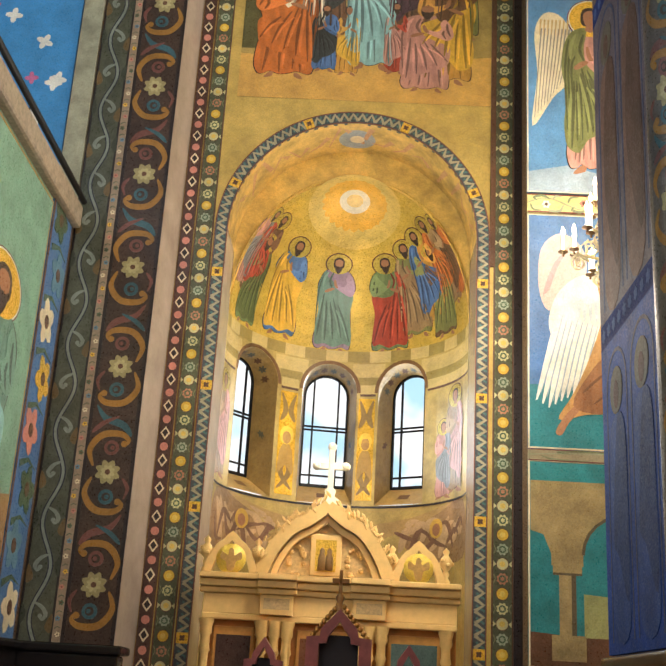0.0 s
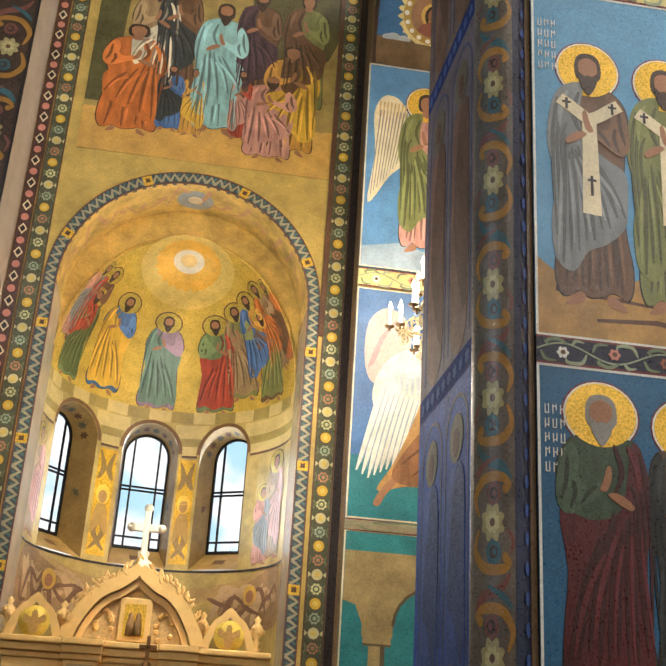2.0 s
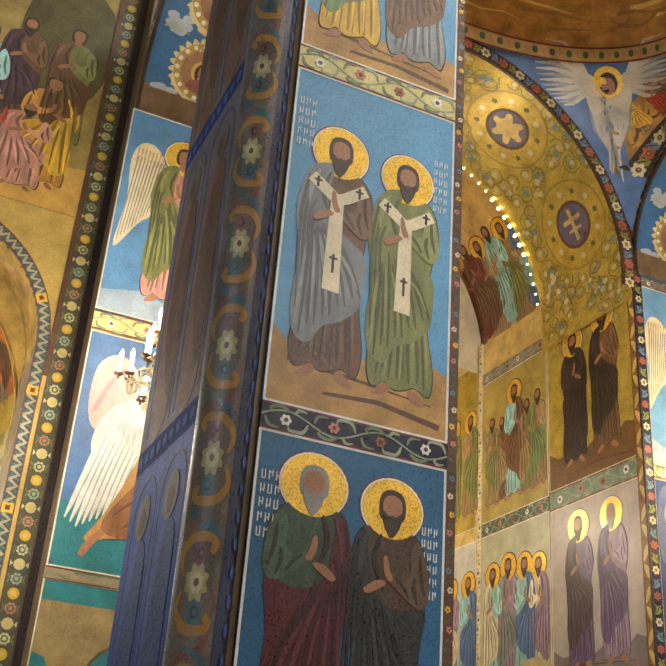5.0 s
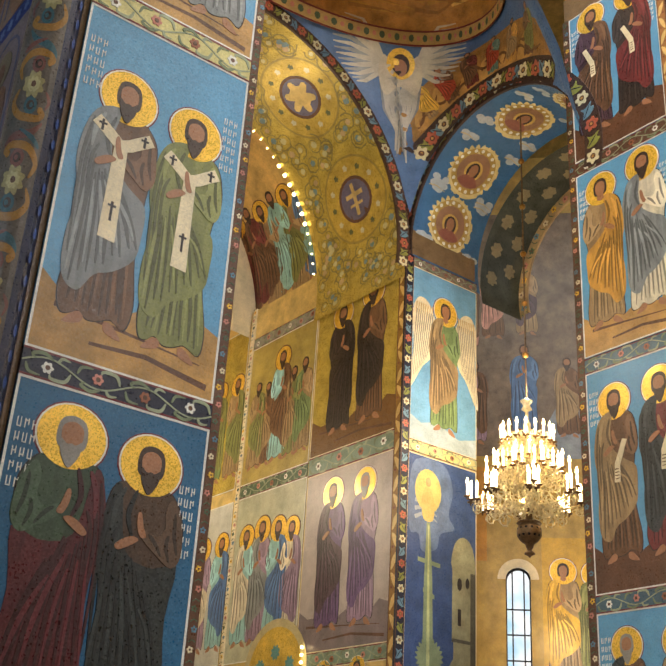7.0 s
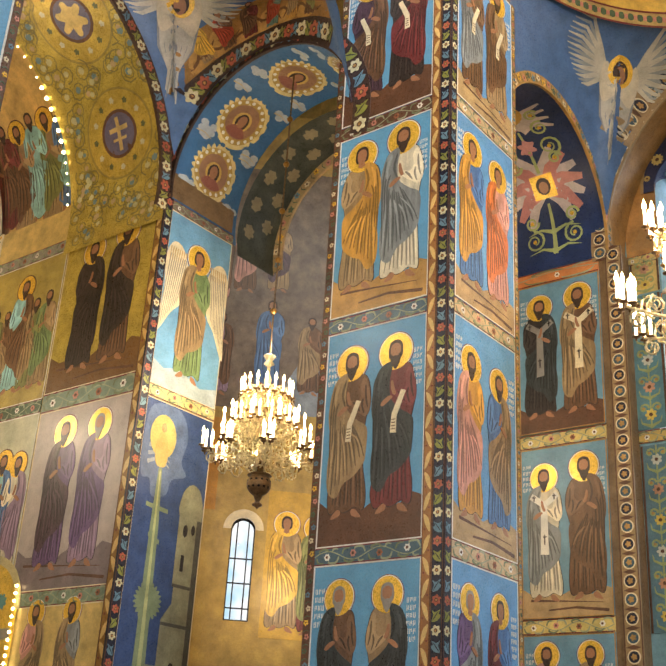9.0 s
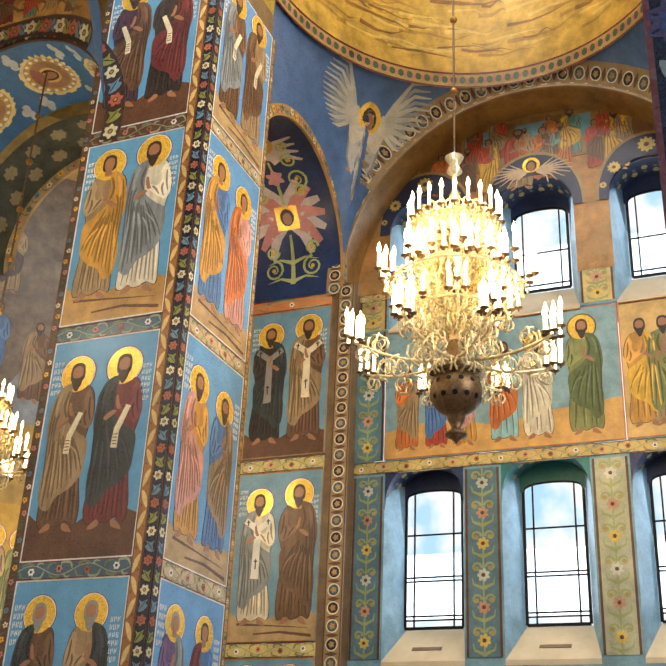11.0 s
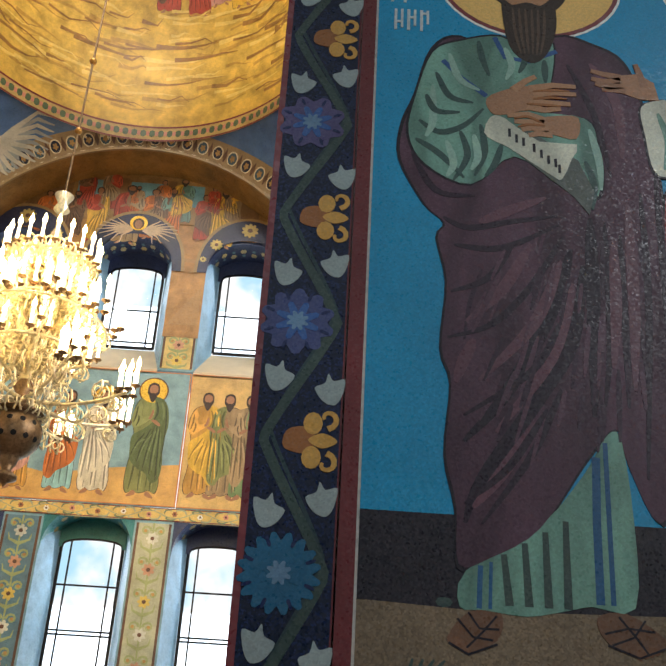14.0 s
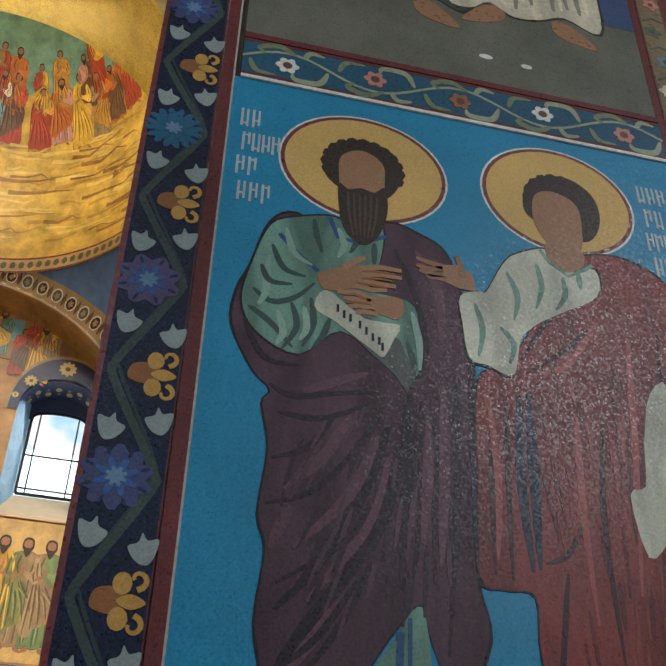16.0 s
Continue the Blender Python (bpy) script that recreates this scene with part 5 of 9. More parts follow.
for k, (a, b, c) in enumerate(((-1.5, "dun", "gold"), (-0.95, "brown", "red"), (-0.4, "maroon", "brown"), (0.2, "sea", "red"), (0.8, "ochre", "dun"), (1.4, "brown", "olive"))):
    saint(dome_e, a, 2.76, 0.9, R[b], R[c], k, ground=ag, small=True, halo=None, wide=1.5, beard=k % 2 == 0)
wg = arch_ground(19.19, t_put["vault_pendentive_south"][1], 4.3, 12.9, 4.4, 0.16, 8.44)
chain = {}
for k in range(24):
    for poly, layer, mt in m_chain(0.36, 0.0, 0.37, k):
        chain.setdefault((layer, mt.name), (layer, mt, []))[2].append([(-4.26 + 0.37 * k + b, 4.22 + a) for a, b in poly])
lay("arch_band", [rect(-4.445 + 0.37 * k, 4.2, -4.075 + 0.37 * k, 4.6) for k in range(24)], 1, mosaic((150, 124, 86)), dome_s, "patterned band round the great window arch", ground=wg)
for layer, mt, polys in chain.values():
    lay("ornament", polys, layer + 1, mt, dome_s, ground=wg)
# painted sky of the gold domes: long rolling streaks, and robed shapes on the southern one
for t, key, ru, rv, sd in ((dome_e, "vault_pendentive_east", 3.2, 2.5, 3), (dome_s, "vault_pendentive_south", 4.4, 6.0, 5)):
    dg = Curve(lambda u, v, f=t_put[key][0], ru=ru, rv=rv: (f(-u / ru, 0.982 * math.cos(min(1.5, v / rv))), (-0.6 * math.cos(u / ru), 0.6 * math.sin(u / ru), -0.6)), 0.3)
    rd = random.Random(sd)
    span = (-5.5, 6.5) if t is dome_s else (-9, 9)
    for q, mt in enumerate((mosaic((176, 136, 58), cloud=0.4), mosaic((220, 188, 100), cloud=0.3), mosaic((146, 104, 50), cloud=0.4))):
        lines = []
        for k in range(60):
            a, b, w = rd.uniform(*span), rd.uniform(0.5, 3.2 if t is dome_s else 2.4), rd.uniform(0.5, 1.9)
            lines.append(ribbon([(a, b), (a + w * 0.4, b + rd.uniform(-0.08, 0.08)), (a + w * 0.75, b + rd.uniform(-0.1, 0.1)), (a + w, b + rd.uniform(-0.14, 0.14))], rd.uniform(0.05, 0.13), 0.01))
        lay("painted_cloud", lines, 1 + 1.1 * q, mt, t, ground=dg)
    if t is dome_s:
        lay("painted_sky", [smooth([(-5, 4.9), (5.5, 4.9), (5.5, 8.6), (0, 9), (-5, 8.6)])], 0.6, mosaic((120, 168, 150), cloud=0.4), t, ground=dg)
        rk = random.Random(9)
        for k in range(26):
            c1 = ("orange", "red", "ochre", "rose", "gold", "dun")[k % 6]
            back = k < 12
            saint(t, -4.6 + (0.8 if back else 0.7) * (k if back else k - 12) + rk.uniform(-0.15, 0.15), (3.8 if back else 3.1) + rk.uniform(-0.2, 0.3), rk.uniform(1.5, 2.2), R["white" if k == 18 else c1], R["aqua" if k == 18 else ("red", "orange", "gold", "ochre", "brown")[k % 5]], k, ground=dg, small=True, halo=M_HALO if k == 18 else None, wide=rk.uniform(1.1, 1.6), beard=k % 3 == 0, wrap=k % 2 == 0)

# ---- south side: pilaster, arches, window wall ----
p_s = pier("wall_pilaster", "mosaic pilaster with two pairs of saints on blue ground", 19.24, 21.4, 8.42, 10.75, 13.0)
FS = side(19.2, 10.6)
for z0, z1, figs, soil in (
    (A0 + 0.02, LB - 0.05, [(0.5, 2.4, "dun", "rose", {}), (1.4, 2.4, "brown", "dun", {})], None),
    (LB + 0.26, LC - 0.05, [(0.52, 2.75, "white", "grey", dict(stole=M_WHITE)), (1.4, 2.9, "brown", "brown", {})], M_SAND),
    (LC + 0.28, LD - 0.05, [(0.5, 2.8, "black", "slate", dict(stole=M_GREY)), (1.4, 2.9, "brown", "dun", dict(stole=M_CREAM))], M_BROWN)):
    register(FS, p_s, 1.9, z0, z1, mosaic((104, 146, 168), cloud=0.2), figs, feet=0.3 if soil else 0.1, soil=soil, soil_h=0.5, rim=M_OCHRE)
for z in (LB - 0.04, LC - 0.04):
    frieze(side(19.195, 10.6, z), 1.9, 0.28, p_s, mosaic((206, 186, 110)))
frieze(side(19.195, 10.6, LD - 0.04), 1.9, 0.3, p_s, M_ORANGE, pitch=5)
strip("border", side(19.19, 10.74, A0), 0.13, 10.9, M_OCHRE, p_s, m_gems, 0.2)
# arch between the south-east pier and the pilaster
QX, QZ, QR = 16.9, 13.0, 2.3
q_arch = thing("arch_south_aisle", "dark blue arch soffit with a cherub on pink wings", "arch")
soffit("soffit", lambda a, d: (QX + QR * math.cos(a), d, QZ + QR * math.sin(a)), -8, 188, 8.45, 10.7, mosaic((34, 52, 96), cloud=0.3), q_arch)
qg = Curve(lambda u, v: ((QX + QR * math.cos(v / QR), 10.6 - u, QZ + QR * math.sin(v / QR)), (-math.cos(v / QR), 0, -math.sin(v / QR))), 0.2)
pale, rosy, pearl = mosaic((176, 186, 122)), mosaic((198, 128, 122)), mosaic((204, 190, 188))
for h in (-1, 1):
    for k in range(7):
        a = radians(62 - 20 * k)
        lay("wing", [ribbon([(0.95 + h * 0.1, 1.55), (0.95 + h * 0.5 * math.cos(a + 0.2), 1.55 + 0.5 * math.sin(a + 0.2)), (0.95 + h * 0.92 * math.cos(a), 1.55 + 0.98 * math.sin(a))], 0.42, 0.14)], 1 + 0.3 * (k % 2), rosy if k % 2 else pearl, q_arch, ground=qg)
    for v0, r0, t0 in ((0.42, 0.25, 1.57), (0.85, 0.16, 0), (2.45, 0.26, -1.57), (2.95, 0.2, 1.0), (3.35, 0.16, 0.3), (2.15, 0.15, 0)):
        lay("scroll", [ribbon(scroll_line(0.95 + h * 0.48, v0, r0, 1.5, t0, h, 18), 0.065, 0.03)], 4.4, pale, q_arch, ground=qg)
        lay("bud", [circle(0.95 + h * 0.48, v0, 0.05, 8)], 5, M_HALO, q_arch, ground=qg)
    lay("leaf", [ribbon([(0.95, 0.1 + 0.45 * k), (0.95 + h * 0.3, 0.2 + 0.45 * k), (0.95 + h * 0.62, 0.12 + 0.45 * k)], 0.10, 0.01) for k in range(2)], 4.2, pale, q_arch, ground=qg)
    lay("wing", [ribbon([(0.95 + h * 0.08, 3.0), (0.95 + h * 0.4, 3.1 + 0.14 * k), (0.95 + h * 0.8, 2.9 + 0.24 * k)], 0.26, 0.06) for k in range(4)], 2, pearl if h > 0 else rosy, q_arch, ground=qg)
lay("stem", [ribbon([(0.95, 0.03), (0.95, 0.5), (0.95, 1.2)], 0.12, 0.06), ribbon([(0.95, 1.9), (0.95, 2.5), (0.95, 3.0)], 0.08, 0.05)], 4.4, pale, q_arch, ground=qg)
lay("wing", [petals(0.95, 2.55, 0.22, 6, 0.4, 5)], 4.8, mosaic((206, 150, 150)), q_arch, ground=qg)
lay("halo", [rect(0.68, 1.32, 1.22, 1.86)], 6, M_HALO, q_arch, ground=qg)
lay("hair", [circle(0.95, 1.6, 0.17, 12, 0.2)], 7, M_HAIR, q_arch, ground=qg)
lay("head", [circle(0.95, 1.57, 0.11, 12, 0.14)], 8, M_SKIN, q_arch, ground=qg)
lay("ray", [circle(0.95, 3.55, 0.34, 18)], 3, mosaic((206, 160, 76)), q_arch, ground=qg)
arc_band("arch_edge", front(QX, 8.43, QZ), QR - 0.04, QR + 0.2, -6, 186, M_OCHRE, q_arch, motif=m_gems, count=34)

SY, SZ, SR = 4.3, 12.9, 4.2
s_wall = thing("wall_south", "turquoise and gold mosaic wall with two rows of windows", "wall")
SXF, SXG = 20.2, 21.0
M_SBLUE, M_STYMP = mosaic((120, 158, 170), cloud=0.3), mosaic((176, 130, 74), cloud=0.4)
WINS = [(6.88, 0.84), (4.38, 0.88), (1.86, 0.88), (-0.66, 0.88)]


def holed_wall():
    """Wall x 20.2 to 21.0 with arched splayed openings, built as strips between them."""
    bm = bmesh.new()
    ys = sorted([8.5, -2.5] + [y + s * h for y, h in WINS for s in (-1, 1)], reverse=True)
    for i in range(0, len(ys) - 1, 2):
        box(bm, SXF, SXG + 0.2, ys[i + 1], ys[i], 2.2, 9.0)
        box(bm, SXF, SXG + 0.2, ys[i + 1], ys[i], 12.05, 15.4)
    for y, h in WINS:
        box(bm, SXF, SXG + 0.2, y - h, y + h, 2.2, 4.95)
        box(bm, SXF + 0.001, SXG + 0.2, y - h, y + h, 9.0, 12.05)
    return bm


part("core", holed_wall(), M_SBLUE, s_wall)
part("core", boxed(SXF, SXG + 0.2, -2.5, 8.5, 15.4, 18), mosaic((156, 122, 68), cloud=0.4), s_wall)
for y0, y1 in ((8.45, 7.72), (6.04, 5.26), (3.5, 2.74), (0.98, 0.22)):
    up_p = panel("mosaic_field", side(20.186, y0, 12.86), y0 - y1, 2.9, M_STYMP, s_wall, "ochre field between the upper windows")
    lay("painted_drape", [[(0.05, 0.3), (y0 - y1 - 0.05, 1.3), (y0 - y1 - 0.05, 0.3)], rect(0.05, 1.9, y0 - y1 - 0.05, 2.0)], 1, mosaic((170, 130, 80)), up_p)
for y, h in WINS:
    # arched heads of the lower and upper openings
    for zs, top, zsill, zin in ((7.95, 9.0, 4.95, 5.68), (14.5, 15.4, 12.05, 12.9)):
        bm = bmesh.new()
        n, prev = 16, None
        for k in range(n + 1):
            a = math.pi * k / n
            yy, zz = y + h * math.cos(a), zs + (top - zs - 0.03) * math.sin(a) ** 0.8
            row = [bm.verts.new((x, yy, z)) for x in (SXF - 0.002, SXG + 0.15) for z in (zz, top + 0.02)]
            if prev:
                bm.faces.new((prev[0], row[0], row[1], prev[1]))
                bm.faces.new((prev[0], prev[2], row[2], row[0]))
            prev = row
        bmesh.ops.recalc_face_normals(bm, faces=bm.faces)
        head_mat = mosaic((40, 52, 88), cloud=0.3) if zs > 9 or y > 5 or y < 3 else mosaic((44, 116, 116), cloud=0.3)
        part("arch_head", bm, head_mat, s_wall, "arched window head with mosaic")
        hg = Curve(lambda u, v, y=y, h=h, zs=zs, top=top: ((SXF + 0.08 + u, y + h * math.cos(v), zs + (top - zs - 0.03) * math.sin(v) ** 0.8), (0, -math.cos(v), -math.sin(v))), 0.2)
        lay("flower", [petals(0.22 + 0.16 * (k % 2), 0.35 + 0.27 * k, 0.09, 6, 0.35, 4) for k in range(10)], 2, mosaic((170, 150, 96)) if zs < 9 else mosaic((206, 186, 130)), s_wall, ground=hg)
        lay("leaf", [circle(0.38 - 0.16 * (k % 2), 0.35 + 0.27 * k, 0.05, 7) for k in range(10)], 2, mosaic((96, 130, 140)), s_wall, ground=hg)
        # wall that fills the head above the glazing
        wz, rise = (8.55, 0.2) if zs < 9 else (15.0, 0.25)
        bm = bmesh.new()
        curve = [(0.6 * math.cos(math.pi * k / 16), wz - rise + rise * math.sqrt(max(0.0, math.sin(math.pi * k / 16) ** 2)) ** 0.6) for k in range(17)]
        lower = [(h + 0.02, wz - rise)] + curve + [(-h - 0.02, wz - rise)]
        for (a0, b0), (a1, b1) in zip(lower, lower[1:]):
            if abs(a0 - a1) > 1e-6:
                bm.faces.new([bm.verts.new((SXG - 0.1, y + aa, bb)) for aa, bb in ((a0, b0), (a1, b1), (a1, top + 0.05), (a0, top + 0.05))])
        part("arch_head", bm, head_mat, s_wall)
        bm = bmesh.new()
        v = [bm.verts.new(c) for c in ((SXF - 0.01, y - h, zsill), (SXF - 0.01, y + h, zsill), (SXG, y + h * 0.85, zin), (SXG, y - h * 0.85, zin), (SXF - 0.01, y - h, zsill - 0.1), (SXF - 0.01, y + h, zsill - 0.1))]
        bm.faces.new(v[:4])
        bm.faces.new((v[0], v[4], v[5], v[1]))
        sill = part("window_sill", bm, M_PLASTER, s_wall, "sloping cream sill")
        if zs < 9:
            bm = bmesh.new()
            box(bm, 0, 0.1, -0.3, 0.3, 0, 0.012)
            gr = part("vent_grille", bm, stone((120, 92, 60), 0.5, 20), sill, "small brown vent in the sill")
            ang = math.atan2(zin - zsill, SXG - SXF)
            gr.matrix_world = Matrix.Translation((SXF + 0.25, y, zsill + 0.25 * math.tan(ang) + 0.012)) @ Matrix.Rotation(-ang, 4, "Y")
        for s in (-1, 1):
            bm = bmesh.new()
            q = [bm.verts.new(c) for c in ((SXF, y + s * h, zsill), (SXG, y + s * h * 0.72, zsill), (SXG, y + s * h * 0.72, top), (SXF, y + s * h, top))]
            bm.faces.new(q if s > 0 else q[::-1])
            part("reveal", bm, mosaic((126, 166, 190), cloud=0.3), s_wall)


def window(name, place, w, z0, z1, arch, cols, bars, label, parent=None, rise=0.25):
    """A glazed iron window in its own plane (u across from the middle, v up from its foot), with a bright sky outside."""
    t = thing(name, label, "window")
    H = z1 - z0
    fr = bmesh.new()

    def head(u):
        return H - rise + rise * math.sqrt(max(0.0, 1 - (u / (w / 2)) ** 2)) ** (1.0 if arch else 0.6)
    top = [(w / 2 * math.cos(math.pi * k / 16), head(w / 2 * math.cos(math.pi * k / 16))) for k in range(17)]
    outline = [(-w / 2, 0), (w / 2, 0)] + top
    for a, b in zip(outline, outline[1:] + outline[:1]):
        if (Vector(a) - Vector(b)).length > 1e-4:
            flat(fr, ribbon([a, b], 0.058), 14)
    bmesh.ops.recalc_face_normals(fr, faces=fr.faces)
    o = part("window_frame", fr, M_IRON, t, "dark iron frame")
    o.matrix_world = place
    for u in cols:
        b = bmesh.new()
        flat(b, rect(u - 0.016, 0, u + 0.016, head(u)), 10)
        part("glazing_bar", b, M_IRON, t).matrix_world = place
    for v in bars:
        b = bmesh.new()
        flat(b, rect(-w / 2, v - 0.016, w / 2, v + 0.016), 9)
        part("glazing_bar", b, M_IRON, t).matrix_world = place
    g = bmesh.new()
    g.faces.new([g.verts.new((u, v, 0.0)) for u, v in outline])
    pane = part("pane", g, glass(), t)
    pane.matrix_world, pane.visible_shadow = place, False
    return t


for y, h in WINS:
    window("window_lower", side(SXG - 0.05, y, 5.7), 1.22, 5.7, 8.55, False, (-0.42, 0.42), (0.16, 0.24, 0.94, 1.02, 1.9), "tall leaded window in black iron frame", rise=0.2)
    window("window_upper", side(SXG - 0.05, y, 12.92), 1.2, 12.92, 15.0, False, (-0.42, 0.42), (0.14, 0.95), "small arched window in black iron frame", rise=0.25)
tagged(part("backdrop_south", boxed(22.2, 22.25, -5, 11, 2, 18), sky_backdrop(), None), "bright overcast sky outside the south windows", "sky", kind="structure")
# painted scene between the window rows
PS = side(20.19, 7.75)
scn = panel("mosaic_scene", PS @ Matrix.Translation((0, 9.05, 0)), 4.98, 2.95, mosaic((128, 160, 166), cloud=0.3), s_wall, "wide mosaic scene with robed standing shapes", rim=M_ORANGE)
lay("painted_soil", [[(0, 0), (4.98, 0), (4.98, 0.9), (3.6, 0.75), (2.4, 0.55), (1.2, 0.8), (0, 0.6)]], 0.5, mosaic((206, 160, 90)), scn)
for k, (u, h, a, b) in enumerate(((0.5, 1.9, "orange", "dun"), (1.15, 1.8, "red", "blue"), (1.75, 1.9, "ochre", "rose"), (2.6, 2.3, "aqua", "orange"), (3.3, 2.35, "white", "white"), (4.25, 2.6, "olive", "moss"))):
    saint(scn, u, 0.15, h, R[a], R[b], k, small=True, halo=M_HALO if k > 3 else None)
scn2 = panel("mosaic_scene", side(20.19, 2.75, 9.05), 2.9, 2.95, mosaic((206, 170, 104), cloud=0.3), s_wall, "", rim=M_ORANGE)
for k, (u, a, b) in enumerate(((0.4, "ochre", "gold"), (0.85, "dun", "olive"), (1.3, "green", "dun"), (1.8, "red", "orange"), (2.4, "rose", "gold"))):
    saint(scn2, u, 0.2, 2.4, R[a], R[b], k, small=True, halo=None)
frieze(side(20.185, 8.5, 8.76), 11, 0.26, s_wall, mosaic((206, 176, 100)), pitch=0.5)
strip("border", side(20.185, 8.48, 9.05), 0.7, 3.0, mosaic((90, 130, 140)), s_wall, m_stalk, 0.55)
for y0, y1 in ((8.4, 7.76), (6.0, 5.3), (3.46, 2.78), (0.94, 0.26)):
    strip("border", side(20.185, y0, 5.0), y0 - y1, 3.7, mosaic((88, 120, 132), cloud=0.3) if y0 > 5 else mosaic((170, 170, 140), cloud=0.3), s_wall, m_stalk, 0.55)
    strip("border", side(20.185, y0, 12.1), y0 - y1, 0.75, M_GOLDP, s_wall, m_stalk, 0.37)
frieze(side(20.185, 8.5, 12.82), 0.7, 0.2, s_wall, M_GOLDP)
for n, (y, h) in enumerate(WINS[:3]):
    # dark crescents with a winged head or star flowers above the upper windows
    N_ = 20
    outer = [(-1.12 * math.cos(math.pi * k / N_), 0.1 + 1.5 * math.sin(math.pi * k / N_) ** 0.9) for k in range(N_ + 1)]
    inner_ = [(h * math.cos(math.pi * k / N_), 0.1 + 0.92 * math.sin(math.pi * k / N_) ** 0.8) for k in range(N_ + 1)]
    hd = lay("window_head", [outer + inner_], 1, mosaic((46, 52, 84), cloud=0.3), s_wall, "dark blue arched window head")
    hd.matrix_world = side(20.155, y, 14.4)
    lay("window_edge", [ribbon(outer, 0.07)], 2, mosaic((170, 140, 90)), hd)
    if n == 1:
        wing(hd, 0.12, 1.12, 0.8, 0.42, mosaic((214, 190, 160)), None, 9)
        wing(hd, -0.12, 1.12, -0.8, 0.42, mosaic((214, 190, 160)), None, 9)
        lay("halo", [circle(0, 1.3, 0.2, 16)], 5, M_HALO, hd)
        lay("hair", [circle(0, 1.28, 0.13, 12, 0.15)], 5.6, M_HAIR, hd)
        lay("head", [circle(0, 1.26, 0.09, 12, 0.12)], 6.2, M_SKIN, hd)
    else:
        for u, v, r in ((0, 1.3, 0.2), (-0.72, 0.86, 0.15), (0.72, 0.86, 0.15), (-0.98, 0.45, 0.08), (0.98, 0.45, 0.08)):
            lay("flower", [petals(u, v, r, 10, 0.3, 4)], 3, mosaic((206, 184, 110)), hd)
            lay("flower_heart", [circle(u, v, r * 0.3, 8)], 4, M_BROWN, hd)
tym = panel("mosaic_scene", side(20.17, 7.3, 15.75), 6.0, 1.3, mosaic((150, 112, 62), cloud=0.4), s_wall, "painted interior scene with red and orange robes")
lay("painted_sky", [rect(1.4, 0.5, 2.3, 1.1), rect(2.6, 0.5, 3.4, 1.1), rect(3.7, 0.5, 4.3, 1.1)], 0.5, mosaic((110, 160, 170)), tym)
lay("painted_wall", [rect(0.3, 0.0, 1.3, 1.1), rect(2.35, 0.0, 2.55, 1.2), rect(3.45, 0.0, 3.65, 1.2), rect(4.4, 0.0, 5.6, 0.9)], 0.7, mosaic((126, 92, 54), cloud=0.4), tym)
rt = random.Random(21)
for k in range(15):
    back = k < 7
    saint(tym, (1.7 + k * 0.55 if back else 0.9 + (k - 7) * 0.56) + rt.uniform(-0.12, 0.12), (0.15 if back else -0.55) + rt.uniform(-0.15, 0.15), rt.uniform(0.95, 1.3) if back else rt.uniform(1.1, 1.7), R[("brown", "red", "dun", "orange", "sea", "red", "gold", "orange")[k % 8]], R[("red", "dun", "orange", "brown", "gold")[k % 5]], k, small=True, halo=None, wide=rt.uniform(1.0, 1.5), beard=k % 2 == 0, wrap=k % 3 == 0)
soffit("arch_soffit", lambda a, d: (d, SY + SR * math.cos(a), SZ + SR * math.sin(a)), -4, 184, 19.2, 20.2, mosaic((140, 104, 54), cloud=0.4), s_wall, "ochre soffit of the great window arch")
arc_band("arch_edge", side(19.18, SY, SZ), SR - 0.05, SR + 0.33, -4, 184, mosaic((150, 124, 86)), s_wall, "patterned arch edge", motif=m_chain, count=44)
strip("border", side(19.18, 8.53, A0), 0.36, 10.6, mosaic((150, 124, 86)), s_wall, m_chain, 0.34)
slab("wall_south_close", "plain wall that closes the south aisle", "wall", M_SBLUE, 20.2, 21.2, -14, -2.5, 0, 24)
slab("wall_south_close", "plain wall that closes the south-east bay", "wall", M_GOLDP, 21.4, 22, 10.7, 28, 0, 24)
slab("wall_south_dado", "black marble dado under the south windows", "dado", M_DADO, 20.1, 21.2, -2.5, 8.5, 0, 2.2)

# ---- south-east chapel seen through the small arch ----
ch = thing("wall_chapel", "dim gold chapel wall with a painted lunette and an arched niche", "wall")
CH = Matrix.Translation((19.6, 18.0, 0)) @ Matrix.Rotation(radians(-46), 4, "Z") @ front(0, 0)
for n, (a, b, c, d) in enumerate(((-6, -0.75, 0, 20), (-0.15, 6, 0, 20), (-0.75, -0.15, 0, 5.55), (-0.75, -0.15, 8.1, 20))):
    o = part("core", boxed(a, b, c, d, -0.5, 0), mosaic((178, 148, 76), cloud=0.3), ch)
    o.matrix_world = CH
lun = panel("mosaic_scene", CH @ Matrix.Translation((-3.2, 10.9, 0.02)), 5.4, 7.2, mosaic((112, 96, 82), cloud=0.5), ch, "painted lunette on a dull grey-brown ground")
lay("painted_cloud", [smooth([(0.2, 0.3), (1.2, 0.2), (1.9, 1.9), (0.9, 2.6), (0.1, 2.8)]), smooth([(3.4, 0.1), (5.2, 0.2), (5.2, 2.2), (4.0, 1.6)])], 1, mosaic((128, 136, 146), cloud=0.4), lun)
for k, (u, v, h, a, b) in enumerate(((1.5, 3.0, 2.4, "rose", "brown"), (2.2, 3.3, 2.3, "brown", "rose"), (3.1, 3.4, 2.2, "dun", "plum"), (3.0, 0.6, 2.6, "blue", "blue"), (4.1, 0.5, 2.3, "brown", "dun"), (1.7, 0.3, 2.4, "mauve", "brown"))):
    saint(lun, u, v, h, R[a], R[b], k, small=True, halo=None)
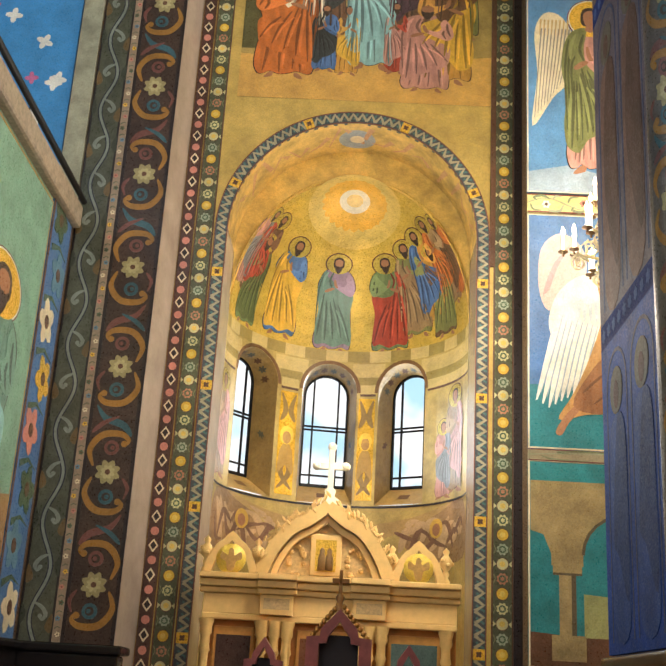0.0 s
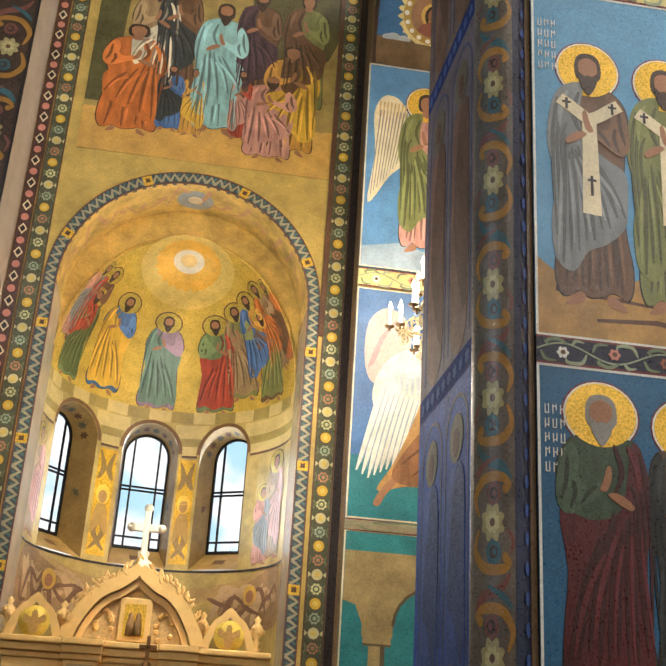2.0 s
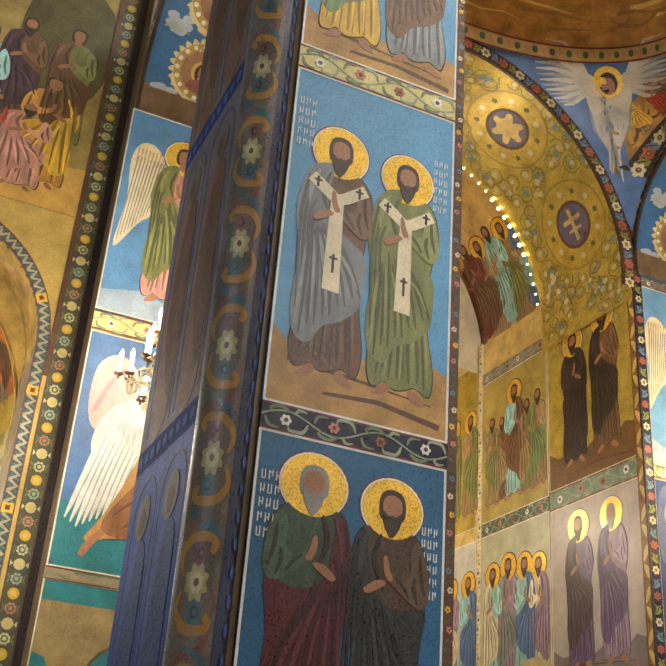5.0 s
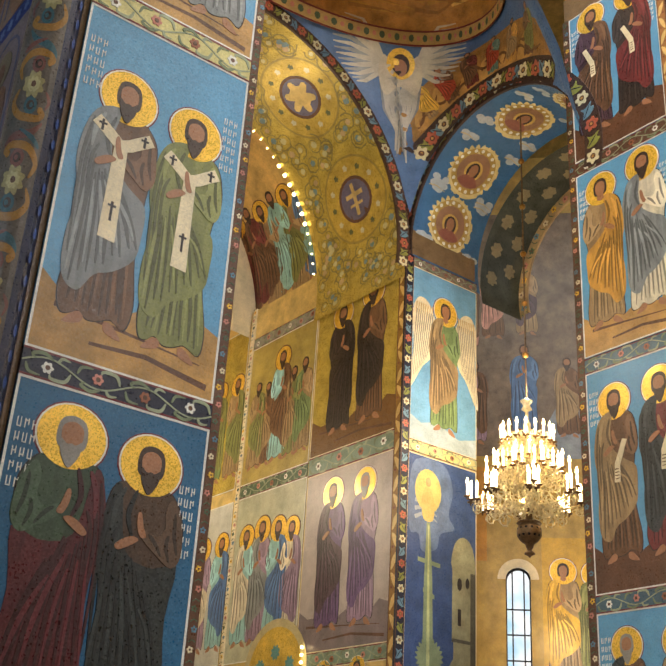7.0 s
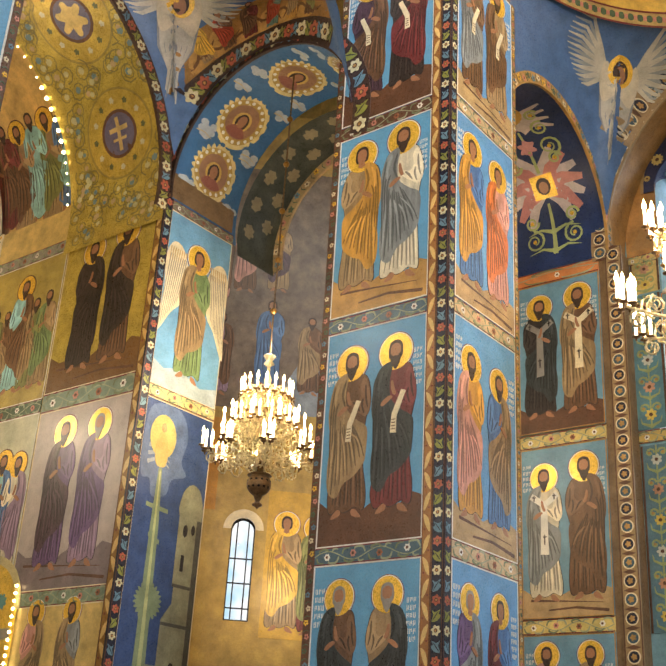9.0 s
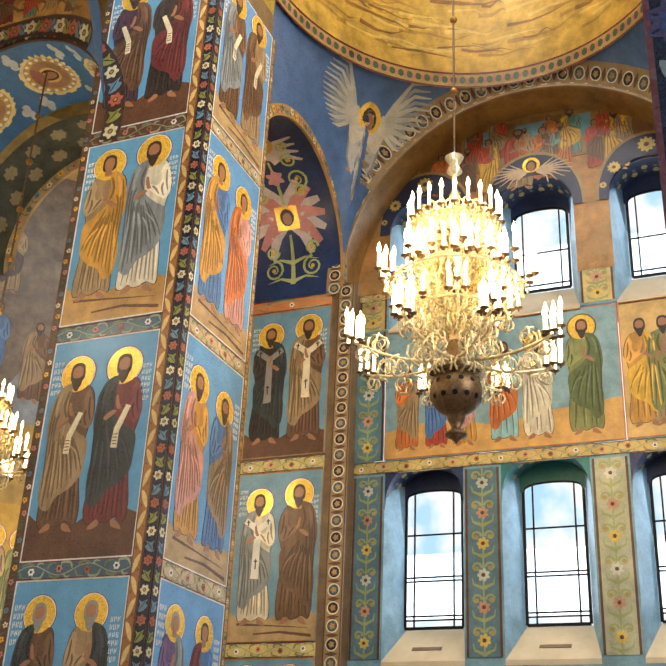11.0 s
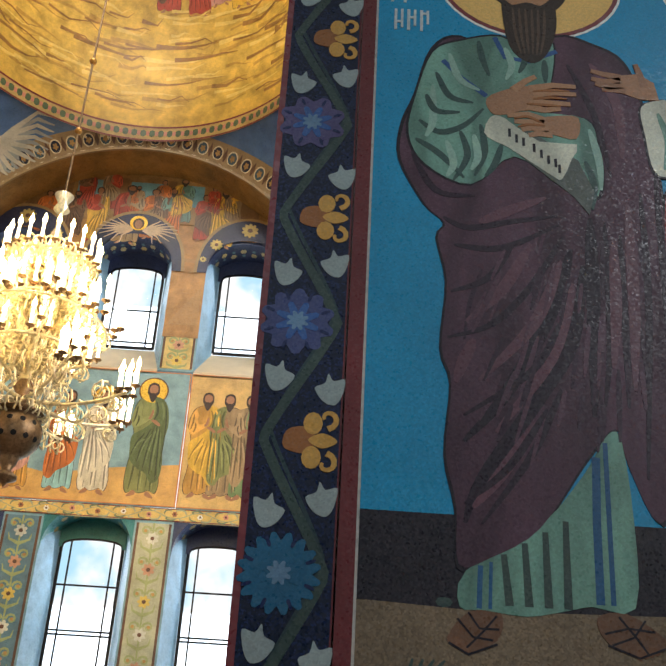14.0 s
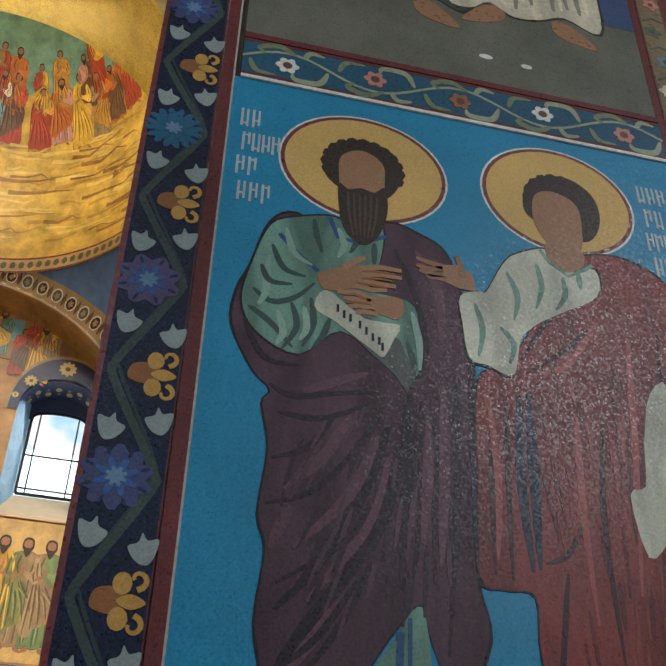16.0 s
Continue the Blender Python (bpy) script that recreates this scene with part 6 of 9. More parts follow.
chp = panel("mosaic_field", CH @ Matrix.Translation((0.12, 5.2, 0.02)), 2.6, 3.6, mosaic((200, 160, 62), cloud=0.25), ch)
saint(chp, 0.5, 0.15, 2.9, R["dun"], R["gold"], 2, beard=False)
saint(chp, 1.25, 0.1, 2.9, R["maroon"], R["olive"], 4, beard=False)
chl = panel("mosaic_field", CH @ Matrix.Translation((-3.4, 8.2, 0.02)), 2.2, 2.4, mosaic((196, 140, 56), cloud=0.25), ch)
saint(chl, 1.2, -0.4, 2.4, R["red"], R["orange"], 4, beard=False)
window("window_chapel", CH @ Matrix.Translation((-0.45, 5.58, -0.25)), 0.6, 5.58, 8.06, True, (-0.14, 0.14), (0.3, 0.9, 1.5), "narrow arched chapel window", rise=0.3)
arc_band("window_trim", CH @ Matrix.Translation((-0.45, 7.76, 0.03)), 0.30, 0.5, 0, 180, M_CREAM, ch)
bd = tagged(part("backdrop_chapel", boxed(-1.6, 0.9, 5.5, 9.8, -0.75, -0.7), sky_backdrop(), None), "bright sky outside the chapel window", "sky", kind="structure")
bd.matrix_world = CH

# ---- north side of the picture: block, pilaster, apse ----
blk = thing("wall_gallery", "green-painted gallery wall with a stone cornice and a dark cable", "wall")
part("core", boxed(-6.5, -4.44, 5.0, 14.7, A0, 8.2), mosaic((110, 140, 120), cloud=0.3), blk)
part("dado", boxed(-6.6, -4.36, 5.0, 14.66, 0, A0 - 0.1, bevel=0.03), M_DADO, blk)
part("dado_cornice", boxed(-6.7, -4.28, 5.0, 14.6, A0 - 0.1, A0, bevel=0.03), M_DADO, blk)
gp = panel("mosaic_scene", inner(-4.41, 6.0, A0 + 0.2), 7.6, 5.5, mosaic((120, 160, 138), cloud=0.3), blk, "pale green mosaic scene", rim=M_OCHRE)
lay("painted_soil", [[(0, 0), (7.6, 0), (7.6, 1.5), (5, 1.1), (2, 1.6), (0, 1.2)]], 0.5, mosaic((150, 120, 80)), gp)
lay("painted_rock", [smooth([(3.0, 2.0), (4.6, 2.2), (5.6, 3.0), (5.0, 4.3), (4.4, 3.6), (3.4, 4.0)])], 0.7, mosaic((90, 96, 62)), gp)
for k, (u, a, b) in enumerate(((1.5, "rose", "white"), (3.0, "white", "rose"), (4.6, "red", "aqua"), (6.2, "sea", "aqua"))):
    saint(gp, u, 0.5, 3.6, R[a], R[b], k, wide=1.7)
strip("border", inner(-4.41, 13.65, A0), 1.0, 6.0, mosaic((70, 110, 160)), blk, m_gems, 0.7)
part("cornice", boxed(-6.5, -4.3, 5.0, 14.68, 8.0, 8.36, bevel=0.05), stone((150, 136, 116), 0.7, 12, 0.35), blk, "worn stone cornice")
bm = bmesh.new()
bmesh.ops.create_cone(bm, cap_ends=True, segments=10, radius1=0.045, radius2=0.045, depth=9.6, matrix=Matrix.Translation((-4.3, 9.85, 8.43)) @ Matrix.Rotation(radians(90), 4, "X"))
tagged(part("cable", bm, stone((12, 12, 14), 0.6, 5), None), "thick black cable lying along the cornice", "cable", kind="thing")
nb = slab("wall_gallery_back", "sky-blue mosaic wall with small white flowers", "wall", mosaic((64, 138, 196), cloud=0.15), -12, -4.78, 14.78, 15.2, 8.3, 22)
nbp = panel("flower_field", front(-9.0, 14.74, 8.4), 4.22, 10, mosaic((64, 138, 196), cloud=0.15), nb)
rf = random.Random(8)
lay("flower", [petals(rf.uniform(1.5, 4.0), rf.uniform(0.3, 9.0), 0.14, 4, 0.55, 5, rf.random()) for _ in range(26)], 1, M_WHITE, nbp)
lay("flower", [petals(rf.uniform(1.5, 4.0), rf.uniform(0.3, 9.0), 0.11, 4, 0.55, 5, rf.random()) for _ in range(22)], 1.6, mosaic((200, 110, 150)), nbp)
sc = thing("security_camera", "small white security camera on the blue wall", "camera", "thing")
part("body", boxed(-5.35, -5.15, 14.28, 14.62, 9.62, 9.76, bevel=0.02), stone((214, 214, 210), 0.4, 5, 0.05), sc)
part("lens", boxed(-5.32, -5.18, 14.26, 14.285, 9.64, 9.74), stone((30, 30, 34), 0.2, 5, 0.05), sc)
part("bracket", boxed(-5.28, -5.22, 14.55, 14.75, 9.54, 9.64), stone((200, 200, 196), 0.4, 5, 0.05), sc)

p_u = thing("wall_pilaster", "dark pilaster with flower scrolls beside the side apse", "pier")
part("core", boxed(-6.0, -3.14, 14.78, 16.5, A0, 20), M_BODY, p_u)
part("dado", boxed(-6.0, -3.06, 14.68, 16.4, 0, A0 - 0.12, bevel=0.03), M_DADO, p_u)
part("dado_cornice", boxed(-6.0, -3.02, 14.64, 16.4, A0 - 0.12, A0, bevel=0.03), M_DADO, p_u)
strip("border", front(-3.84, 14.74, A0), 0.70, 15, mosaic((58, 42, 34), cloud=0.4), p_u, m_scrollflower, 1.5, "dark strip of flower scrolls", edge=M_LINE)
strip("border", front(-3.95, 14.73, A0), 0.11, 15, mosaic((150, 130, 108)), p_u, m_gems, 0.2, edge=None)
strip("border", front(-4.42, 14.74, A0), 0.47, 15, mosaic((74, 78, 62), cloud=0.4), p_u, m_scroll, 0.62, "green strip of pale scrolls", edge=M_LINE)
part("upper_side", boxed(-4.75, -4.44, 14.70, 14.78, 8.36, 20), mosaic((150, 150, 128), cloud=0.4), p_u)
# splayed polished jamb
bm = bmesh.new()
q = [bm.verts.new(c) for c in ((-3.13, 14.73, A0 - 0.4), (-2.985, 15.42, A0 - 0.4), (-2.985, 15.42, 20), (-3.13, 14.73, 20))]
bm.faces.new(q)
part("jamb", bm, stone((164, 150, 136), 0.22, 1.5, 0.2), p_u, "polished pale marble jamb")

# side apse wall with its niche
AX, AW, ASZ, AYW = -0.36, 1.9, 8.45, 15.4
ap = thing("wall_apse", "gold mosaic wall with an arched apse", "wall")
bm = bmesh.new()
box(bm, -3.2, AX - AW, AYW, AYW + 0.3, 0, 20)
box(bm, AX + AW, 2.6, AYW, AYW + 0.3, 0, 20)
prev = None
for k in range(33):
    a = math.pi * k / 32
    row = [bm.verts.new((AX + AW * math.cos(a), AYW + d, z)) for d in (0, 0.3) for z in (ASZ + AW * math.sin(a), 20)]
    if prev:
        bm.faces.new((prev[0], row[0], row[1], prev[1]))
    prev = row
bmesh.ops.recalc_face_normals(bm, faces=bm.faces)
part("core", bm, mosaic((196, 168, 92), gold=0.2, rough=0.4, cloud=0.25), ap)
M_ZZ = mosaic((64, 74, 80))
arc_band("arch_edge", front(AX, AYW - 0.012, ASZ), AW, AW + 0.2, 0, 180, M_ZZ, ap, "zigzag arch edge", motif=m_zigzag, count=44)
strip("border", front(AX - AW - 0.2, AYW - 0.012, 1.5), 0.2, ASZ - 1.5, M_ZZ, ap, m_zigzag, 0.16)
strip("border", front(AX + AW, AYW - 0.012, 1.5), 0.2, ASZ - 1.5, M_ZZ, ap, m_zigzag, 0.16)
strip("border", front(AX - AW - 0.50, AYW - 0.02, 1.5), 0.28, 18, mosaic((74, 80, 58), cloud=0.3), ap, m_beads, 0.2)
strip("border", front(AX - AW - 0.72, AYW - 0.02, 1.5), 0.2, 18, mosaic((70, 44, 36), cloud=0.3), ap, m_diamond, 0.2)
strip("border", front(AX + AW + 0.26, AYW - 0.02, 1.5), 0.3, 18, mosaic((74, 80, 58), cloud=0.3), ap, m_beads, 0.2)
# dark strip in place of the shade between arch border and pier
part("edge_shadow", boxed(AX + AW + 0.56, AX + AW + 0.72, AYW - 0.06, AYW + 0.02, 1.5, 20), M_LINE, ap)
part("edge_line", boxed(AX + AW + 0.2, AX + AW + 0.26, AYW - 0.05, AYW + 0.02, 8, 20), M_BROWN, ap)
# crowd over the arch
crowd = panel("mosaic_scene", front(AX - 1.95, AYW - 0.01, 10.75), 4.1, 5.2, mosaic((160, 138, 78), cloud=0.35), ap, "painted gathering in orange, turquoise and rose robes")
lay("painted_soil", [[(0, 0), (4.1, 0), (4.1, 0.9), (2.2, 0.7), (0, 0.8)]], 0.4, mosaic((206, 162, 84)), crowd)
lay("painted_trees", [[(0, 0.9), (0.4, 0.9), (0.5, 3.4), (0, 4)], smooth([(2.6, 2.4), (3.9, 2.3), (4.0, 4.2), (2.8, 4.6)])], 0.6, mosaic((84, 80, 46), cloud=0.4), crowd)
for k, (u, v, h, a, b, w) in enumerate(((0.95, 1.0, 2.5, "dun", "white", 1.1), (1.35, 1.1, 2.6, "brown", "slate", 1.0), (2.7, 1.2, 2.4, "brown", "plum", 1.1), (3.5, 1.2, 2.5, "olive", "brown", 1.1), (2.1, 0.55, 2.7, "aqua", "aqua", 1.15), (0.7, 0.35, 2.2, "orange", "orange", 1.7), (1.35, 0.5, 1.3, "blue", "slate", 1.2), (1.72, 0.45, 1.35, "ochre", "gold", 1.1), (2.5, 0.5, 1.4, "red", "rose", 1.0), (3.3, 0.35, 2.2, "ochre", "gold", 1.5), (3.0, 0.2, 1.7, "rose", "rose", 1.8))):
    saint(crowd, u, v, h, R[a], R[b], k, small=True, halo=None, wide=w, beard=k % 2 == 0)

# the niche: reveal, drum with three windows, conch
CY, NR = 16.35, 1.92
ni = thing("apse", "gilded apse niche with three windows and a painted conch", "apse")
soffit("reveal", lambda a, d: (AX + AW * math.cos(a), d, ASZ + AW * math.sin(a)), 0, 180, AYW, CY + 0.02, mosaic((204, 172, 96), gold=0.15, rough=0.4, cloud=0.5), ni)
for s in (-1, 1):
    part("reveal_side", boxed(AX + s * AW - 0.001 * s, AX + s * (AW + 0.1), AYW, CY + 0.02, 1, ASZ), stone((176, 164, 146), 0.16, 1.6, 0.2), ni, "polished pale marble reveal")
ng = Curve(lambda u, v: ((AX + NR * math.sin(u), CY + NR * math.cos(u), v), (-math.sin(u), -math.cos(u), 0)), 0.12)
WA = ((-0.915, 0.265), (-0.15, 0.248), (0.53, 0.236))
ZW0, ZW1, ZC = 4.78, 7.0, 7.42
bm = bmesh.new()
cuts = [-1.62]
for c, h in WA:
    cuts += [c - h, c + h]
cuts.append(1.62)


def drum(u0, u1, z0, z1, bm, n=6, thick=0.25):
    g = [[bm.verts.new((AX + r * math.sin(u0 + (u1 - u0) * i / n), CY + r * math.cos(u0 + (u1 - u0) * i / n), z)) for r, z in ((NR, z0), (NR, z1), (NR + thick, z1), (NR + thick, z0))] for i in range(n + 1)]
    for p, q in zip(g, g[1:]):
        for i in range(4):
            bm.faces.new((p[i], q[i], q[(i + 1) % 4], p[(i + 1) % 4]))
    bm.faces.new(g[0])
    bm.faces.new(g[-1])


for i in range(0, len(cuts), 2):
    drum(cuts[i], cuts[i + 1], ZW0, 7.25, bm)
drum(-1.62, 1.62, 0.5, ZW0, bm, 24)
drum(-1.62, 1.62, 7.25, ZC, bm, 24)
bmesh.ops.recalc_face_normals(bm, faces=bm.faces)
part("drum", bm, mosaic((186, 162, 96), gold=0.15, rough=0.42, cloud=0.35), ni)
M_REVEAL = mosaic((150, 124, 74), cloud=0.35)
for c, h in WA:
    # arched heads on the drum, and a deep reveal that narrows to the glazing
    bm = bmesh.new()
    prev = None
    for k in range(17):
        a = math.pi * k / 16
        u, z = c + h * math.cos(a), 6.72 + 0.5 * math.sin(a)
        row = [bm.verts.new((AX + (NR - 0.003) * math.sin(u), CY + (NR - 0.003) * math.cos(u), zz)) for zz in (z, 7.26)]
        if prev:
            bm.faces.new((prev[0], row[0], row[1], prev[1]))
        prev = row
    part("arch_head", bm, mosaic((186, 162, 96), gold=0.15, rough=0.42, cloud=0.35), ni)
    mw = Matrix.Translation((AX + (NR + 0.42) * math.sin(c), CY + (NR + 0.42) * math.cos(c), 5.14)) @ Matrix.Rotation(-c, 4, "Z") @ front(0, 0)
    arc = [math.pi * k / 16 for k in range(17)]
    rim_out = [(h, 4.78), (h, 5.7)] + [(h * math.cos(a), 6.72 + 0.5 * math.sin(a)) for a in arc] + [(-h, 5.7), (-h, 4.78)]
    rim_in = [(0.39, 0.0), (0.39, 0.85)] + [(0.39 * math.cos(a), 1.58 + 0.39 * math.sin(a)) for a in arc] + [(-0.39, 0.85), (-0.39, 0.0)]

    def loft(q, t):
        (du, z), (x, y) = rim_out[q], rim_in[q]
        return Vector((AX + (NR - 0.002) * math.sin(c + du), CY + (NR - 0.002) * math.cos(c + du), z)).lerp(mw @ Vector((x, y, 0)), t)
    bm = bmesh.new()
    g = [[bm.verts.new(loft(q, t / 3)) for t in range(4)] for q in range(len(rim_out))]
    for p_, q_ in zip(g, g[1:]):
        for t in range(3):
            bm.faces.new((p_[t], q_[t], q_[t + 1], p_[t + 1]))
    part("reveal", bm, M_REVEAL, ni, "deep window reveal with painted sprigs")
    bm = bmesh.new()
    bm.faces.new([bm.verts.new(loft(q, t)) for q, t in ((0, 0), (-1, 0), (-1, 1), (0, 1))])
    sill = part("window_sill", bm, mosaic((190, 156, 88), cloud=0.3), ni, "sloping gilt sill")
    bm = bmesh.new()
    bm.faces.new([bm.verts.new(loft(0, t).lerp(loft(-1, t), f) + Vector((0, -0.004, 0.006))) for f, t in ((0.38, 0.3), (0.62, 0.3), (0.62, 0.55), (0.38, 0.55))])
    part("vent_grille", bm, stone((120, 84, 46), 0.5, 20), sill)
    for q in range(1, len(rim_out) - 1, 2):
        bm = bmesh.new()
        cpt = loft(q, 0.5)
        du, dv = (loft(q + 1, 0.5) - loft(q - 1, 0.5)).normalized(), (loft(q, 1) - loft(q, 0)).normalized()
        nn = du.cross(dv).normalized()
        nn = nn if nn.dot(Vector((AX, CY - 4, 6)) - cpt) > 0 else -nn
        bm.faces.new([bm.verts.new(cpt + du * a * 0.8 + dv * b + nn * 0.006) for a, b in petals(0, 0, 0.085, 6, 0.5, 4)])
        part("sprig", bm, mosaic((86, 88, 78)) if q % 4 == 1 else mosaic((96, 66, 46)), ni)
    window("window_apse", mw, 0.78, 5.14, 7.11, True, (-0.22, 0.22), (0.18, 0.98, 1.04), "narrow round-headed apse window in black iron", rise=0.39)
    lay("window_border", [[(c + (h + d) * math.cos(a), 6.72 + e * math.sin(a)) for a, d, e in ((p_, 0.035, 0.56), (q_, 0.035, 0.56), (q_, 0, 0.5), (p_, 0, 0.5))] for p_, q_ in zip(arc, arc[1:])], 3, mosaic((120, 86, 50)), ni, ground=ng)
tagged(part("backdrop_apse", boxed(-4.5, 3.8, 19.1, 19.15, 4, 8.9), sky_backdrop(), None), "bright sky outside the apse windows", "sky", kind="structure")
# gold piers between the windows with slender standing shapes
for c, hw in ((-0.525, 0.085), (0.195, 0.075)):
    lay("gold_field", [rect(c - hw, 4.86, c + hw, 6.62)], 2, mosaic((224, 176, 44), gold=0.3, rough=0.3, cloud=0.3), ni, ground=ng)
    lay("gold_leaf", [stroke([(c - hw * 0.8 * g, 4.95 + 0.0 * g), (c + hw * 0.5 * g, 5.25), (c - hw * 0.6 * g, 5.6)], 0.05) for g in (-1, 1)] + [stroke([(c - hw * 0.8 * g, 6.1), (c - hw * 0.3 * g, 6.3), (c - hw * 0.8 * g, 6.58)], 0.05) for g in (-1, 1)], 3, mosaic((140, 112, 56)), ni, ground=ng)
    lay("halo", [circle(c, 5.86, hw * 0.8, 16, 0.16)], 3.6, mosaic((236, 196, 70)), ni, ground=ng)
    lay("head", [circle(c, 5.82, hw * 0.5, 12, 0.11)], 4.4, M_OCHRE, ni, ground=ng)
    lay("robe", [smooth([(c - hw * 0.9, 5.2), (c - hw * 0.7, 5.6), (c, 5.74), (c + hw * 0.7, 5.6), (c + hw * 0.9, 5.2), (c, 5.35)], 3)], 3.3, mosaic((176, 140, 66)), ni, ground=ng)
# pale and olive courses above the windows and between their heads
M_COURSE, M_COURSE2 = mosaic((206, 184, 120), cloud=0.2), mosaic((160, 140, 76), cloud=0.25)
for z0, z1 in ((7.27, 7.33), (7.33, 7.40), (7.40, 7.47)):
    for q in range(16):
        lay("course", [rect(-1.6 + 0.2 * q, z0, -1.6 + 0.2 * (q + 1), z1)], 2, M_COURSE2 if (q + int(z0 * 15)) % 2 else M_COURSE, ni, ground=ng)
for a0_, a1_ in ((-1.6, -1.22), (-0.61, -0.44), (0.13, 0.27), (0.80, 1.6)):
    for z0, z1, mt in ((6.66, 6.70, M_BROWN), (6.70, 6.86, M_COURSE), (6.86, 7.0, M_COURSE2), (7.0, 7.24, M_COURSE)):
        wd = 0.02 * (z0 > 6.8) + 0.06 * (z0 > 6.95)
        lay("course", [rect(a0_ - wd * (a0_ > -1.5), z0, a1_ + wd * (a1_ < 1.5), z1)], 2, mt, ni, ground=ng)
lay("ledge", [rect(-1.6, 4.73, 1.6, 4.765)], 4, M_LINE, ni, ground=ng)
lay("cloud", [smooth([(s * 1.5, 3.9), (s * 1.0, 3.8), (s * 0.6, 4.1), (s * 0.9, 4.6), (s * 1.4, 4.7)]) for s in (-1, 1)], 2, mosaic((150, 120, 84), cloud=0.4), ni, ground=ng)
lay("painted_wing", [ribbon([(s * 0.35, 4.35), (s * 0.7, 4.5), (s * 1.2, 4.75)], 0.25, 0.03) for s in (-1, 1)], 3, mosaic((176, 146, 92)), ni, ground=ng)
for u_, z_, h_, a, b in ((1.2, 4.85, 1.75, "dun", "rose"), (1.02, 4.8, 1.3, "rose", "grey"), (-1.42, 4.85, 1.7, "dun", "rose")):
    saint(ni, u_, z_, h_, R[a], R[b], int(z_ * 10), ground=ng, small=True, wide=0.62, halo=M_GOLD, beard=False)
rp = random.Random(17)
for g in (-1, 1):
    lay("painted_cloud", [stroke([(g * (0.55 + 0.11 * k), 3.75 + rp.random() * 0.7), (g * (0.66 + 0.11 * k), 4.1 + rp.random() * 0.4), (g * (0.85 + 0.09 * k), 4.2 + rp.random() * 0.4)], 0.09) for k in range(7)], 3.4, mosaic((190, 160, 122), cloud=0.3), ni, ground=ng)
    lay("painted_cloud", [stroke([(g * (0.5 + 0.12 * k), 3.7 + rp.random() * 0.7), (g * (0.62 + 0.12 * k), 3.95 + rp.random() * 0.5), (g * (0.8 + 0.1 * k), 4.0 + rp.random() * 0.5)], 0.06) for k in range(7)], 4.2, mosaic((118, 86, 66), cloud=0.3), ni, ground=ng)
    lay("halo", [circle(g * 0.95, 4.35, 0.085, 14, 0.16)], 5, mosaic((206, 166, 70)), ni, ground=ng)
    lay("head", [circle(g * 0.95, 4.33, 0.05, 12, 0.1)], 5.8, M_SKIN, ni, ground=ng)
RZ = 2.45


def conch(u, v):
    f = min(v / 2.3, math.pi / 2 - 0.01)
    c = math.cos(f)
    return (AX + NR * c * math.sin(u), CY + NR * c * math.cos(u), ZC + RZ * math.sin(f)), (-c * math.sin(u), -c * math.cos(u), -math.sin(f))


bm = bmesh.new()
g = [[bm.verts.new(conch(-1.62 + 3.24 * i / 36, 3.6 * j / 18)[0]) for j in range(19)] for i in range(37)]
for i in range(36):
    for j in range(18):
        f = bm.faces.new((g[i][j], g[i][j + 1], g[i + 1][j + 1], g[i + 1][j]))
        f.smooth = True
part("conch", bm, mosaic((206, 174, 74), gold=0.25, rough=0.36, cloud=0.25), ni, "gilded conch")
bm = bmesh.new()
prev = None
for k in range(49):
    th = math.pi * k / 48
    lo, hi = 0.0, 4.0
    for _ in range(30):
        mid = (lo + hi) / 2
        xx, zz_ = mid * math.cos(th), ZC + mid * math.sin(th)
        inside = abs(xx) < AW + 0.02 and (zz_ < ASZ or xx * xx + (zz_ - ASZ) ** 2 < (AW + 0.02) ** 2)
        lo, hi = (mid, hi) if inside else (lo, mid)
    row = [bm.verts.new((AX + 0.985 * NR * math.cos(th), CY, ZC + 0.985 * RZ * math.sin(th))), bm.verts.new((AX + lo * math.cos(th), CY, ZC + lo * math.sin(th)))]
    if prev:
        bm.faces.new((prev[0], prev[1], row[1], row[0]))
    prev = row
part("conch_face", bm, mosaic((206, 172, 92), gold=0.15, rough=0.4, cloud=0.4), ni)
cg = Curve(lambda u, v: conch(u / NR, v), 0.2)
for k, (u, a, b, v, h_) in enumerate(((-2.75, "rose", "grey", 0.55, 1.5), (-2.3, "brown", "red", 0.5, 1.6), (2.75, "orange", "brown", 0.55, 1.5), (2.3, "dun", "orange", 0.5, 1.65), (1.75, "ochre", "blue", 0.35, 1.7), (-2.25, "green", "moss", 0.05, 1.6), (-1.35, "blue", "gold", 0.1, 1.75), (2.0, "brown", "olive", 0.08, 1.6), (1.3, "olive", "dun", 0.2, 1.7), (0.75, "green", "red", 0.0, 1.7), (-0.3, "mauve", "sea", 0.0, 1.7))):
    saint(ni, u, v, h_, R[a], R[b], k, ground=cg, small=True, wide=1.55, halo=M_GOLD, wrap=k > 4)
for r0, mt, la in ((0.78, mosaic((216, 186, 98), gold=0.2), 1), (0.56, mosaic((226, 172, 56), gold=0.2), 2), (0.26, M_CREAM, 3), (0.14, mosaic((226, 190, 110)), 4)):
    sunp = Curve(lambda u, v: ((AX + u, CY + 0.55 + v, ZC + RZ * math.sqrt(max(0.02, 1 - (u / NR) ** 2 - ((0.55 + v) / NR) ** 2)) - 0.03), (0, -0.3, -1)), 0.15)
    lay("sun_disc", [petals(0, 0, r0, 22, 0.1, 4) if la == 2 else circle(0, 0, r0, 30)], la, mt, ni, ground=sunp)
